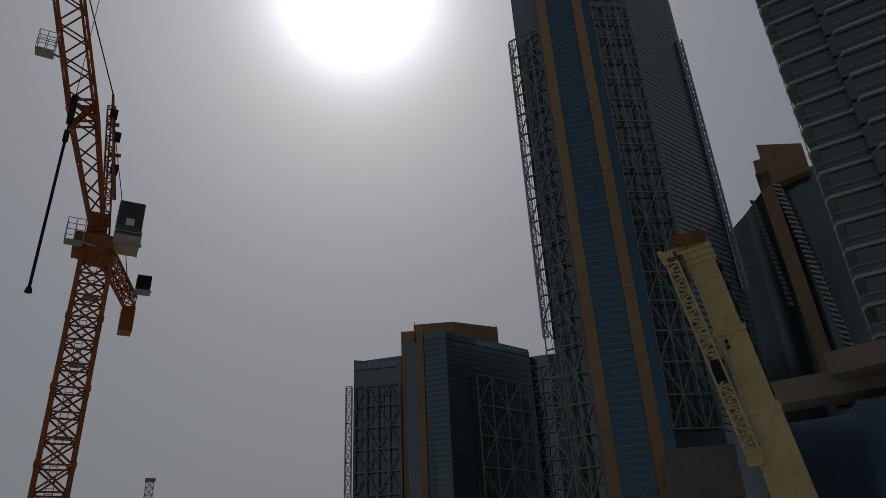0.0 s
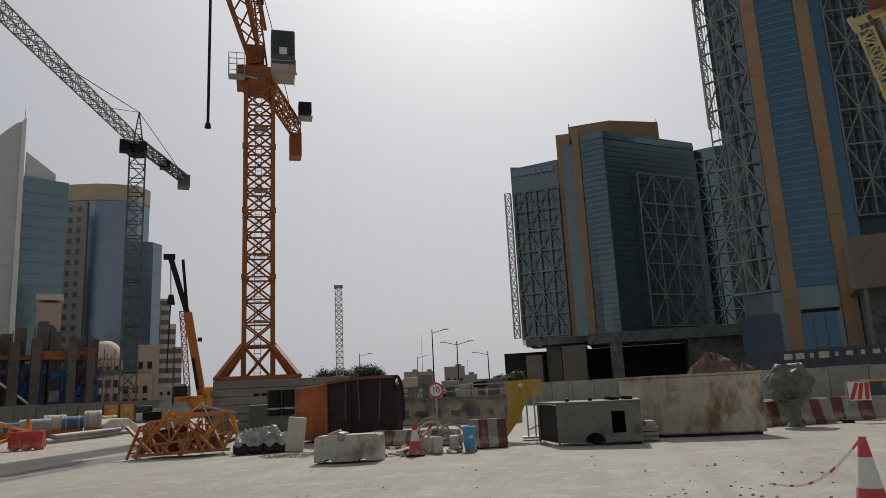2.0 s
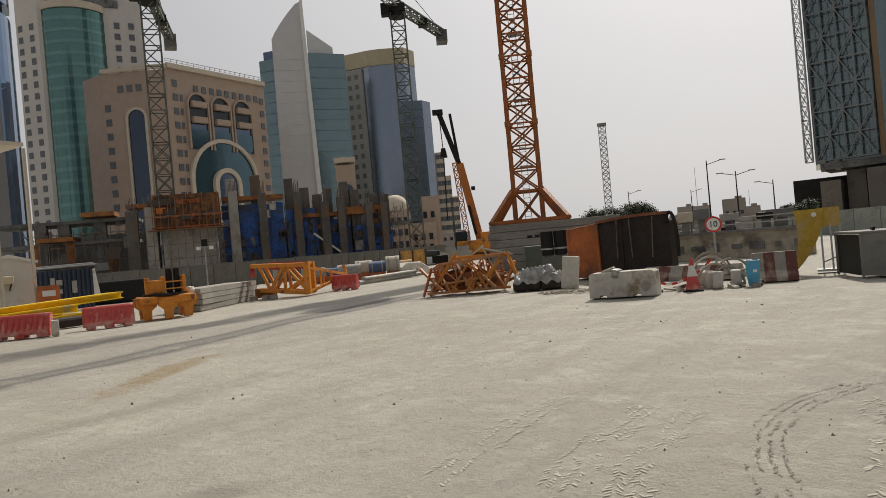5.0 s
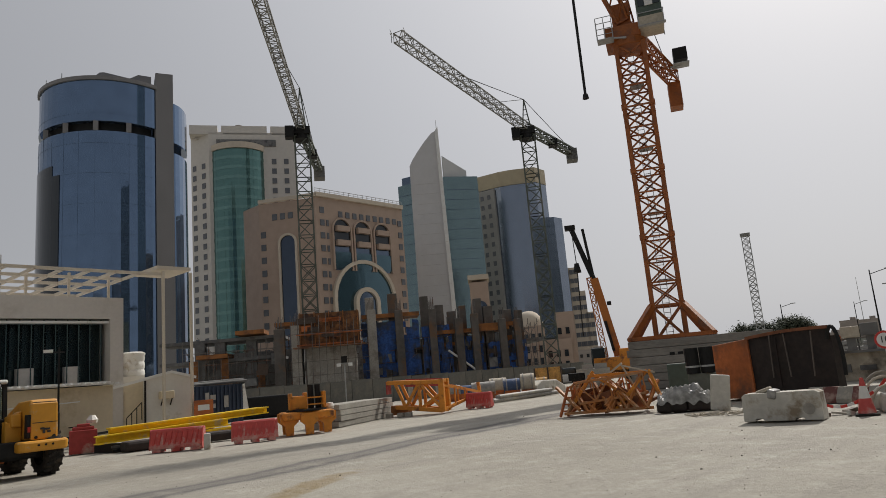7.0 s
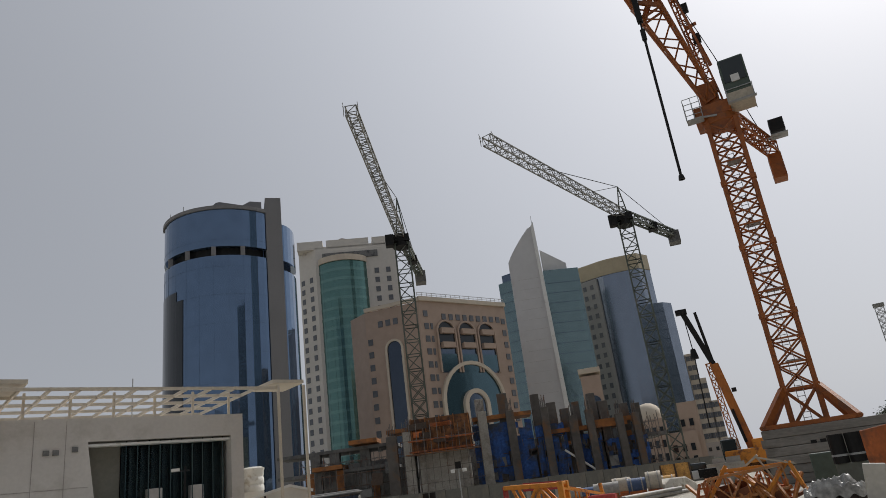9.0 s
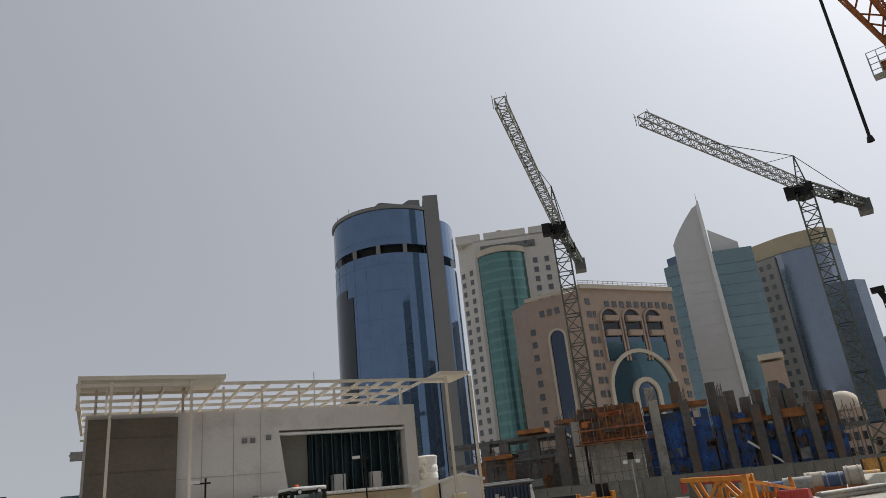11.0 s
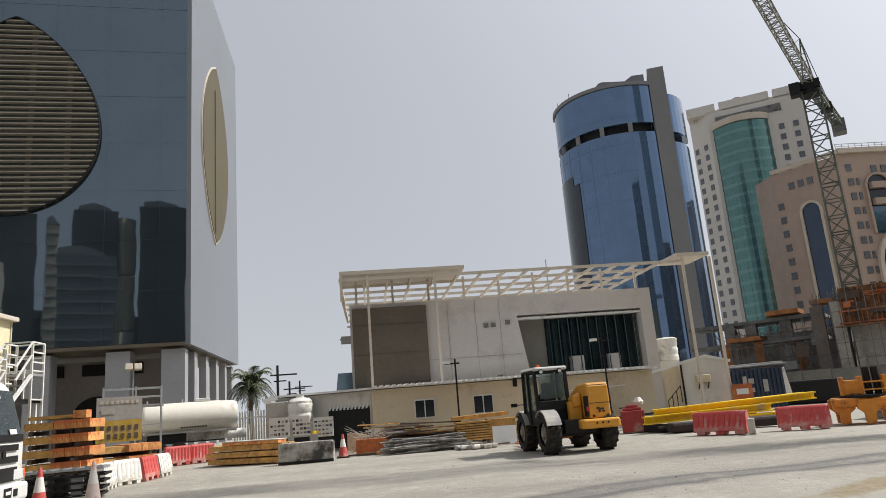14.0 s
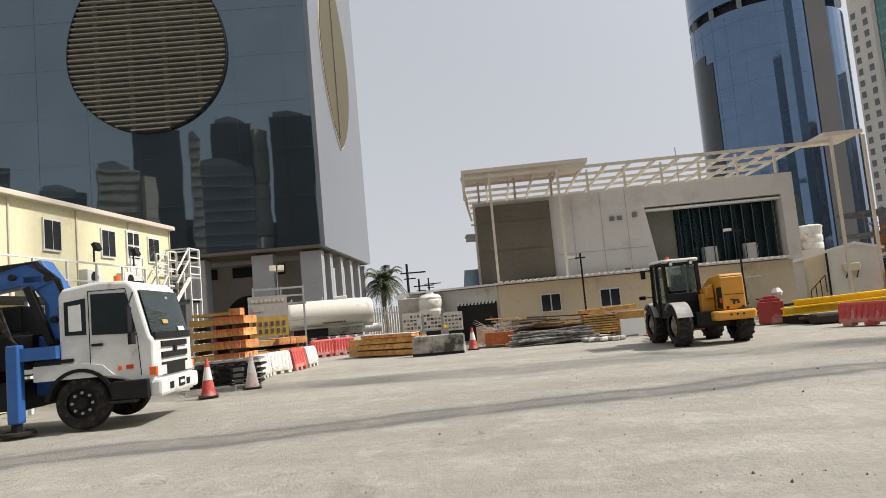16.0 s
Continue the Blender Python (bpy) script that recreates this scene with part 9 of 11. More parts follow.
def telehandler():
    """Seen from behind: x to its right, y ahead."""
    t = thing("telehandler", at(79.7, 23.3), 79.7 + 20, "yellow-orange telehandler with a dark cab", "telehandler")
    for x, y, sd in ((-0.9, -1.05, -1), (0.9, -1.05, 1), (-0.9, 1.15, -1), (0.9, 1.15, 1)):
        w = wheel(t, 0, 0, 0, 0.6, 0.42, 1, 16, dusty_rim)
        w.matrix_local = pose(x, y, 0.6, 0, 0, -90 if sd > 0 else 90)
    Shape().box((0, 0.05, 0.75), (1.0, 2.9, 0.4)).part("chassis", black_steel, t, bevel=0.03)
    for x, y in ((-0.92, -1.05), (-0.92, 1.15)):
        Shape().arc_strip((x, y, 0.62), 0.64, 45, 160, 0.46, 0.04, "x").part("mudguard", dusty_steel, t, "pale grey mudguard")
    x0, x1, y0, y1, z0, z1 = -1.0, 0.02, -0.55, 0.85, 0.85, 2.52
    cab = Shape().box(((x0 + x1) / 2, (y0 + y1) / 2, z0 + 0.2), (x1 - x0, y1 - y0, 0.5)).part("cab", black_steel, t, "dark glazed operator cab", bevel=0.04)
    Shape().slab([(x0, z0 + 0.4), (x1, z0 + 0.4), (x1, z0 + 0.72), (x0, z0 + 0.72)], y0 - 0.02, y0 + 0.06).part("rear_panel", black_steel, cab, bevel=0.02)
    for x in (x0, x1):
        for y, lean in ((y0, 0.1), (y1, -0.12), (0.25, 0.0)):
            Shape().beam((x, y, z0), (x, y + lean, z1), 0.1).part("cab_post", black_steel, cab)
        Shape().beam((x, y0 + 0.1, z1), (x, y1 - 0.12, z1), 0.09).part("cab_rail", black_steel, cab)
    for y, lean in ((y0 + 0.08, 0.05), (y1 - 0.1, -0.05)):
        Shape().beam((x0, y, z1 - 0.02), (x1, y, z1 - 0.02), 0.1).part("cab_rail", black_steel, cab)
    Shape().slab([(x0 + 0.1, z0 + 0.78), (x1 - 0.1, z0 + 0.78), (x1 - 0.1, z1 - 0.1), (x0 + 0.1, z1 - 0.1)], y0 + 0.03, y0 + 0.045).part("rear_glass", clear_pane, cab, "pale see-through rear glass")
    for y, w_ in (((y0 + 0.25) / 2 + 0.03, 0.62), ((y1 + 0.25) / 2, 0.46)):
        Shape().box((x0 + 0.01, y, z0 + 0.95), (0.015, w_, 1.25)).part("side_glass", clear_pane, cab, "pale see-through side glass")
    Shape().box((x1 - 0.01, (y0 + y1) / 2, z0 + 1.05), (0.015, y1 - y0 - 0.2, 1.0)).part("side_glass", clear_pane, cab)
    Shape().box((-0.5, 0.05, 1.42), (0.5, 0.5, 0.14)).box((-0.5, -0.22, 1.78), (0.46, 0.12, 0.7)).part("driver_seat", dark_tarp, cab, bevel=0.05)
    Shape().tube((-0.5, 0.5, 1.62), (-0.5, 0.56, 1.66), 0.19, n=18).part("steering_wheel", black_steel, cab)
    Shape().box(((x0 + x1) / 2, (y0 + y1) / 2, z1 + 0.05), (x1 - x0 + 0.1, y1 - y0 + 0.06, 0.12)).part("cab_roof", white_paint, cab, "pale cab roof", bevel=0.05)
    for x in (-0.82, -0.2):
        lamp = Shape().tube((x, y0 - 0.09, z1 - 0.04), (x, y0 - 0.01, z1 - 0.04), 0.08, n=14).part("work_lamp", black_steel, cab)
        Shape().tube((x, y0 - 0.1, z1 - 0.04), (x, y0 - 0.085, z1 - 0.04), 0.055, n=12).part("lens", lens_glass, cab)
    Shape().tube((-0.6, 0.3, z1 + 0.1), (-0.6, 0.3, z1 + 0.22), 0.06, n=12).part("beacon", signal_orange, cab)
    Shape().box((-1.3, 0.75, 2.25), (0.14, 0.05, 0.28)).beam((-1.0, 0.8, 2.4), (-1.3, 0.75, 2.35), 0.03).part("mirror", black_steel, cab)
    Shape().box((-1.4, 0.75, 1.5), (0.2, 0.05, 0.12)).beam((-1.0, 0.8, 1.5), (-1.4, 0.75, 1.5), 0.03).part("lower_mirror", black_steel, cab)
    # engine cover on the right: upright rear, flat top, slanting back ahead
    s = Shape()
    prof = [(-1.5, 0.95), (0.75, 0.95), (0.75, 1.4), (-0.15, 1.78), (-0.62, 1.98), (-1.4, 2.02), (-1.47, 1.9)]
    m = len(prof)
    for x in (0.3, 1.0):
        s.v += [(x, y, z) for y, z in prof]
    s.f += [tuple(range(m)), tuple(reversed(range(m, 2 * m)))] + [(k, m + k, m + (k + 1) % m, (k + 1) % m) for k in range(m)]
    s.part("engine_cover", machine_yellow, t, "yellow-orange engine cover", bevel=0.05)
    for z in (1.4, 1.94):
        Shape().box((0.65, -1.495, z), (0.64, 0.012, 0.02)).part("cover_seam", sign_black, t)
    for x, w_, z, h_ in ((0.58, 0.1, 1.24, 0.05), (0.7, 0.14, 1.22, 0.05), (0.62, 0.06, 1.16, 0.1), (0.75, 0.08, 1.15, 0.05)):
        Shape().box((x, -1.51, z), (w_, 0.02, h_)).part("badge_bar", sign_black, t)
    lamp = Shape().box((0.27, -1.36, 1.32), (0.1, 0.2, 0.62)).part("tail_lamp", black_steel, t, "black tail lamp cluster", bevel=0.02)
    Shape().box((0.26, -1.47, 1.24), (0.07, 0.02, 0.14)).part("lens", lamp_red, lamp)
    Shape().box((1.03, -1.3, 1.32), (0.08, 0.24, 0.6)).part("tail_lamp", black_steel, t, bevel=0.02)
    for x in (0.42, 0.88):
        Shape().tube((x, -1.53, 1.02), (x, -1.49, 1.02), 0.04, n=10).part("cap", black_steel, t)
    Shape().prism([(0.0, -1.74), (1.14, -1.74), (1.2, -1.62), (1.2, -1.3), (-0.06, -1.3), (-0.06, -1.62)], 0.66, 0.94).part("counterweight", machine_yellow, t, "yellow-orange rear bumper", bevel=0.06)
    for x in (0.4, 0.58, 0.76):
        Shape().tube((x, -1.76, 0.82), (x, -1.72, 0.82), 0.03, n=8).part("rear_bolt", black_steel, t)
    Shape().slab([(-0.12, 0.8), (0.28, 0.7), (0.28, 1.75), (0.16, 1.7), (0.05, 1.42), (-0.12, 1.5)], -0.95, -0.7).part("pivot_plate", machine_yellow, t, "yellow-orange boom pivot plate", bevel=0.03)
    Shape().tube((0.24, 0.1, 1.7), (0.24, 0.1, 2.1), 0.06, n=12).part("exhaust", black_steel, t)
    Shape().beam((0.13, -1.0, 1.5), (0.13, 2.7, 1.0), 0.26, 0.36).part("boom", machine_yellow, t, "yellow-orange telescopic boom", bevel=0.04)
    Shape().beam((0.13, 2.2, 0.95), (0.0, 3.0, 0.4), 0.12).part("tilt_ram", black_steel, t)
    s = Shape().box((0.05, 3.05, 0.4), (1.3, 0.12, 0.7))
    for x in (-0.45, 0.5):
        s.box((x, 3.6, 0.1), (0.12, 1.1, 0.06))
    s.part("fork_carriage", rust_orange, t, "rusty fork carriage")
    Shape().box((-0.35, -1.0, 0.6), (0.35, 0.3, 0.35)).part("axle_case", rust_orange, t, bevel=0.04)
    for y in (-1.05, 1.15):
        Shape().box((0, y, 0.6), (1.5, 0.25, 0.25)).part("axle", black_steel, t)


dusty_rim = material("dusty_rim_paint", (0.24, 0.2, 0.15), 0.8, vary=0.2, dirt=DUST, dirt_amount=0.3)


def see_through(name, tint, clear):
    """Thin pane: mostly clear, with a glossy film."""
    m = bpy.data.materials.new(name)
    m.use_nodes = True
    n, l = m.node_tree.nodes, m.node_tree.links
    mix, through_it = n.new("ShaderNodeMixShader"), n.new("ShaderNodeBsdfTransparent")
    b = n["Principled BSDF"]
    b.inputs["Base Color"].default_value, b.inputs["Roughness"].default_value, b.inputs["Metallic"].default_value = (*tint, 1), 0.05, 0.6
    through_it.inputs["Color"].default_value = (0.75, 0.83, 0.8, 1)
    mix.inputs[0].default_value = clear
    l.new(b.outputs[0], mix.inputs[1])
    l.new(through_it.outputs[0], mix.inputs[2])
    l.new(mix.outputs[0], n["Material Output"].inputs["Surface"])
    return m


clear_pane = see_through("clear_cab_glass", (0.3, 0.35, 0.34), 0.55)
screen_pane = glass_wall("green_windscreen", (0.11, 0.14, 0.14), 0.05, 0.45, 0.0)

lorry()
telehandler()


# ---------------- cabins and offices ----------------
def sliding_window(parent, x, y, z, w, h):
    win = Shape().box((x, y, z), (w, 0.08, h)).part("window", white_paint, parent, "white framed sliding window")
    for k in (-1, 1):
        Shape().box((x + k * w * 0.24, y - 0.03, z), (w * 0.42, 0.06, h * 0.86)).part("pane", window_glass, win)


def cabins():
    # long cream site cabin with ribbed roof sheets
    t, w = between("site_cabin", at(94.9, 33.6), at(72.5, 36.8), "long cream site cabin with a ribbed sheet roof", "cabin")
    Shape().box((w / 2, 1.8, 1.33), (w, 3.6, 2.66)).part("wall", cabin_cream, t, "cream panel wall")
    me = Shape().box((0, 0, 0), (0.16, 4.3, 0.09)).data("roof_rib", white_paint)
    Shape().box((w / 2, 1.75, 2.74), (w + 0.3, 4.2, 0.08)).part("roof", white_paint, t, "white sheet roof")
    for i in range(int(w / 0.3)):
        piece("roof_rib", me, t, 0.15 + 0.3 * i, 1.7, 2.8)
    inv = t.matrix_world.inverted()
    for az, hh in ((90.8, 0), (86.0, 0)):
        p = inv @ at(az, 34.2)
        sliding_window(t, p.x, -0.03, 1.62, 0.98, 0.9)
    Shape().box((w * 0.8, -0.04, 1.05), (0.9, 0.06, 2.0)).part("door", grey_board, t, "grey door")
    s = Shape().beam((w * 0.62, -0.5, 1.9), (w * 0.88, -0.5, 2.0), 0.05).beam((w * 0.75, -0.5, 0), (w * 0.75, -0.5, 1.95), 0.05)
    s.part("awning_rail", white_paint, t)
    for k in range(5):
        Shape().box((w * 0.88 + 0.1, -0.3 - 0.2 * k, 0.2 * (5 - k) - 0.1), (0.9, 0.22, 0.05)).part("stair_tread", black_steel, t)
    Shape().box((w * 0.72, 1, 2.8), (0.0 + 0.5, 0.4, 0.1)).part("roof_cap", black_steel, t)
    # lower part towards the palm, grey with a striped valance
    t, w = between("grey_cabin", at(102.5, 37.5), at(95.0, 35.2), "grey cabin with a striped valance over a dark opening", "cabin")
    Shape().box((w / 2, 1.6, 1.35), (w, 3.2, 2.7)).part("wall", cabin_white, t)
    Shape().box((w / 2, 1.5, 2.78), (w + 0.3, 3.8, 0.1)).part("roof", white_paint, t, "white sheet roof")
    Shape().box((w - 1.2, -0.03, 1.0), (2.2, 0.06, 1.9)).part("opening", black_steel, t)
    for i in range(11):
        Shape().slab([(w - 2.3 + 0.2 * i, 1.86), (w - 2.2 + 0.2 * i, 1.86), (w - 2.1 + 0.2 * i, 2.08), (w - 2.2 + 0.2 * i, 2.08)], -0.09, -0.06).part("valance_stripe", sign_white, t)
    # white gabled cabin with wall unit
    t, w = between("gabled_cabin", at(72.3, 41.5), at(66.9, 42.5), "white gabled cabin with a wall-mounted cooler", "cabin")
    s = Shape().slab([(w * 0.36, 0), (w, 0), (w, 2.9), (w * 0.7, 3.25), (w * 0.36, 2.95)], 0, 5).part("wall", cabin_white, t, "white panel wall")
    Shape().slab([(-1.0, 0), (w * 0.36, 0), (w * 0.36, 2.9), (-1.0, 2.35)], 0.4, 5).part("side_wall", cabin_cream, t)
    s = Shape().beam((w * 0.34, -0.05, 2.98), (w * 0.7, -0.05, 3.3), 0.14).beam((w * 0.7, -0.05, 3.3), (w * 1.03, -0.05, 2.92), 0.14).beam((-1.1, 0.3, 2.4), (w * 0.36, -0.02, 2.98), 0.14)
    s.part("verge", white_paint, t)
    Shape().beam((w * 0.36, -0.04, 0), (w * 0.36, -0.04, 2.9), 0.09).part("downpipe", black_steel, t)
    Shape().box((w * 0.62, -0.25, 2.05), (0.75, 0.45, 0.42)).part("cooler", cabin_cream, t, "beige wall cooler unit", bevel=0.04)
    for x in (w * 0.56, w * 0.68):
        Shape().beam((x, -0.05, 1.5), (x, -0.45, 1.85), 0.05).part("bracket", black_steel, t)
    s = Shape()
    for k in range(4):
        s.beam((w * 0.1 + 0.25 * k, -0.6, 0.1 + 0.25 * k), (w * 0.1 + 0.25 * k, -0.6, 1.0 + 0.25 * k), 0.04)
    s.beam((w * 0.1, -0.6, 1.0), (w * 0.1 + 0.75, -0.6, 1.75), 0.04)
    s.part("stair_rail", black_steel, t)
    Shape().box((-0.6, 0.2, 0.95), (1.3, 0.1, 1.7)).part("dark_board", grey_board, t)
    t = spot("roof_water_tank", 71.15, 43.5, "round white ribbed water tank behind the cabin", "water tank")
    Shape().box((0, 0, 1.62), (1.2, 1.2, 3.24)).part("stand", cabin_white, t)
    Shape().lathe([(0.0, 0), (0.58, 0), (0.62, 0.06), (0.62, 0.3), (0.59, 0.34), (0.59, 0.4), (0.62, 0.44), (0.62, 0.74), (0.59, 0.78), (0.59, 0.84), (0.62, 0.88), (0.62, 1.15), (0.66, 1.2), (0.66, 1.28), (0.5, 1.36), (0.0, 1.4)], (0, 0, 3.24), 20).part("tank", white_plastic, t, smooth=True)
    # two-storey cream offices beyond the lorry
    a, b = Vector((-25.6, -15.3, 0)), Vector((-9.0, -14.2, 0))
    t, w = between("office_block", b, a, "two-storey pale yellow portable offices", "offices")
    t.matrix_world = pose(a.x, a.y, 0, 0, 0, math.degrees(math.atan2((b - a).y, (b - a).x)) + 180)
    # front faces +y of the place: build with the front at local y = 0, depth towards +y
    Shape().box((-w / 2, 1.5, 4.45), (w, 3.0, 2.9)).part("upper_wall", cabin_yellow, t, "pale yellow upper wall")
    Shape().box((-w / 2, 1.7, 1.5), (w, 2.6, 3.0)).part("lower_wall", cabin_yellow, t)
    Shape().box((-w / 2, 1.45, 5.98), (w + 0.2, 3.4, 0.16)).part("roof_edge", pergola_cream, t, "beige roof edge", bevel=0.02)
    for x in (0.0, 3.0, 6.0, 9.0, 12.0):
        Shape().box((-x, -0.02, 4.45), (0.05, 0.06, 2.9)).part("panel_seam", pergola_cream, t)
    for x in (1.3, 4.3, 7.2, 10.1):
        sliding_window(t, -x, -0.02, 5.0, 0.8, 1.0)
    Shape().box((-2.75, -0.03, 4.6), (0.85, 0.06, 2.0)).part("door", white_paint, t, "white glazed door")
    for dx in (-0.2, 0.2):
        for dz in (-0.25, 0.25):
            Shape().box((-2.75 + dx, -0.07, 5.05 + dz), (0.3, 0.03, 0.42)).part("door_pane", window_glass, t)
    for x in (3.5, 5.6, 8.4):
        Shape().box((-x, -0.18, 3.75), (0.75, 0.3, 0.55)).part("cooler", white_paint, t, bevel=0.03)
        Shape().tube((-x, -0.34, 3.75), (-x, -0.33, 3.75), 0.2, n=14).part("fan_grille", black_steel, t)
    # walkway and stair
    Shape().box((-w / 2, -0.6, 2.95), (w, 1.2, 0.12)).part("walkway", black_steel, t, "dark walkway deck")
    s = Shape()
    for i in range(11):
        s.box((-1.4 * i - 1.2, -1.15, 3.5), (0.06, 0.06, 1.1))
    for z in (3.5, 4.05):
        s.box((-w / 2 - 1, -1.15, z), (w - 2, 0.05, 0.05))
    s.part("walkway_rail", white_paint, t, "white tubular rail")
    for i in range(6):
        Shape().box((-2.4 * i - 0.2, -1.1, 1.45), (0.1, 0.1, 2.9)).part("walkway_post", white_paint, t)
    for y in (-1.25, -0.3):
        for x in (-0.9, -0.05):
            Shape().beam((x, y, 0), (x, y, 5.0), 0.07).part("landing_post", white_paint, t, "white steel post")
        for z in (3.0, 4.0, 4.3, 4.65, 5.0):
            Shape().beam((-0.9, y, z), (-0.05, y, z), 0.05).part("landing_rail", white_paint, t, "white tubular rail")
        for z in (5.0, 4.55):
            Shape().beam((-0.9, y, z), (-1.95, y, z - 0.95), 0.05).part("stair_rail", white_paint, t, "white sloping stair rail")
        Shape().beam((-0.9, y, 3.85), (-2.1, y, 2.9), 0.1).part("stair_string", white_paint, t, "white stair string")
        for x in (-3.4, -2.6):
            Shape().beam((x, y, 3.0), (x, y, 4.6), 0.05).part("gate_post", white_paint, t)
        for z in (3.9, 4.25, 4.6):
            Shape().beam((-3.4, y, z), (-2.6, y, z), 0.04).part("gate_rail", white_paint, t)
        Shape().beam((-3.4, y, 3.05), (-2.6, y, 3.9), 0.05).part("gate_brace", white_paint, t)
    for z in (4.0, 4.5, 5.0):
        for x in (-0.9, -0.05):
            Shape().beam((x, -1.25, z), (x, -0.3, z), 0.05).part("landing_rail", white_paint, t)
    Shape().box((-0.48, -0.78, 3.86), (0.95, 1.0, 0.08)).part("landing_deck", truss_grey, t)
    for k in range(4):
        Shape().box((-1.1 - 0.28 * k, -0.78, 3.7 - 0.23 * k), (0.24, 0.9, 0.04)).part("stair_tread", truss_grey, t)
    for x in (-4.7, -6.9):
        lamp = Shape().box((x, -1.25, 4.55), (0.28, 0.12, 0.24), rx=-25).part("floodlight", black_steel, t, "black floodlight")
        Shape().beam((x, -1.15, 4.1), (x, -1.15, 4.5), 0.04).part("lamp_arm", black_steel, lamp)


cabins()


# ---------------- yard between the cabins and the open ground ----------------
tube_steel = material("dull_galvanised_tube", (0.24, 0.235, 0.22), 0.5, 0.4, vary=0.35, big=1.5, dirt=(0.1, 0.07, 0.05), dirt_amount=0.45, dirt_scale=2, island=0.35)
brown_sheet = material("brown_weathered_ply", (0.2, 0.125, 0.07), 0.8, vary=0.25, big=1.2, dirt=(0.09, 0.06, 0.04), dirt_amount=0.4)


def yard():
    r = random.Random(5)
    plastic_barrier(at(114.2, 25.2), at(112.5, 26.0), 0.78, white_plastic, "white plastic road barrier", 6)
    plastic_barrier(at(112.4, 26.1), at(111.4, 27.4), 0.78, red_plastic, "faded red plastic road barrier", 5)
    plastic_barrier(at(111.3, 27.5), at(110.5, 28.6), 0.78, white_plastic, "white plastic road barrier", 5)
    plastic_barrier(at(115.0, 23.4), at(114.3, 24.9), 0.78, white_plastic, "white plastic road barrier", 5)
    plastic_barrier(at(110.6, 34.4), at(108.9, 34.8), 0.84, red_plastic, "faded red plastic road barrier", 7)
    plastic_barrier(at(108.9, 35.0), at(107.2, 35.4), 0.84, red_plastic, "faded red plastic road barrier", 7)
    traffic_cone(118.6, 19.2, 1.0)
    traffic_cone(115.3, 20.4, 0.98, white_plastic, material("sun_bleached_cone", (0.62, 0.5, 0.45), 0.7, vary=0.1, dirt=(0.5, 0.2, 0.15), dirt_amount=0.3, dirt_scale=4), "sun-bleached pale traffic cone")
    traffic_cone(97.4, 28.6, 0.9)
    # dark steel frames in a rack
    t, w = between("frame_rack", at(119.9, 21.6), at(114.9, 21.2), "dark stacked steel frames", "steel frames")
    for k in range(5):
        s = Shape()
        z = 0.1 + 0.17 * k
        dx = r.uniform(-0.12, 0.12)
        s.box((w / 2 + dx, 0.0, z), (w, 0.07, 0.06)).box((w / 2 + dx, 1.0, z), (w, 0.07, 0.06))
        for i in range(7):
            s.box((w * i / 6 + dx, 0.5, z), (0.07, 1.05, 0.06))
        s.part("frame", truss_grey if k == 4 else black_steel, t, "flat welded steel frame")
    for i in range(5):
        Shape().box((w * (i + 0.5) / 5, 0.25, 0.36), (0.28, 0.5, 0.46), rz=r.uniform(-8, 8)).part("clamp", grey_board if i % 2 else black_steel, t, bevel=0.04)
    for i in range(6):
        o = spot("scrap_plank", 119.6 - 0.75 * i, 20.4 + 0.3 * (i % 3), "pale scrap timber lying on the ground", "scrap timber", "scrap timbers", turn=r.uniform(-20, 20))
        Shape().box((0, 0, 0.06), (r.uniform(0.5, 1.0), 0.1, 0.1)).part("plank", grey_plank, o)
    # tall timber packs with red-marked ends
    t, w = between("timber_packs", at(119.7, 25.6), at(115.6, 24.8), "tall stack of timber packs with red-marked ends", "timber")
    for k in range(4):
        z = 0.62 + 0.42 * k
        x = w * 0.42 + 0.05 * (k % 2)
        timber_pack(t, x, 0.55, z, w * 0.56, 1.2, 0.28, 1, 6, timber_end, r)
        Shape().box((w * 0.2, 0.6, z + 0.12), (w * 0.44, 1.1, 0.22)).part("side_pack", timber, t)
        for xx in (0.1, 0.45, 0.8):
            Shape().box((w * xx, 0.55, z - 0.08), (0.12, 1.1, 0.14)).part("bearer", dark_ply, t)
    Shape().box((w * 0.5, 0.7, 0.28), (w * 0.95, 1.2, 0.56)).part("base_pack", dark_ply, t)
    Shape().box((w * 0.4, 0.6, 2.26), (w * 0.7, 1.2, 0.1)).part("top_board", timber, t)
    Shape().box((w * 0.85, 0.1, 2.3), (0.4, 0.4, 0.24)).part("end_board", timber_end, t)
    t, w = between("timber_packs", at(115.6, 28.6), at(111.2, 29.4), "low timber packs with red-marked ends", "timber")
    for k in range(2):
        timber_pack(t, w * 0.5, 0.3, 0.5 + 0.42 * k, w * 0.5, 1.6, 0.28, 1, 5, timber_end, r)
        Shape().box((w * 0.25, 0.5, 0.62 + 0.42 * k), (w * 0.5, 1.4, 0.22)).part("side_pack", timber, t)
        Shape().box((w * 0.5, 0.5, 0.42 + 0.42 * k), (w, 0.2, 0.12)).part("bearer", dark_ply, t)
    Shape().box((w / 2, 0.6, 0.2), (w, 1.2, 0.38)).part("base_pack", dark_ply, t)
    # notice boards
    t, w = between("notice_board", at(115.25, 32), at(112.2, 32), "tall notice board, white above and yellow below", "sign")
    Shape().box((w / 2, 0, 2.6), (w, 0.06, 0.92)).part("white_board", grey_board, t, "white board with unreadable lines")
    Shape().box((w / 2, 0, 1.7), (w, 0.06, 0.86)).part("yellow_board", panel_yellow, t, "yellow board with unreadable blocks")
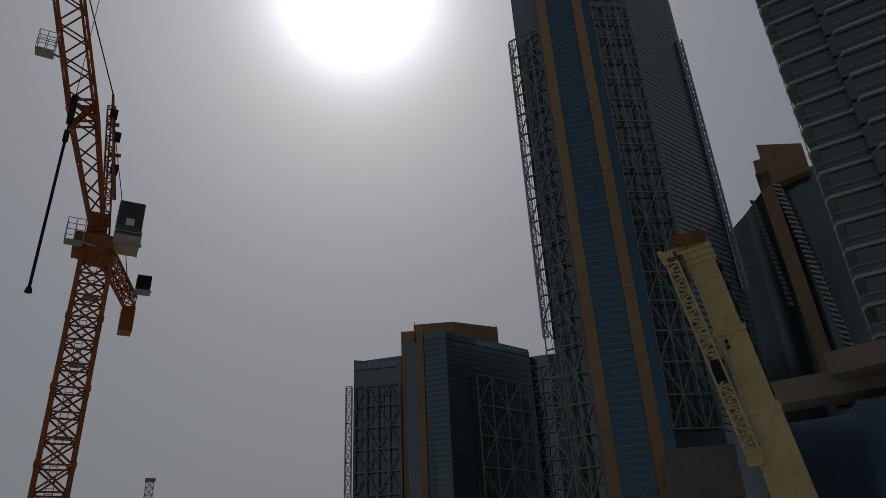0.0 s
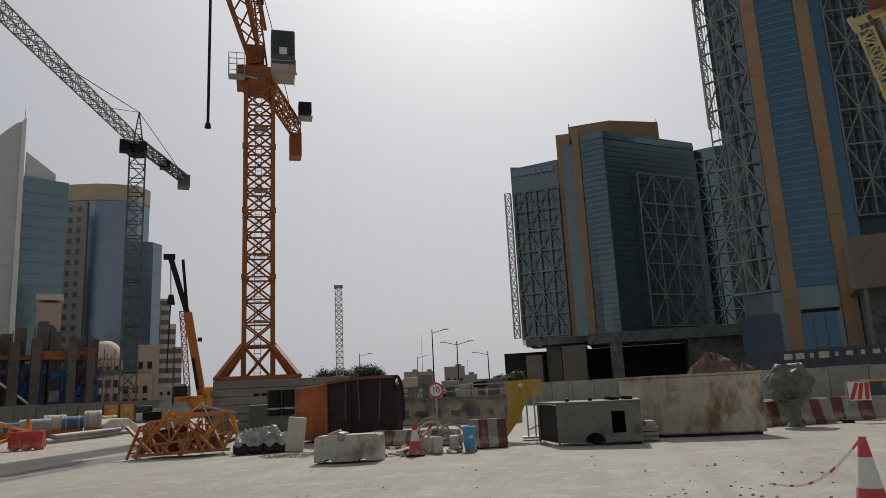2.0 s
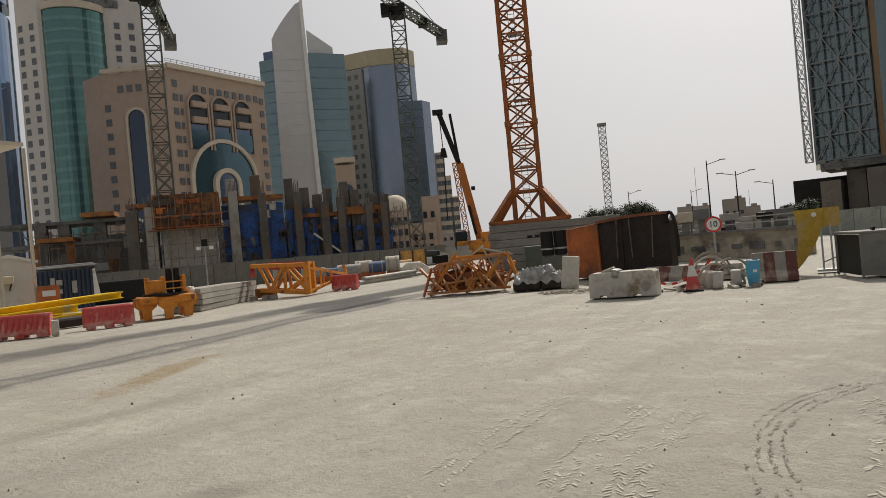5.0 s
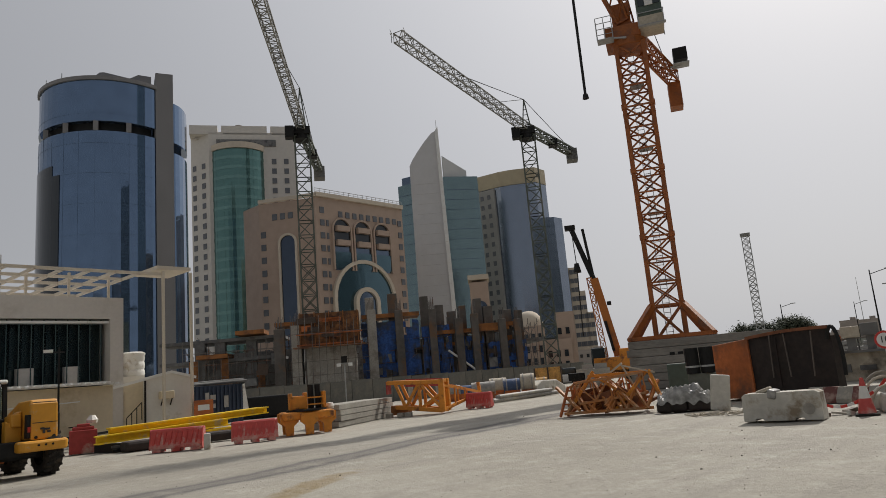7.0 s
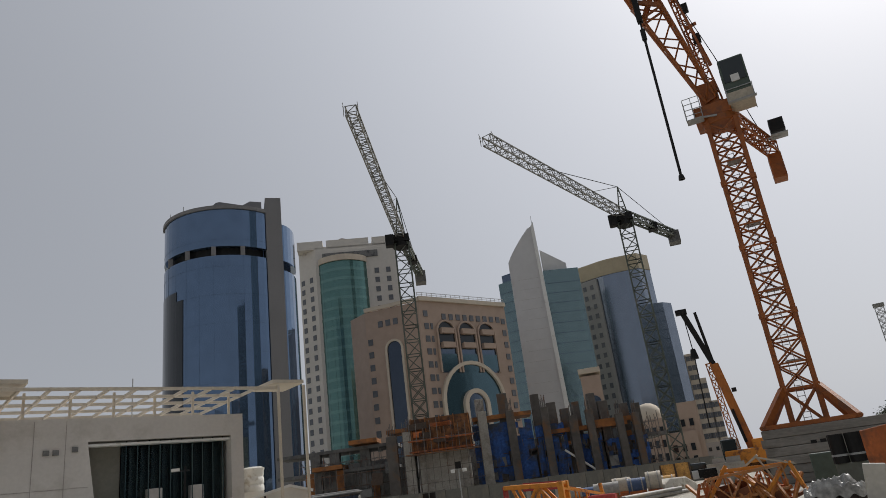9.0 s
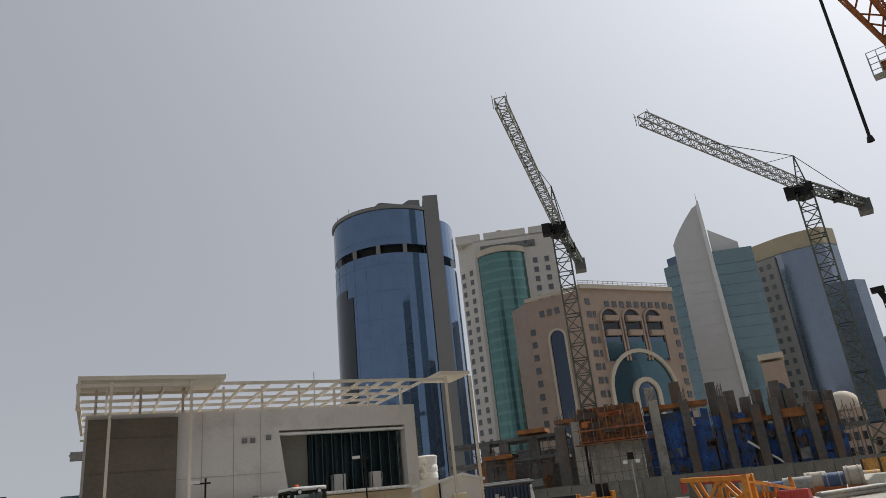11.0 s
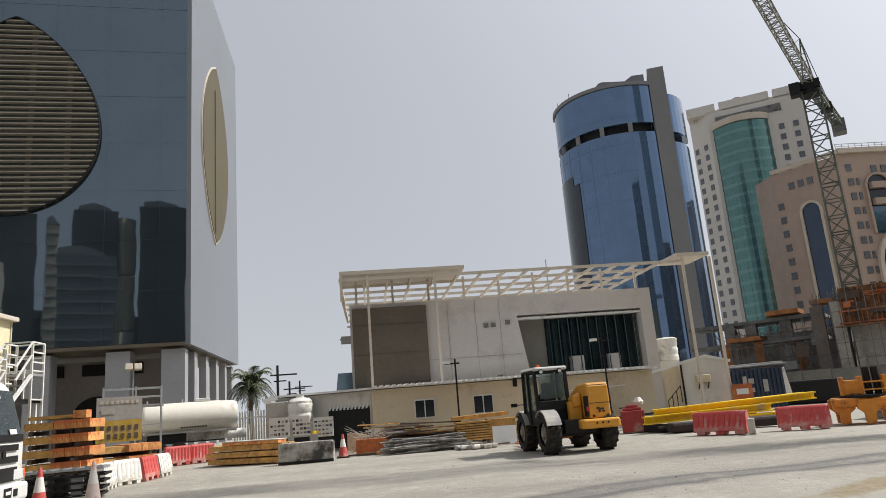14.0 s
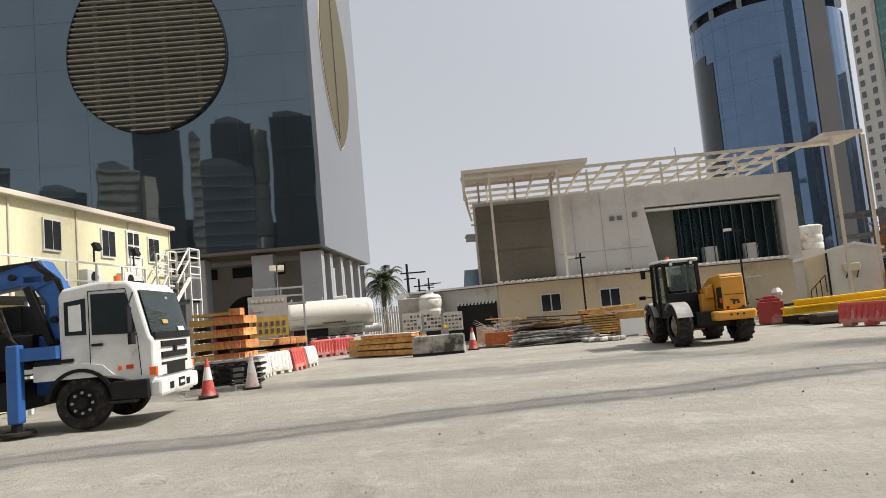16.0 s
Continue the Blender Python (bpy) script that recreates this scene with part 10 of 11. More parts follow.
    for i in range(8):
        Shape().box((w * (0.12 + 0.11 * i), -0.04, 2.85), (w * 0.07, 0.02, 0.12)).part("text_bar", hose_beige, t)
    Shape().box((w * 0.25, -0.04, 2.5), (w * 0.3, 0.02, 0.22)).part("text_bar", concrete, t)
    for i in range(6):
        for k in range(2):
            Shape().box((w * (0.13 + 0.15 * i), -0.04, 1.5 + 0.32 * k), (w * 0.08, 0.02, 0.2)).part("text_block", dark_ply, t)
    for x in (0.05, w - 0.05):
        Shape().box((x, 0.06, 1.5), (0.08, 0.06, 3.0)).part("post", truss_grey, t)
    # tube scaffold with a flood lamp
    t, w = between("scaffold_frame", at(115.0, 36), at(110.7, 36), "light tube scaffold with a floodlight", "scaffold")
    s = Shape()
    for x in (0.1, w * 0.55, w - 0.1):
        for y in (0, 1.0):
            s.beam((x, y, 0), (x, y, 3.7), 0.06)
    for z in (1.9, 2.8, 3.2, 3.6):
        for y in (0, 1.0):
            s.beam((0.1, y, z), (w - 0.1, y, z), 0.05)
    s.part("tubing", truss_grey, t)
    Shape().box((w * 0.6, 0.5, 2.75), (w * 0.8, 0.9, 0.06)).part("deck", grey_board, t)
    Shape().beam((w * 0.5, 0.3, 3.2), (w * 0.5, 0.3, 4.5), 0.05).part("lamp_post", truss_grey, t)
    for x in (-0.2, 0.2):
        Shape().box((w * 0.5 + x, 0.15, 4.6), (0.34, 0.2, 0.32), rx=-20).part("floodlight", hose_beige, t, "dusty floodlight head", bevel=0.03)
    # white tanker body
    t, w = between("tanker_trailer", at(112.2, 42), at(105.3, 42), "white round tank trailer with a domed end", "tanker")
    pts = [(0.76, 0), (0.84, 0.1), (0.86, 0.2), (0.86, w * 0.8), (0.84, w * 0.82), (0.82, w * 0.94), (0.74, w * 0.985), (0.5, w)]
    s = Shape()
    n = 26
    for rr, x in pts:
        s.v += [(x, 0.8 + rr * 1.12 * math.cos(2 * math.pi * i / n), 2.15 + rr * math.sin(2 * math.pi * i / n)) for i in range(n)]
    for j in range(len(pts) - 1):
        s.f += [(j * n + i, (j + 1) * n + i, (j + 1) * n + (i + 1) % n, j * n + (i + 1) % n) for i in range(n)]
    s.f += [tuple(range(n)), tuple(reversed(range((len(pts) - 1) * n, len(pts) * n)))]
    s.part("tank", cream_white, t, "cream white tank shell", smooth=True)
    Shape().box((w * 0.62, 0.8, 3.08), (0.8, 0.5, 0.2)).part("hatch", white_paint, t, bevel=0.04)
    for x in (0.2, w * 0.4):
        Shape().tube((x, 0.8, 2.95), (x, 0.8, 3.2), 0.06).part("vent", truss_grey, t)
    Shape().box((w / 2, 0.05, 1.38), (w * 0.96, 0.12, 0.1)).part("side_rail", grey_board, t)
    Shape().box((w * 0.7, 0.25, 1.12), (w * 0.5, 0.1, 0.5)).part("skirt", cream_white, t, "cream side skirt")
    for k in range(10):
        Shape().box((w * 0.4 + 0.14 * k, -0.01, 1.62), (0.1, 0.02, 0.08)).part("text_bar", sign_black, t)
    Shape().box((w * 0.45, 0.8, 1.05), (w * 0.8, 1.2, 0.5)).part("chassis", black_steel, t)
    for x in (0.9, 1.9):
        wheel(t, x, 0.2, 0.45, 0.45, 0.3, -1)
    Shape().tube((w - 0.6, 0.2, 1.1), (w + 0.4, 0.2, 1.1), 0.26, n=16).part("side_tank", white_plastic, t, smooth=True)
    Shape().box((-0.15, 0.3, 1.6), (0.15, 0.3, 0.35)).part("tail_lamp", red_paint, t)
    # long beams stack and stained concrete barrier
    t, w = between("timber_beam_stack", at(107.7, 31.2), at(102.3, 28.6), "stack of long yellow-brown formwork beams", "timber")
    me = Shape().box((0, 0, 0), (w, 0.24, 0.2)).data("beam", timber)
    for k in range(3):
        for j in range(4):
            piece("beam", me, t, w / 2 + r.uniform(-0.15, 0.15), 0.15 + 0.27 * j, 0.14 + 0.26 * k, r.uniform(-0.6, 0.6))
    Shape().box((w * 0.62, 0.2, 0.84), (w * 0.75, 0.5, 0.12)).part("top_beam", timber_end, t)
    Shape().box((w * 0.62, 0.2, 0.92), (w * 0.76, 0.55, 0.03)).part("cover_strip", white_plastic, t)
    t, w = between("stained_barrier", at(102.4, 27.4), at(98.15, 27.1), "dark-stained concrete road block with worn edges", "barrier")
    Shape().slab([(0, 0), (w, 0), (w, 0.7), (w - 0.06, 0.76), (0.06, 0.76), (0, 0.7)], 0, 0.55).part("block", stained, t, bevel=0.03)
    # black strip along the foot of the block
    Shape().box((w / 2, -0.01, 0.05), (w, 0.04, 0.1)).part("base_strip", black_steel, t)
    t = spot("yellow_tap", 99.6, 28.4, "small yellow valve fitting", "valve")
    Shape().box((0, 0, 0.5), (0.3, 0.3, 1.0)).part("stand", concrete, t)
    Shape().tube((0, 0, 1.0), (0, 0, 1.12), 0.08, n=10).box((0.08, 0, 1.06), (0.22, 0.1, 0.06)).part("handle", beam_yellow, t)
    # notice sheets on white barriers, box and round tank
    t, w = between("poster_fence", at(103.1, 33.2), at(98.0, 32.6), "white boards covered with small printed sheets", "boards")
    for i in range(3):
        x = w * (i + 0.5) / 3
        Shape().box((x, 0, 1.3 - 0.12 * (i == 2)), (w / 3 - 0.1 - 0.12 * (i == 1), 0.05, 0.86)).part("board", cabin_white, t)
        for a in range(5):
            for b in range(4):
                if r.random() < 0.82:
                    Shape().box((x - 0.34 + 0.17 * a, -0.035, 1.0 + 0.18 * b - 0.12 * (i == 2)), (r.uniform(0.08, 0.15), 0.01, r.uniform(0.05, 0.12))).part("printed_sheet", (grey_board, dark_concrete, navy_sheet)[(a + b + i) % 3], t)
        Shape().box((x, 0.05, 0.4), (0.7, 0.05, 0.8)).part("dark_panel", black_steel, t)
    t = spot("round_water_tank", 100.6, 36, "round white water tank with a ribbed lid", "water tank")
    Shape().box((0, 0, 0.75), (1.4, 1.4, 1.5)).part("stand", concrete, t)
    Shape().lathe([(0.0, 0), (0.6, 0), (0.62, 0.05), (0.62, 0.3), (0.59, 0.34), (0.59, 0.4), (0.62, 0.44), (0.62, 0.8), (0.59, 0.84), (0.6, 0.95), (0.45, 1.08), (0.2, 1.14), (0.2, 1.22), (0.0, 1.22)], (0, 0, 1.5), 20).part("tank", white_plastic, t, smooth=True)
    t = spot("grey_plant_box", 102.4, 36.5, "grey plant box with a pale cowl", "plant box")
    Shape().box((0, 0, 1.25), (1.1, 1.0, 2.5)).part("box", concrete, t, bevel=0.04)
    Shape().box((-0.3, -0.1, 2.65), (0.7, 0.5, 0.2), ry=-12).part("cowl", white_paint, t)
    # scrap boards, steel tubes, pallets
    t, w = between("steel_tubes", at(94.3, 27.6), at(87.4, 28.0), "heap of galvanised scaffold tubes", "scaffold tubes")
    me = Shape().tube((-1.55, 0, 0), (1.55, 0, 0), 0.032, n=8).data("tube", tube_steel)
    for i in range(64):
        o = piece("tube", me, t, w / 2 + r.uniform(-0.25, 0.3), r.uniform(0, 1.0), 0.05 + 0.5 * r.random() ** 1.2, r.uniform(-9, 9), (r.uniform(0.7, 1.05), 1, 1))
        o.rotation_euler = (0, radians(r.uniform(-4, 5)), o.rotation_euler[2])
    # warped brown plywood sheets leaning behind the tubes
    for az, d, wd, hh, tilt in ((93.6, 31.2, 2.6, 1.0, 4), (91.0, 31.3, 2.9, 1.15, -5), (89.6, 31.1, 2.2, 0.85, 7), (95.4, 31.4, 1.8, 0.8, -3)):
        t = spot("plywood_sheet", az, d, "warped dark brown plywood sheet leaning on a heap", "plywood", "warped plywood sheets")
        q = Shape()
        m = 10
        for k in range(m + 1):
            u = k / m
            z = hh * (0.75 + 0.25 * math.sin(u * 3 + az)) + math.tan(radians(tilt)) * (u - 0.5) * wd
            for y, zz in ((-0.3, 0.02), (0.25, z), (0.28, z), (-0.26, 0.02)):
                q.v.append((wd * (u - 0.5), y, zz))
        for k in range(m):
            q.f += [(4 * k + j, 4 * k + 4 + j, 4 * k + 4 + (j + 1) % 4, 4 * k + (j + 1) % 4) for j in range(4)]
        q.part("sheet", dark_ply if tilt > 0 else brown_sheet, t)
    r2 = random.Random(31)
    for i in range(34):
        az, d = r2.uniform(83, 98), r2.uniform(28.6, 31.5)
        t = spot("timber_offcut", az, d, "weathered timber offcut lying in the yard", "timber", "timber offcuts", turn=r2.uniform(-40, 40))
        Shape().box((0, 0, 0.05), (r2.uniform(0.4, 1.8), r2.uniform(0.06, 0.16), r2.uniform(0.04, 0.09)), ry=r2.uniform(-4, 4)).part("board", r2.choice((dark_ply, timber, grey_plank)), t)
    t, w = between("loose_planks", at(95.6, 30.2), at(88.6, 30.6), "loose dark and pale planks heaped on pallets", "planks")
    for i in range(16):
        o = Shape().box((0, 0, 0), (r.uniform(1.2, 2.8), 0.22, 0.05)).part("plank", (timber, dark_ply, grey_plank)[i % 3], t)
        o.location = (r.uniform(0.6, w - 0.6), r.uniform(0, 0.9), 0.3 + 0.055 * i)
        o.rotation_euler = (radians(r.uniform(-3, 3)), radians(r.uniform(-5, 5)), radians(r.uniform(-14, 14)))
    Shape().box((w / 2, 0.5, 0.14), (w * 0.9, 1.0, 0.26)).part("pallet", dark_ply, t)
    t = spot("branch_heap", 95.2, 29.2, "heap of cut dry branches in a rusty box", "branches")
    Shape().box((0, 0.2, 0.3), (1.2, 0.8, 0.6)).part("box", rust_orange, t)
    s = Shape()
    for i in range(60):
        a = r.uniform(0, 6.28)
        p = Vector((r.uniform(-0.6, 0.6), r.uniform(-0.1, 0.5), r.uniform(0.5, 0.9)))
        s.tube(p, p + Vector((math.cos(a) * 0.5, math.sin(a) * 0.2, r.uniform(0.0, 0.45))), 0.012, 0.005, n=4)
    s.part("twigs", grey_plank, t)
    t, w = between("plywood_stack", at(88.6, 30.2), at(83.2, 30.6), "pallets of yellow plywood and battens", "plywood")
    for k in range(8):
        Shape().box((w * 0.33 + r.uniform(-0.04, 0.04), 0.6, 0.2 + 0.1 * k), (w * 0.52, 1.2, 0.07)).part("sheet", timber, t)
    for x in (0.15, 0.5):
        Shape().box((w * x, 0.6, 0.08), (0.14, 1.2, 0.16)).part("bearer", dark_ply, t)
    Shape().box((w * 0.45, 0.9, 1.12), (w * 0.85, 0.6, 0.16), ry=-2).part("top_batten", timber, t)
    Shape().box((w * 0.75, 0.8, 0.5), (w * 0.42, 1.0, 0.95)).part("crate", timber, t, bevel=0.02)
    t = spot("white_board", 84.5, 28.8, "white sheet of board leaning on timber", "board")
    Shape().box((0, 0, 0.36), (0.95, 0.03, 0.72), rx=-14).part("sheet", sign_white, t)
    t = spot("white_sacks", 87.0, 27.2, "crumpled pale sacks and offcuts", "sacks")
    for i in range(7):
        Shape().box((-0.6 + 0.22 * i, r.uniform(-0.2, 0.2), 0.08), (0.3, 0.25, 0.16), rz=r.uniform(0, 90), rx=r.uniform(-15, 15)).part("sack", white_plastic if i % 2 else grey_plank, t, bevel=0.05)
    # lamp posts by the building
    for az, d, z in ((88.0, 31.5, 3.7), (76.0, 33.5, 4.3)):
        t = spot("yard_lamp", az, d, "short black lamp post with twin floodlights", "floodlight", "yard lamps")
        Shape().beam((0, 0, 0), (0, 0, z), 0.08).part("post", black_steel, t)
        Shape().box((-0.15, 0, z - 0.2), (0.7, 0.1, 0.06)).part("bar", black_steel, t)
        Shape().box((-0.4, -0.05, z - 0.15), (0.35, 0.2, 0.12)).part("lamp", sign_white, t)
    for az, d in ((102.3, 60), (101.4, 75), (100.6, 92)):
        t = spot("power_pole", az, d, "dark pole with short cross arms", "utility pole", "utility poles")
        h = rise(4.2, 60) if d == 60 else rise(2.9, d)
        Shape().tube((0, 0, 0), (0, 0, h), 0.13, 0.1, n=8).part("pole", black_steel, t)
        Shape().box((0.5, 0, h - 0.8), (2.2, 0.12, 0.12)).box((0.2, 0, h - 1.3), (1.0, 0.1, 0.1)).part("arm", black_steel, t)
    # pale slatted fence
    t, w = between("slat_fence", at(105.6, 45), at(102.7, 44), "pale vertical slat fence", "fence")
    me = box_data("slat", cabin_white, 0.09, 0.05, 2.3)
    for i in range(int(w / 0.17)):
        piece("slat", me, t, 0.17 * i, 0, 1.15)
    for z in (0.4, 1.9):
        Shape().box((w / 2, 0.06, z), (w, 0.05, 0.08)).part("rail", cabin_white, t)


cream_white = material("cream_white_paint", (0.7, 0.66, 0.57), 0.5, vary=0.06, dirt=DUST, dirt_amount=0.15)
stained = material("dark_stained_concrete", (0.42, 0.4, 0.36), 0.9, vary=0.2, big=1.0, bump=0.3, dirt=(0.06, 0.055, 0.05), dirt_amount=0.55, dirt_scale=1.1)
yard()


# ---------------- plants and distance ----------------


def palm(az, d, h):
    t = spot("palm_tree", az, d, "date palm with drooping grey-green fronds", "palm")
    r = random.Random(int(az * 10))
    s = Shape()
    for k in range(8):
        s.tube((0.05 * math.sin(k), 0, h * k / 8), (0.05 * math.sin(k + 1), 0, h * (k + 1) / 8), 0.2, 0.17, n=10)
    s.part("trunk", bark, t)
    for i in range(46):
        a = i * 2.4 + r.uniform(-0.2, 0.2)
        lift = 1.75 * (1 - i / 46) ** 1.1 - 0.3 + r.uniform(-0.1, 0.1)
        ln = r.uniform(1.7, 2.15)
        s = Shape()
        prev = None
        for k in range(9):
            f = k / 8
            rad = ln * f * (0.9 if lift < 0.6 else 0.75)
            z = h + lift * ln * f - 0.8 * ln * f ** 2.4
            p = Vector((rad * math.cos(a), rad * math.sin(a), z))
            if prev:
                s.beam(prev, p, 0.035)
                d_ = (p - prev).normalized()
                sd = d_.cross(Vector((0, 0, 1))).normalized()
                for g in (0.0, 0.17, 0.33, 0.5, 0.67, 0.83):
                    b = prev.lerp(p, g)
                    wl_ = 0.36 * math.sin(math.pi * min(1, 0.15 + 0.85 * f)) + 0.05
                    for sg in (-1, 1):
                        e = b + sd * sg * wl_ + d_ * 0.22 - Vector((0, 0, 0.1))
                        s.add([b - d_ * 0.012, b + d_ * 0.03, e + d_ * 0.02, e], [(0, 1, 2, 3)])
            prev = p
        s.part("frond", palm_green, t)


def broad_tree(az, d, h, w, seed):
    t = spot("tree", az, d, "dark broad-leaved tree above the boundary wall", "tree", "distant trees")
    r = random.Random(seed)
    s = Shape().tube((0, 0, 0), (0.1, 0, h * 0.45), 0.28, 0.2, n=8)
    limbs = []
    for i in range(7):
        a = r.uniform(0, 6.28)
        e = Vector((math.cos(a) * w * 0.33, math.sin(a) * w * 0.3, h * r.uniform(0.6, 0.85)))
        s.tube((0.1, 0, h * 0.4), e, 0.13, 0.04, n=6)
        limbs.append(e)
    s.part("trunk", bark, t)
    s = Shape()
    for i in range(6000):
        c = r.choice(limbs)
        p = c + Vector((r.gauss(0, w * 0.11), r.gauss(0, w * 0.11), r.gauss(0, h * 0.08)))
        a, b = r.uniform(0, 6.28), r.uniform(-0.9, 0.9)
        u = Vector((math.cos(a), math.sin(a), b)) * r.uniform(0.12, 0.3)
        v = u.cross(Vector((r.uniform(-1, 1), r.uniform(-1, 1), 1))).normalized() * r.uniform(0.08, 0.16)
        s.add([p - u, p + v, p + u, p - v], [(0, 1, 2, 3)])
    s.part("crown", hazy_leaf_green, t)


palm(104.35, 52, rise(2.7, 52))
broad_tree(23.4, 150, rise(2.2, 150), 6.4, 1)
broad_tree(21.6, 150, rise(2.3, 150), 7, 2)
broad_tree(19.5, 160, rise(1.3, 160), 4, 3)
broad_tree(8.9, 150, rise(1.3, 150), 6, 4)
broad_tree(20.3, 145, rise(2.2, 145), 6, 5)


def street_lamps():
    for az, d, el, arms in ((15.0, 110, 5.0, 1), (13.0, 110, 3.95, 2), (10.5, 120, 3.0, -1), (21.0, 150, 3.3, 1), (16.3, 180, 2.9, 1)):
        t = spot("street_lamp", az, d, "tall grey street lamp with slim arms", "street lamp", "street lamps")
        h = rise(el, d)
        Shape().tube((0, 0, 0), (0, 0, h), 0.13, 0.07, n=8).part("pole", black_steel, t)
        for sg in ((-1, 1) if arms == 2 else (arms,)):
            Shape().beam((0, 0, h - 0.6), (sg * 2.0, 0, h - 0.1), 0.09).part("arm", black_steel, t)
            Shape().box((sg * 2.2, 0, h - 0.08), (0.9, 0.3, 0.14)).part("head", truss_grey, t)
    for az, el in ((15.9, 4.6), (12.2, 2.4), (22.0, 1.9)):
        t = spot("thin_mast", az, 260, "very thin distant radio mast", "mast", "distant masts")
        Shape().tube((0, 0, 0), (0, 0, rise(el, 260)), 0.16, 0.06, n=6).part("mast", truss_grey, t)


def distance():
    r = random.Random(9)
    for az, d, w, el in ((16.8, 230, 5, 1.65), (15.6, 230, 5, 1.6), (13.3, 240, 7, 1.9), (12.2, 240, 6, 1.2), (18.2, 300, 16, 0.9), (10.4, 300, 22, 0.8), (25.5, 300, 22, 0.8), (32.0, 260, 14, 1.0), (35.2, 240, 10, 1.3), (7.5, 260, 16, 1.0)):
        t = spot("low_building", az, d, "low beige flat-roofed building far off", "building", "distant buildings")
        h = rise(el, d)
        Shape().box((0, 4, h / 2), (w, 8, h)).part("wall", far_stone, t)
        Shape().box((w * 0.2, 4, h + 0.4), (w * 0.3, 3, 0.8)).part("roof_hut", far_stone, t)
        me = box_data("window", window_glass, 0.9, 0.2, 1.1)
        for i in range(int(w / 2.2)):
            for k in range(max(1, int(h / 3.4))):
                piece("window", me, t, -w / 2 + 1.3 + 2.2 * i, -0.05, 1.8 + 3.3 * k)
    # beige retaining wall with a rail, boxes and pipes behind the striped barriers
    t, w = between("retaining_wall", at(19.4, 37), at(8.2, 35), "stained beige concrete wall with dark openings and a rail", "wall")
    Shape().box((w / 2, 0.3, 0.62), (w, 0.5, 1.24)).part("wall", stained_wall, t)
    Shape().box((w / 2, 0.1, 1.28), (w, 0.7, 0.12)).part("coping", dark_concrete, t)
    for k in range(8):
        Shape().box((w * (k + 0.4) / 8, 0.02, 0.55), (0.22 + 0.22 * (k % 3), 0.1, 0.22 + 0.14 * (k % 2))).part("opening", dark_concrete, t)
        Shape().beam((w * k / 7.5, 0.1, 1.3), (w * k / 7.5, 0.1, 1.85), 0.05).part("rail_post", dark_concrete, t)
    for z in (1.58, 1.85):
        Shape().beam((0, 0.1, z), (w, 0.1, z + 0.05), 0.06).part("rail", grey_board, t)
    for az, z, sx, sz, mt in ((16.9, 1.9, 0.75, 0.5, hose_beige), (15.7, 1.95, 0.7, 0.55, dark_concrete), (13.7, 1.8, 0.9, 0.35, grey_board), (11.2, 1.75, 0.8, 0.3, black_steel), (17.9, 1.7, 0.5, 0.35, rust_orange), (10.2, 1.75, 1.2, 0.4, dark_concrete)):
        o = thing("stored_box", at(az, 36.3, 1.3), az, "dusty box stored on top of the wall", "box", "boxes on the wall")
        Shape().box((0, 0, (z - 1.3) / 2 + 0.05), (sx * 0.5, 0.4, z - 1.25)).part("stand", dark_concrete, o)
        Shape().box((0, 0, z - 1.3 + sz / 2), (sx, 0.6, sz)).part("body", mt, o, bevel=0.03)
    # low trailers and plant behind the striped barriers
    for az, d, w, h, mat in ((18.6, 46, 2.6, 1.9, grey_board), (16.2, 48, 2.2, 1.5, grey_board), (13.0, 44, 3.2, 1.75, concrete), (10.9, 42, 2.2, 1.3, hoarding), (15.0, 46, 3.4, 1.0, dark_concrete), (19.6, 42, 2.4, 1.5, hoarding), (12.0, 44, 2.6, 0.9, dark_concrete), (17.4, 40, 1.6, 1.2, dark_concrete)):
        t = spot("parked_plant", az, d, "dusty site plant parked behind the barriers", "site plant", "parked plant")
        Shape().box((0, 0.6, h * 0.62), (w, 1.2, h * 0.7)).part("body", mat, t, bevel=0.06)
        Shape().box((w * 0.2, 0.5, h + 0.1), (w * 0.4, 0.8, 0.3)).part("top", mat, t, bevel=0.04)
        Shape().box((0, 0.6, 0.2), (w * 0.9, 1.0, 0.4)).part("base", dark_concrete, t)
        Shape().box((-w * 0.2, -0.03, h * 0.7), (w * 0.25, 0.06, h * 0.25)).part("panel", black_steel, t)


stained_wall = material("stained_beige_wall", (0.38, 0.34, 0.27), 0.9, vary=0.25, big=0.8, fine=3, dirt=(0.16, 0.14, 0.11), dirt_amount=0.35)
street_lamps()
distance()


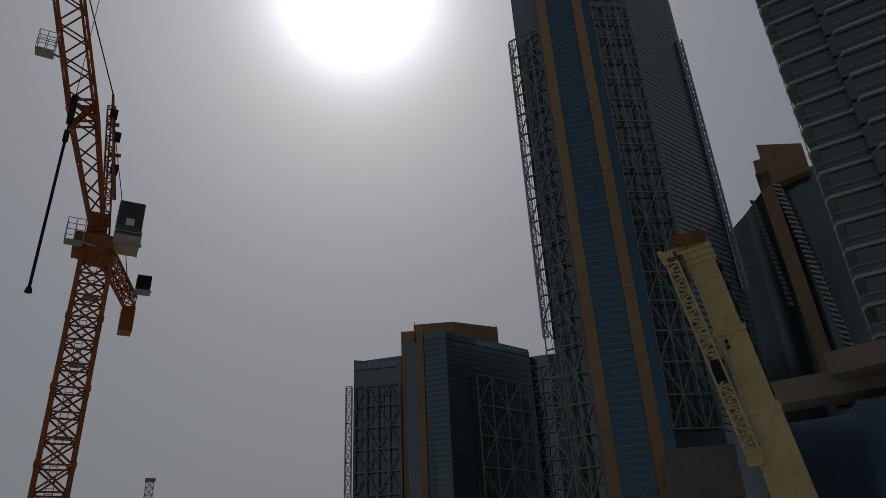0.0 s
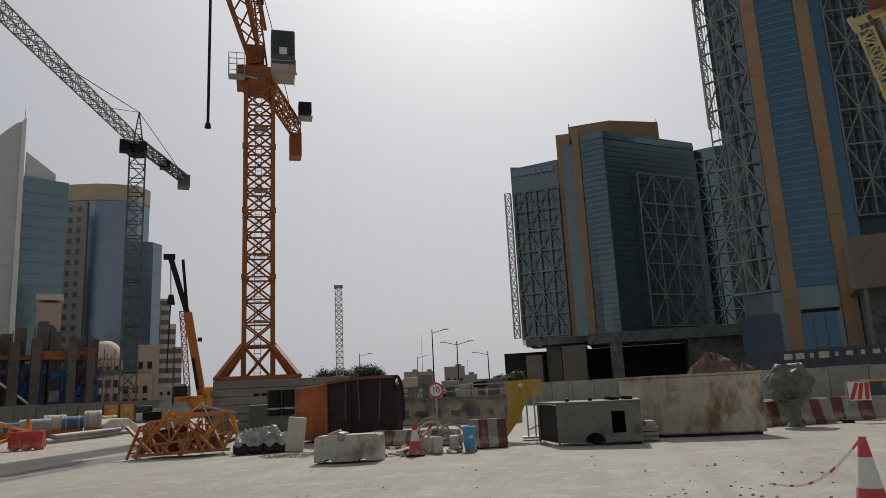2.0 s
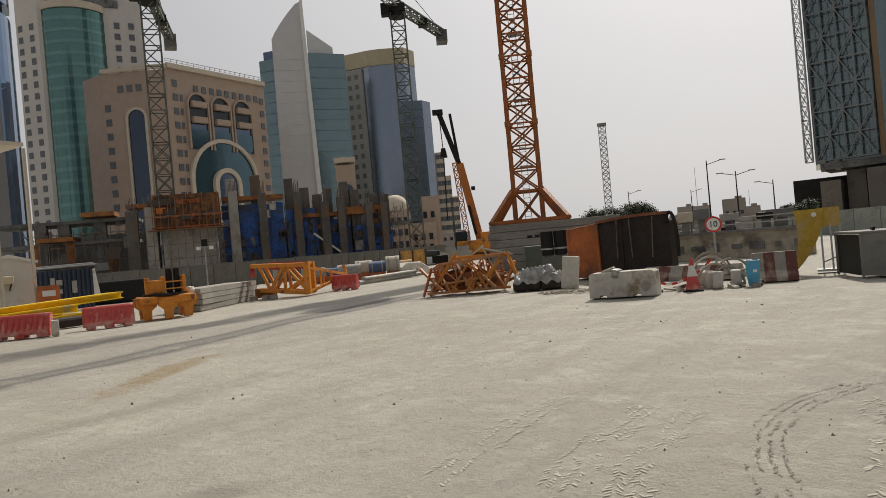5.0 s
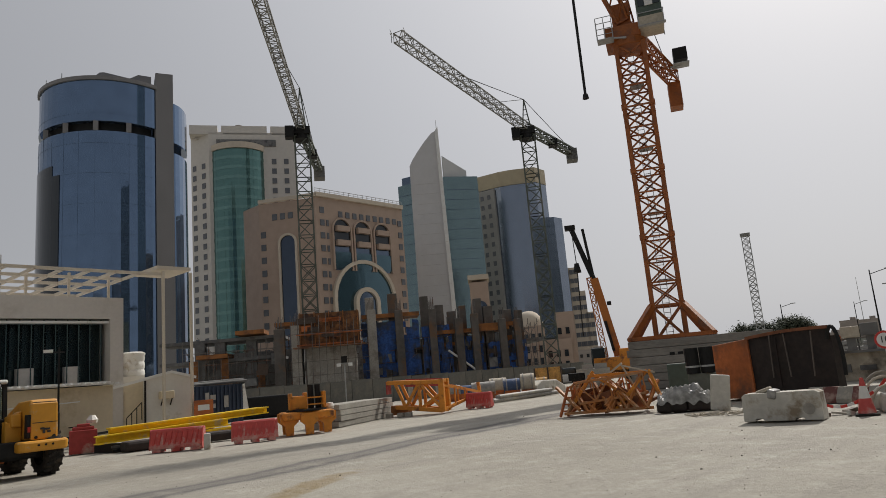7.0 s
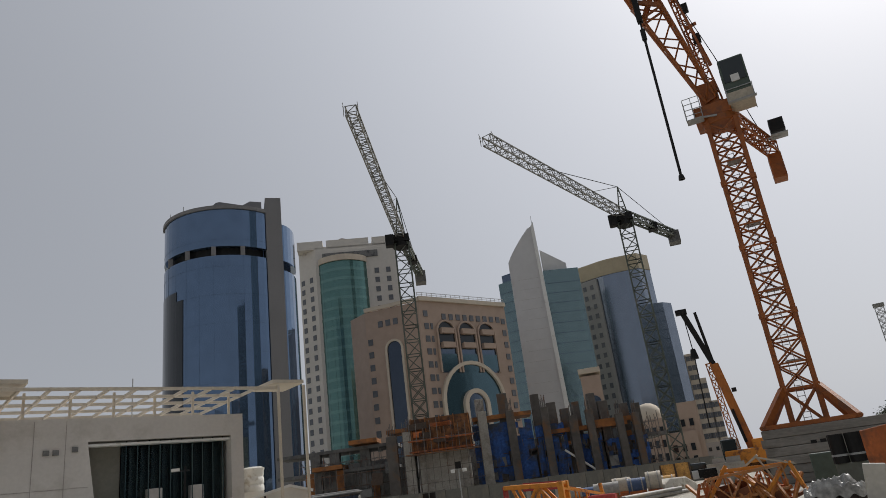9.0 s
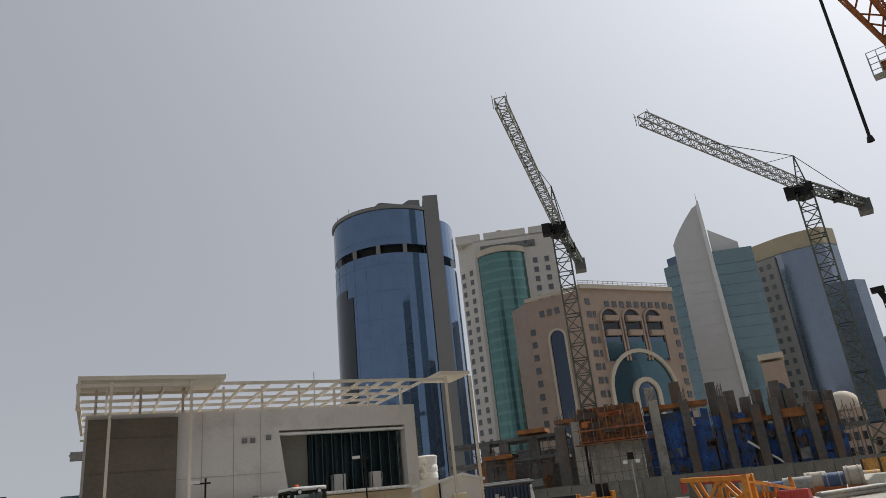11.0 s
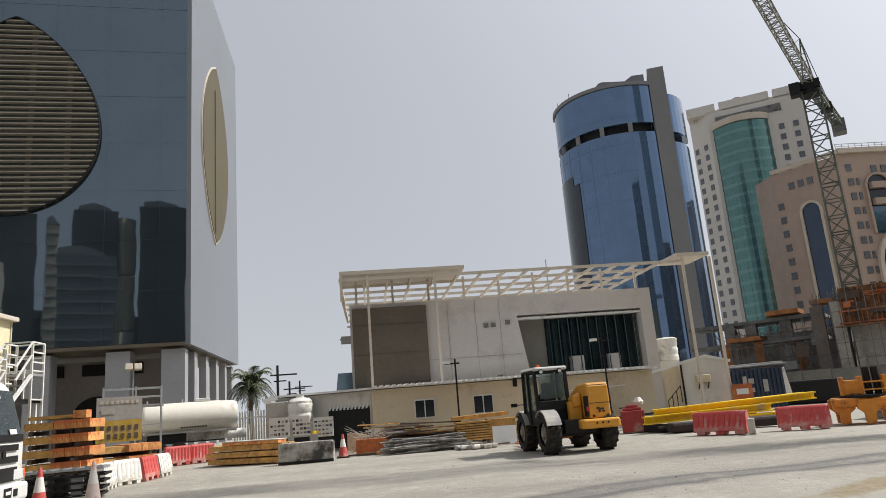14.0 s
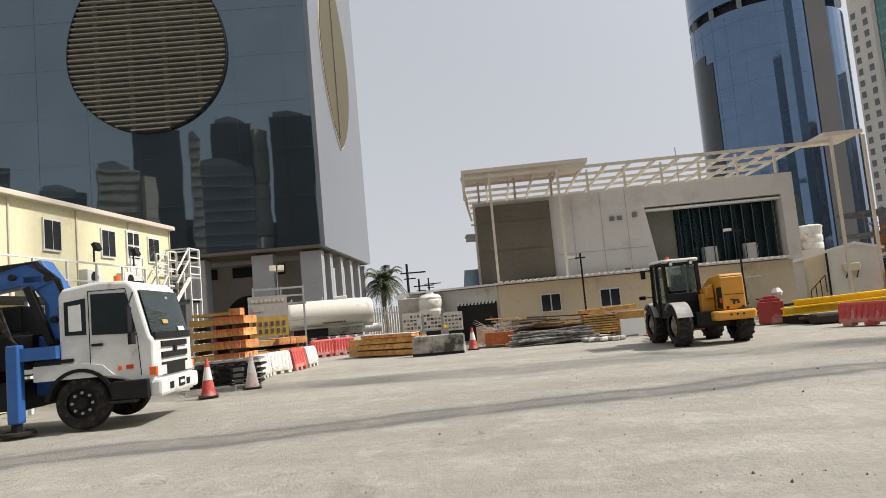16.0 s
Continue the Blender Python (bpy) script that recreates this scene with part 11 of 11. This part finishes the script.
# ---------------- marks and litter on the ground ----------------
def ground_litter():
    r = random.Random(21)
    s = Shape()
    for i in range(2600):
        a, d = r.uniform(-40, 135), 3.5 + 26 * r.random() ** 0.8
        p = at(a, d)
        k = r.uniform(0.004, 0.014) * (2.2 if r.random() < 0.08 else 1)
        z = ground_height(p.x, p.y) + k * 0.3
        q = [Vector((p.x + k * r.uniform(0.6, 1.3) * math.cos(j * 2.1), p.y + k * r.uniform(0.6, 1.3) * math.sin(j * 2.1), z - k * 0.5)) for j in range(3)]
        top = Vector((p.x, p.y, z + k * r.uniform(0.4, 0.9)))
        s.add(q + [top], [(0, 1, 3), (1, 2, 3), (2, 0, 3)])
    tagged(s.part("pebbles", dark_gravel), "scattered small dark stones on the ground", "stones", kind="stuff")
    # curved tread marks pressed into the dust: broken lug lines, and pale bands of loosened dust
    def along(pts, step):
        P = [Vector((*p, 0)) for p in pts]
        for j in range(len(P) - 1):
            p0, p1, p2, p3 = P[max(0, j - 1)], P[j], P[j + 1], P[min(len(P) - 1, j + 2)]
            m = max(2, int((p2 - p1).length / step))
            for i in range(m):
                f = i / m
                q = 0.5 * ((2 * p1) + (p2 - p0) * f + (2 * p0 - 5 * p1 + 4 * p2 - p3) * f * f + (3 * p1 - p0 - 3 * p2 + p3) * f ** 3)
                dv = (p2 - p0).normalized().lerp((p3 - p1).normalized(), f).normalized()
                yield q, dv, Vector((-dv.y, dv.x, 0))

    def lugs(pts, lanes, gap, step=0.055, fade=0.0):
        s = Shape()
        for q, dv, sd in along(pts, step):
            for k in range(lanes):
                o = (k - (lanes - 1) / 2) * gap
                if noise.noise(Vector((q.x * 2.1, q.y * 2.1, k * 3.7))) < fade or r.random() < 0.12:
                    continue
                c = q + sd * (o + r.uniform(-0.012, 0.012)) + dv * r.uniform(-0.01, 0.01)
                c.z = ground_height(c.x, c.y) + 0.007
                e = dv * r.uniform(0.012, 0.03) + sd * r.uniform(-0.02, 0.02)
                w = sd * r.uniform(0.004, 0.011) + dv * 0.006
                s.add([c - e - w, c + e - w * 0.5, c + e * 1.2 + w, c - e * 0.7 + w], [(0, 1, 2, 3)])
        tagged(s.part("tread_marks", tread_dust), "curved tyre tread marks pressed in the dust", "tyre marks", kind="stuff")

    def ribs(pts, wid):
        s = Shape()
        for q, dv, sd in along(pts, 0.05):
            for k in range(5):
                o = (k - 2) / 5 * wid
                if noise.noise(Vector((q.x * 1.7 + k, q.y * 1.7, 5.0))) < -0.05 or r.random() < 0.3:
                    continue
                c = q + sd * (o + r.uniform(-0.02, 0.02))
                c.z = ground_height(c.x, c.y) + 0.006
                e = dv * r.uniform(0.006, 0.016)
                w = sd * r.uniform(0.01, 0.03) + dv * (0.02 if k % 2 else -0.02)
                s.add([c - e - w, c + e - w, c + e + w, c - e + w], [(0, 1, 2, 3)])
        tagged(s.part("dust_ribs", loose_dust), "pale ribbed tyre track of loosened dust", "tyre marks", kind="stuff")

    lugs(((-0.79, 4.15), (-1.05, 4.8), (-1.2, 5.3), (-1.28, 5.95), (-1.2, 6.8), (-0.85, 7.7)), 4, 0.085, 0.05, -0.3)
    lugs(((-0.82, 7.79), (-0.52, 8.1), (-0.1, 8.58), (0.5, 9.1)), 3, 0.1, 0.05, -0.15)
    lugs(((-0.26, 6.1), (-0.28, 6.7), (-0.15, 7.6), (0.1, 8.4), (0.5, 8.9), (1.3, 9.5)), 5, 0.12, 0.055, -0.15)
    lugs(((1.0, 5.5), (2.4, 7.6), (4.2, 9.3), (6.5, 10.6)), 4, 0.09, 0.06, -0.05)
    lugs(((-9.4, -1.2), (-9.0, -2.6), (-8.2, -4.2), (-7.0, -5.6)), 4, 0.09, 0.06, 0.0)
    lugs(((-10.6, 1.4), (-9.6, 0.2), (-8.8, -1.4), (-7.6, -3.4)), 4, 0.09, 0.06, 0.0)
    lugs(((2.0, 12.5), (4.5, 14.5), (6.8, 17.5), (8.0, 21.0)), 4, 0.1, 0.07, 0.0)
    lugs(((-4.2, 9.6), (-2.9, 10.3), (-2.1, 10.5), (-0.6, 10.7)), 3, 0.1, 0.07, 0.0)
    lugs(((-2.44, 11.19), (-1.16, 12.48), (0.07, 13.68), (1.6, 14.8)), 3, 0.14, 0.08, 0.0)
    ribs(((-3.0, 3.2), (-3.1, 3.8), (-3.28, 4.67), (-3.4, 5.85), (-3.4, 6.6)), 0.36)
    ribs(((-2.05, 3.3), (-2.2, 4.0), (-2.4, 5.0), (-2.41, 6.4)), 0.42)
    ribs(((-1.7, 3.4), (-1.75, 4.06), (-1.92, 4.84), (-2.02, 6.3)), 0.34)
    ribs(((-0.36, 4.6), (-0.4, 5.1), (-0.55, 6.1), (-0.6, 7.3)), 0.3)
    for i in range(60):
        a, d = (r.uniform(-22, 40), r.uniform(11, 17)) if i < 26 else (r.uniform(-14, -1), r.uniform(9.5, 15.5))
        p = at(a if i > 9 else r.uniform(-9, 3), d if i > 9 else r.uniform(10.5, 11.5))
        t = thing("dirt_clod", (p.x, p.y, ground_height(p.x, p.y)), r.uniform(0, 90), "small dark clod of dirt on the ground", "clod", "dirt clods")
        k = r.uniform(0.01, 0.024)
        Shape().lathe([(k * 1.4, -0.01), (k * 1.2, k * 0.5), (k * 0.5, k), (0, k)], n=7).part("clod", dark_gravel, t)


dark_gravel = material("dark_gravel", (0.17, 0.15, 0.125), 0.95, vary=0.3, fine=20)
tread_dust = material("pressed_dust", (0.2, 0.185, 0.155), 0.95, vary=0.25, big=1.2)
loose_dust = material("loosened_pale_dust", (0.44, 0.41, 0.345), 0.95, vary=0.15, big=1.2)
ground_litter()
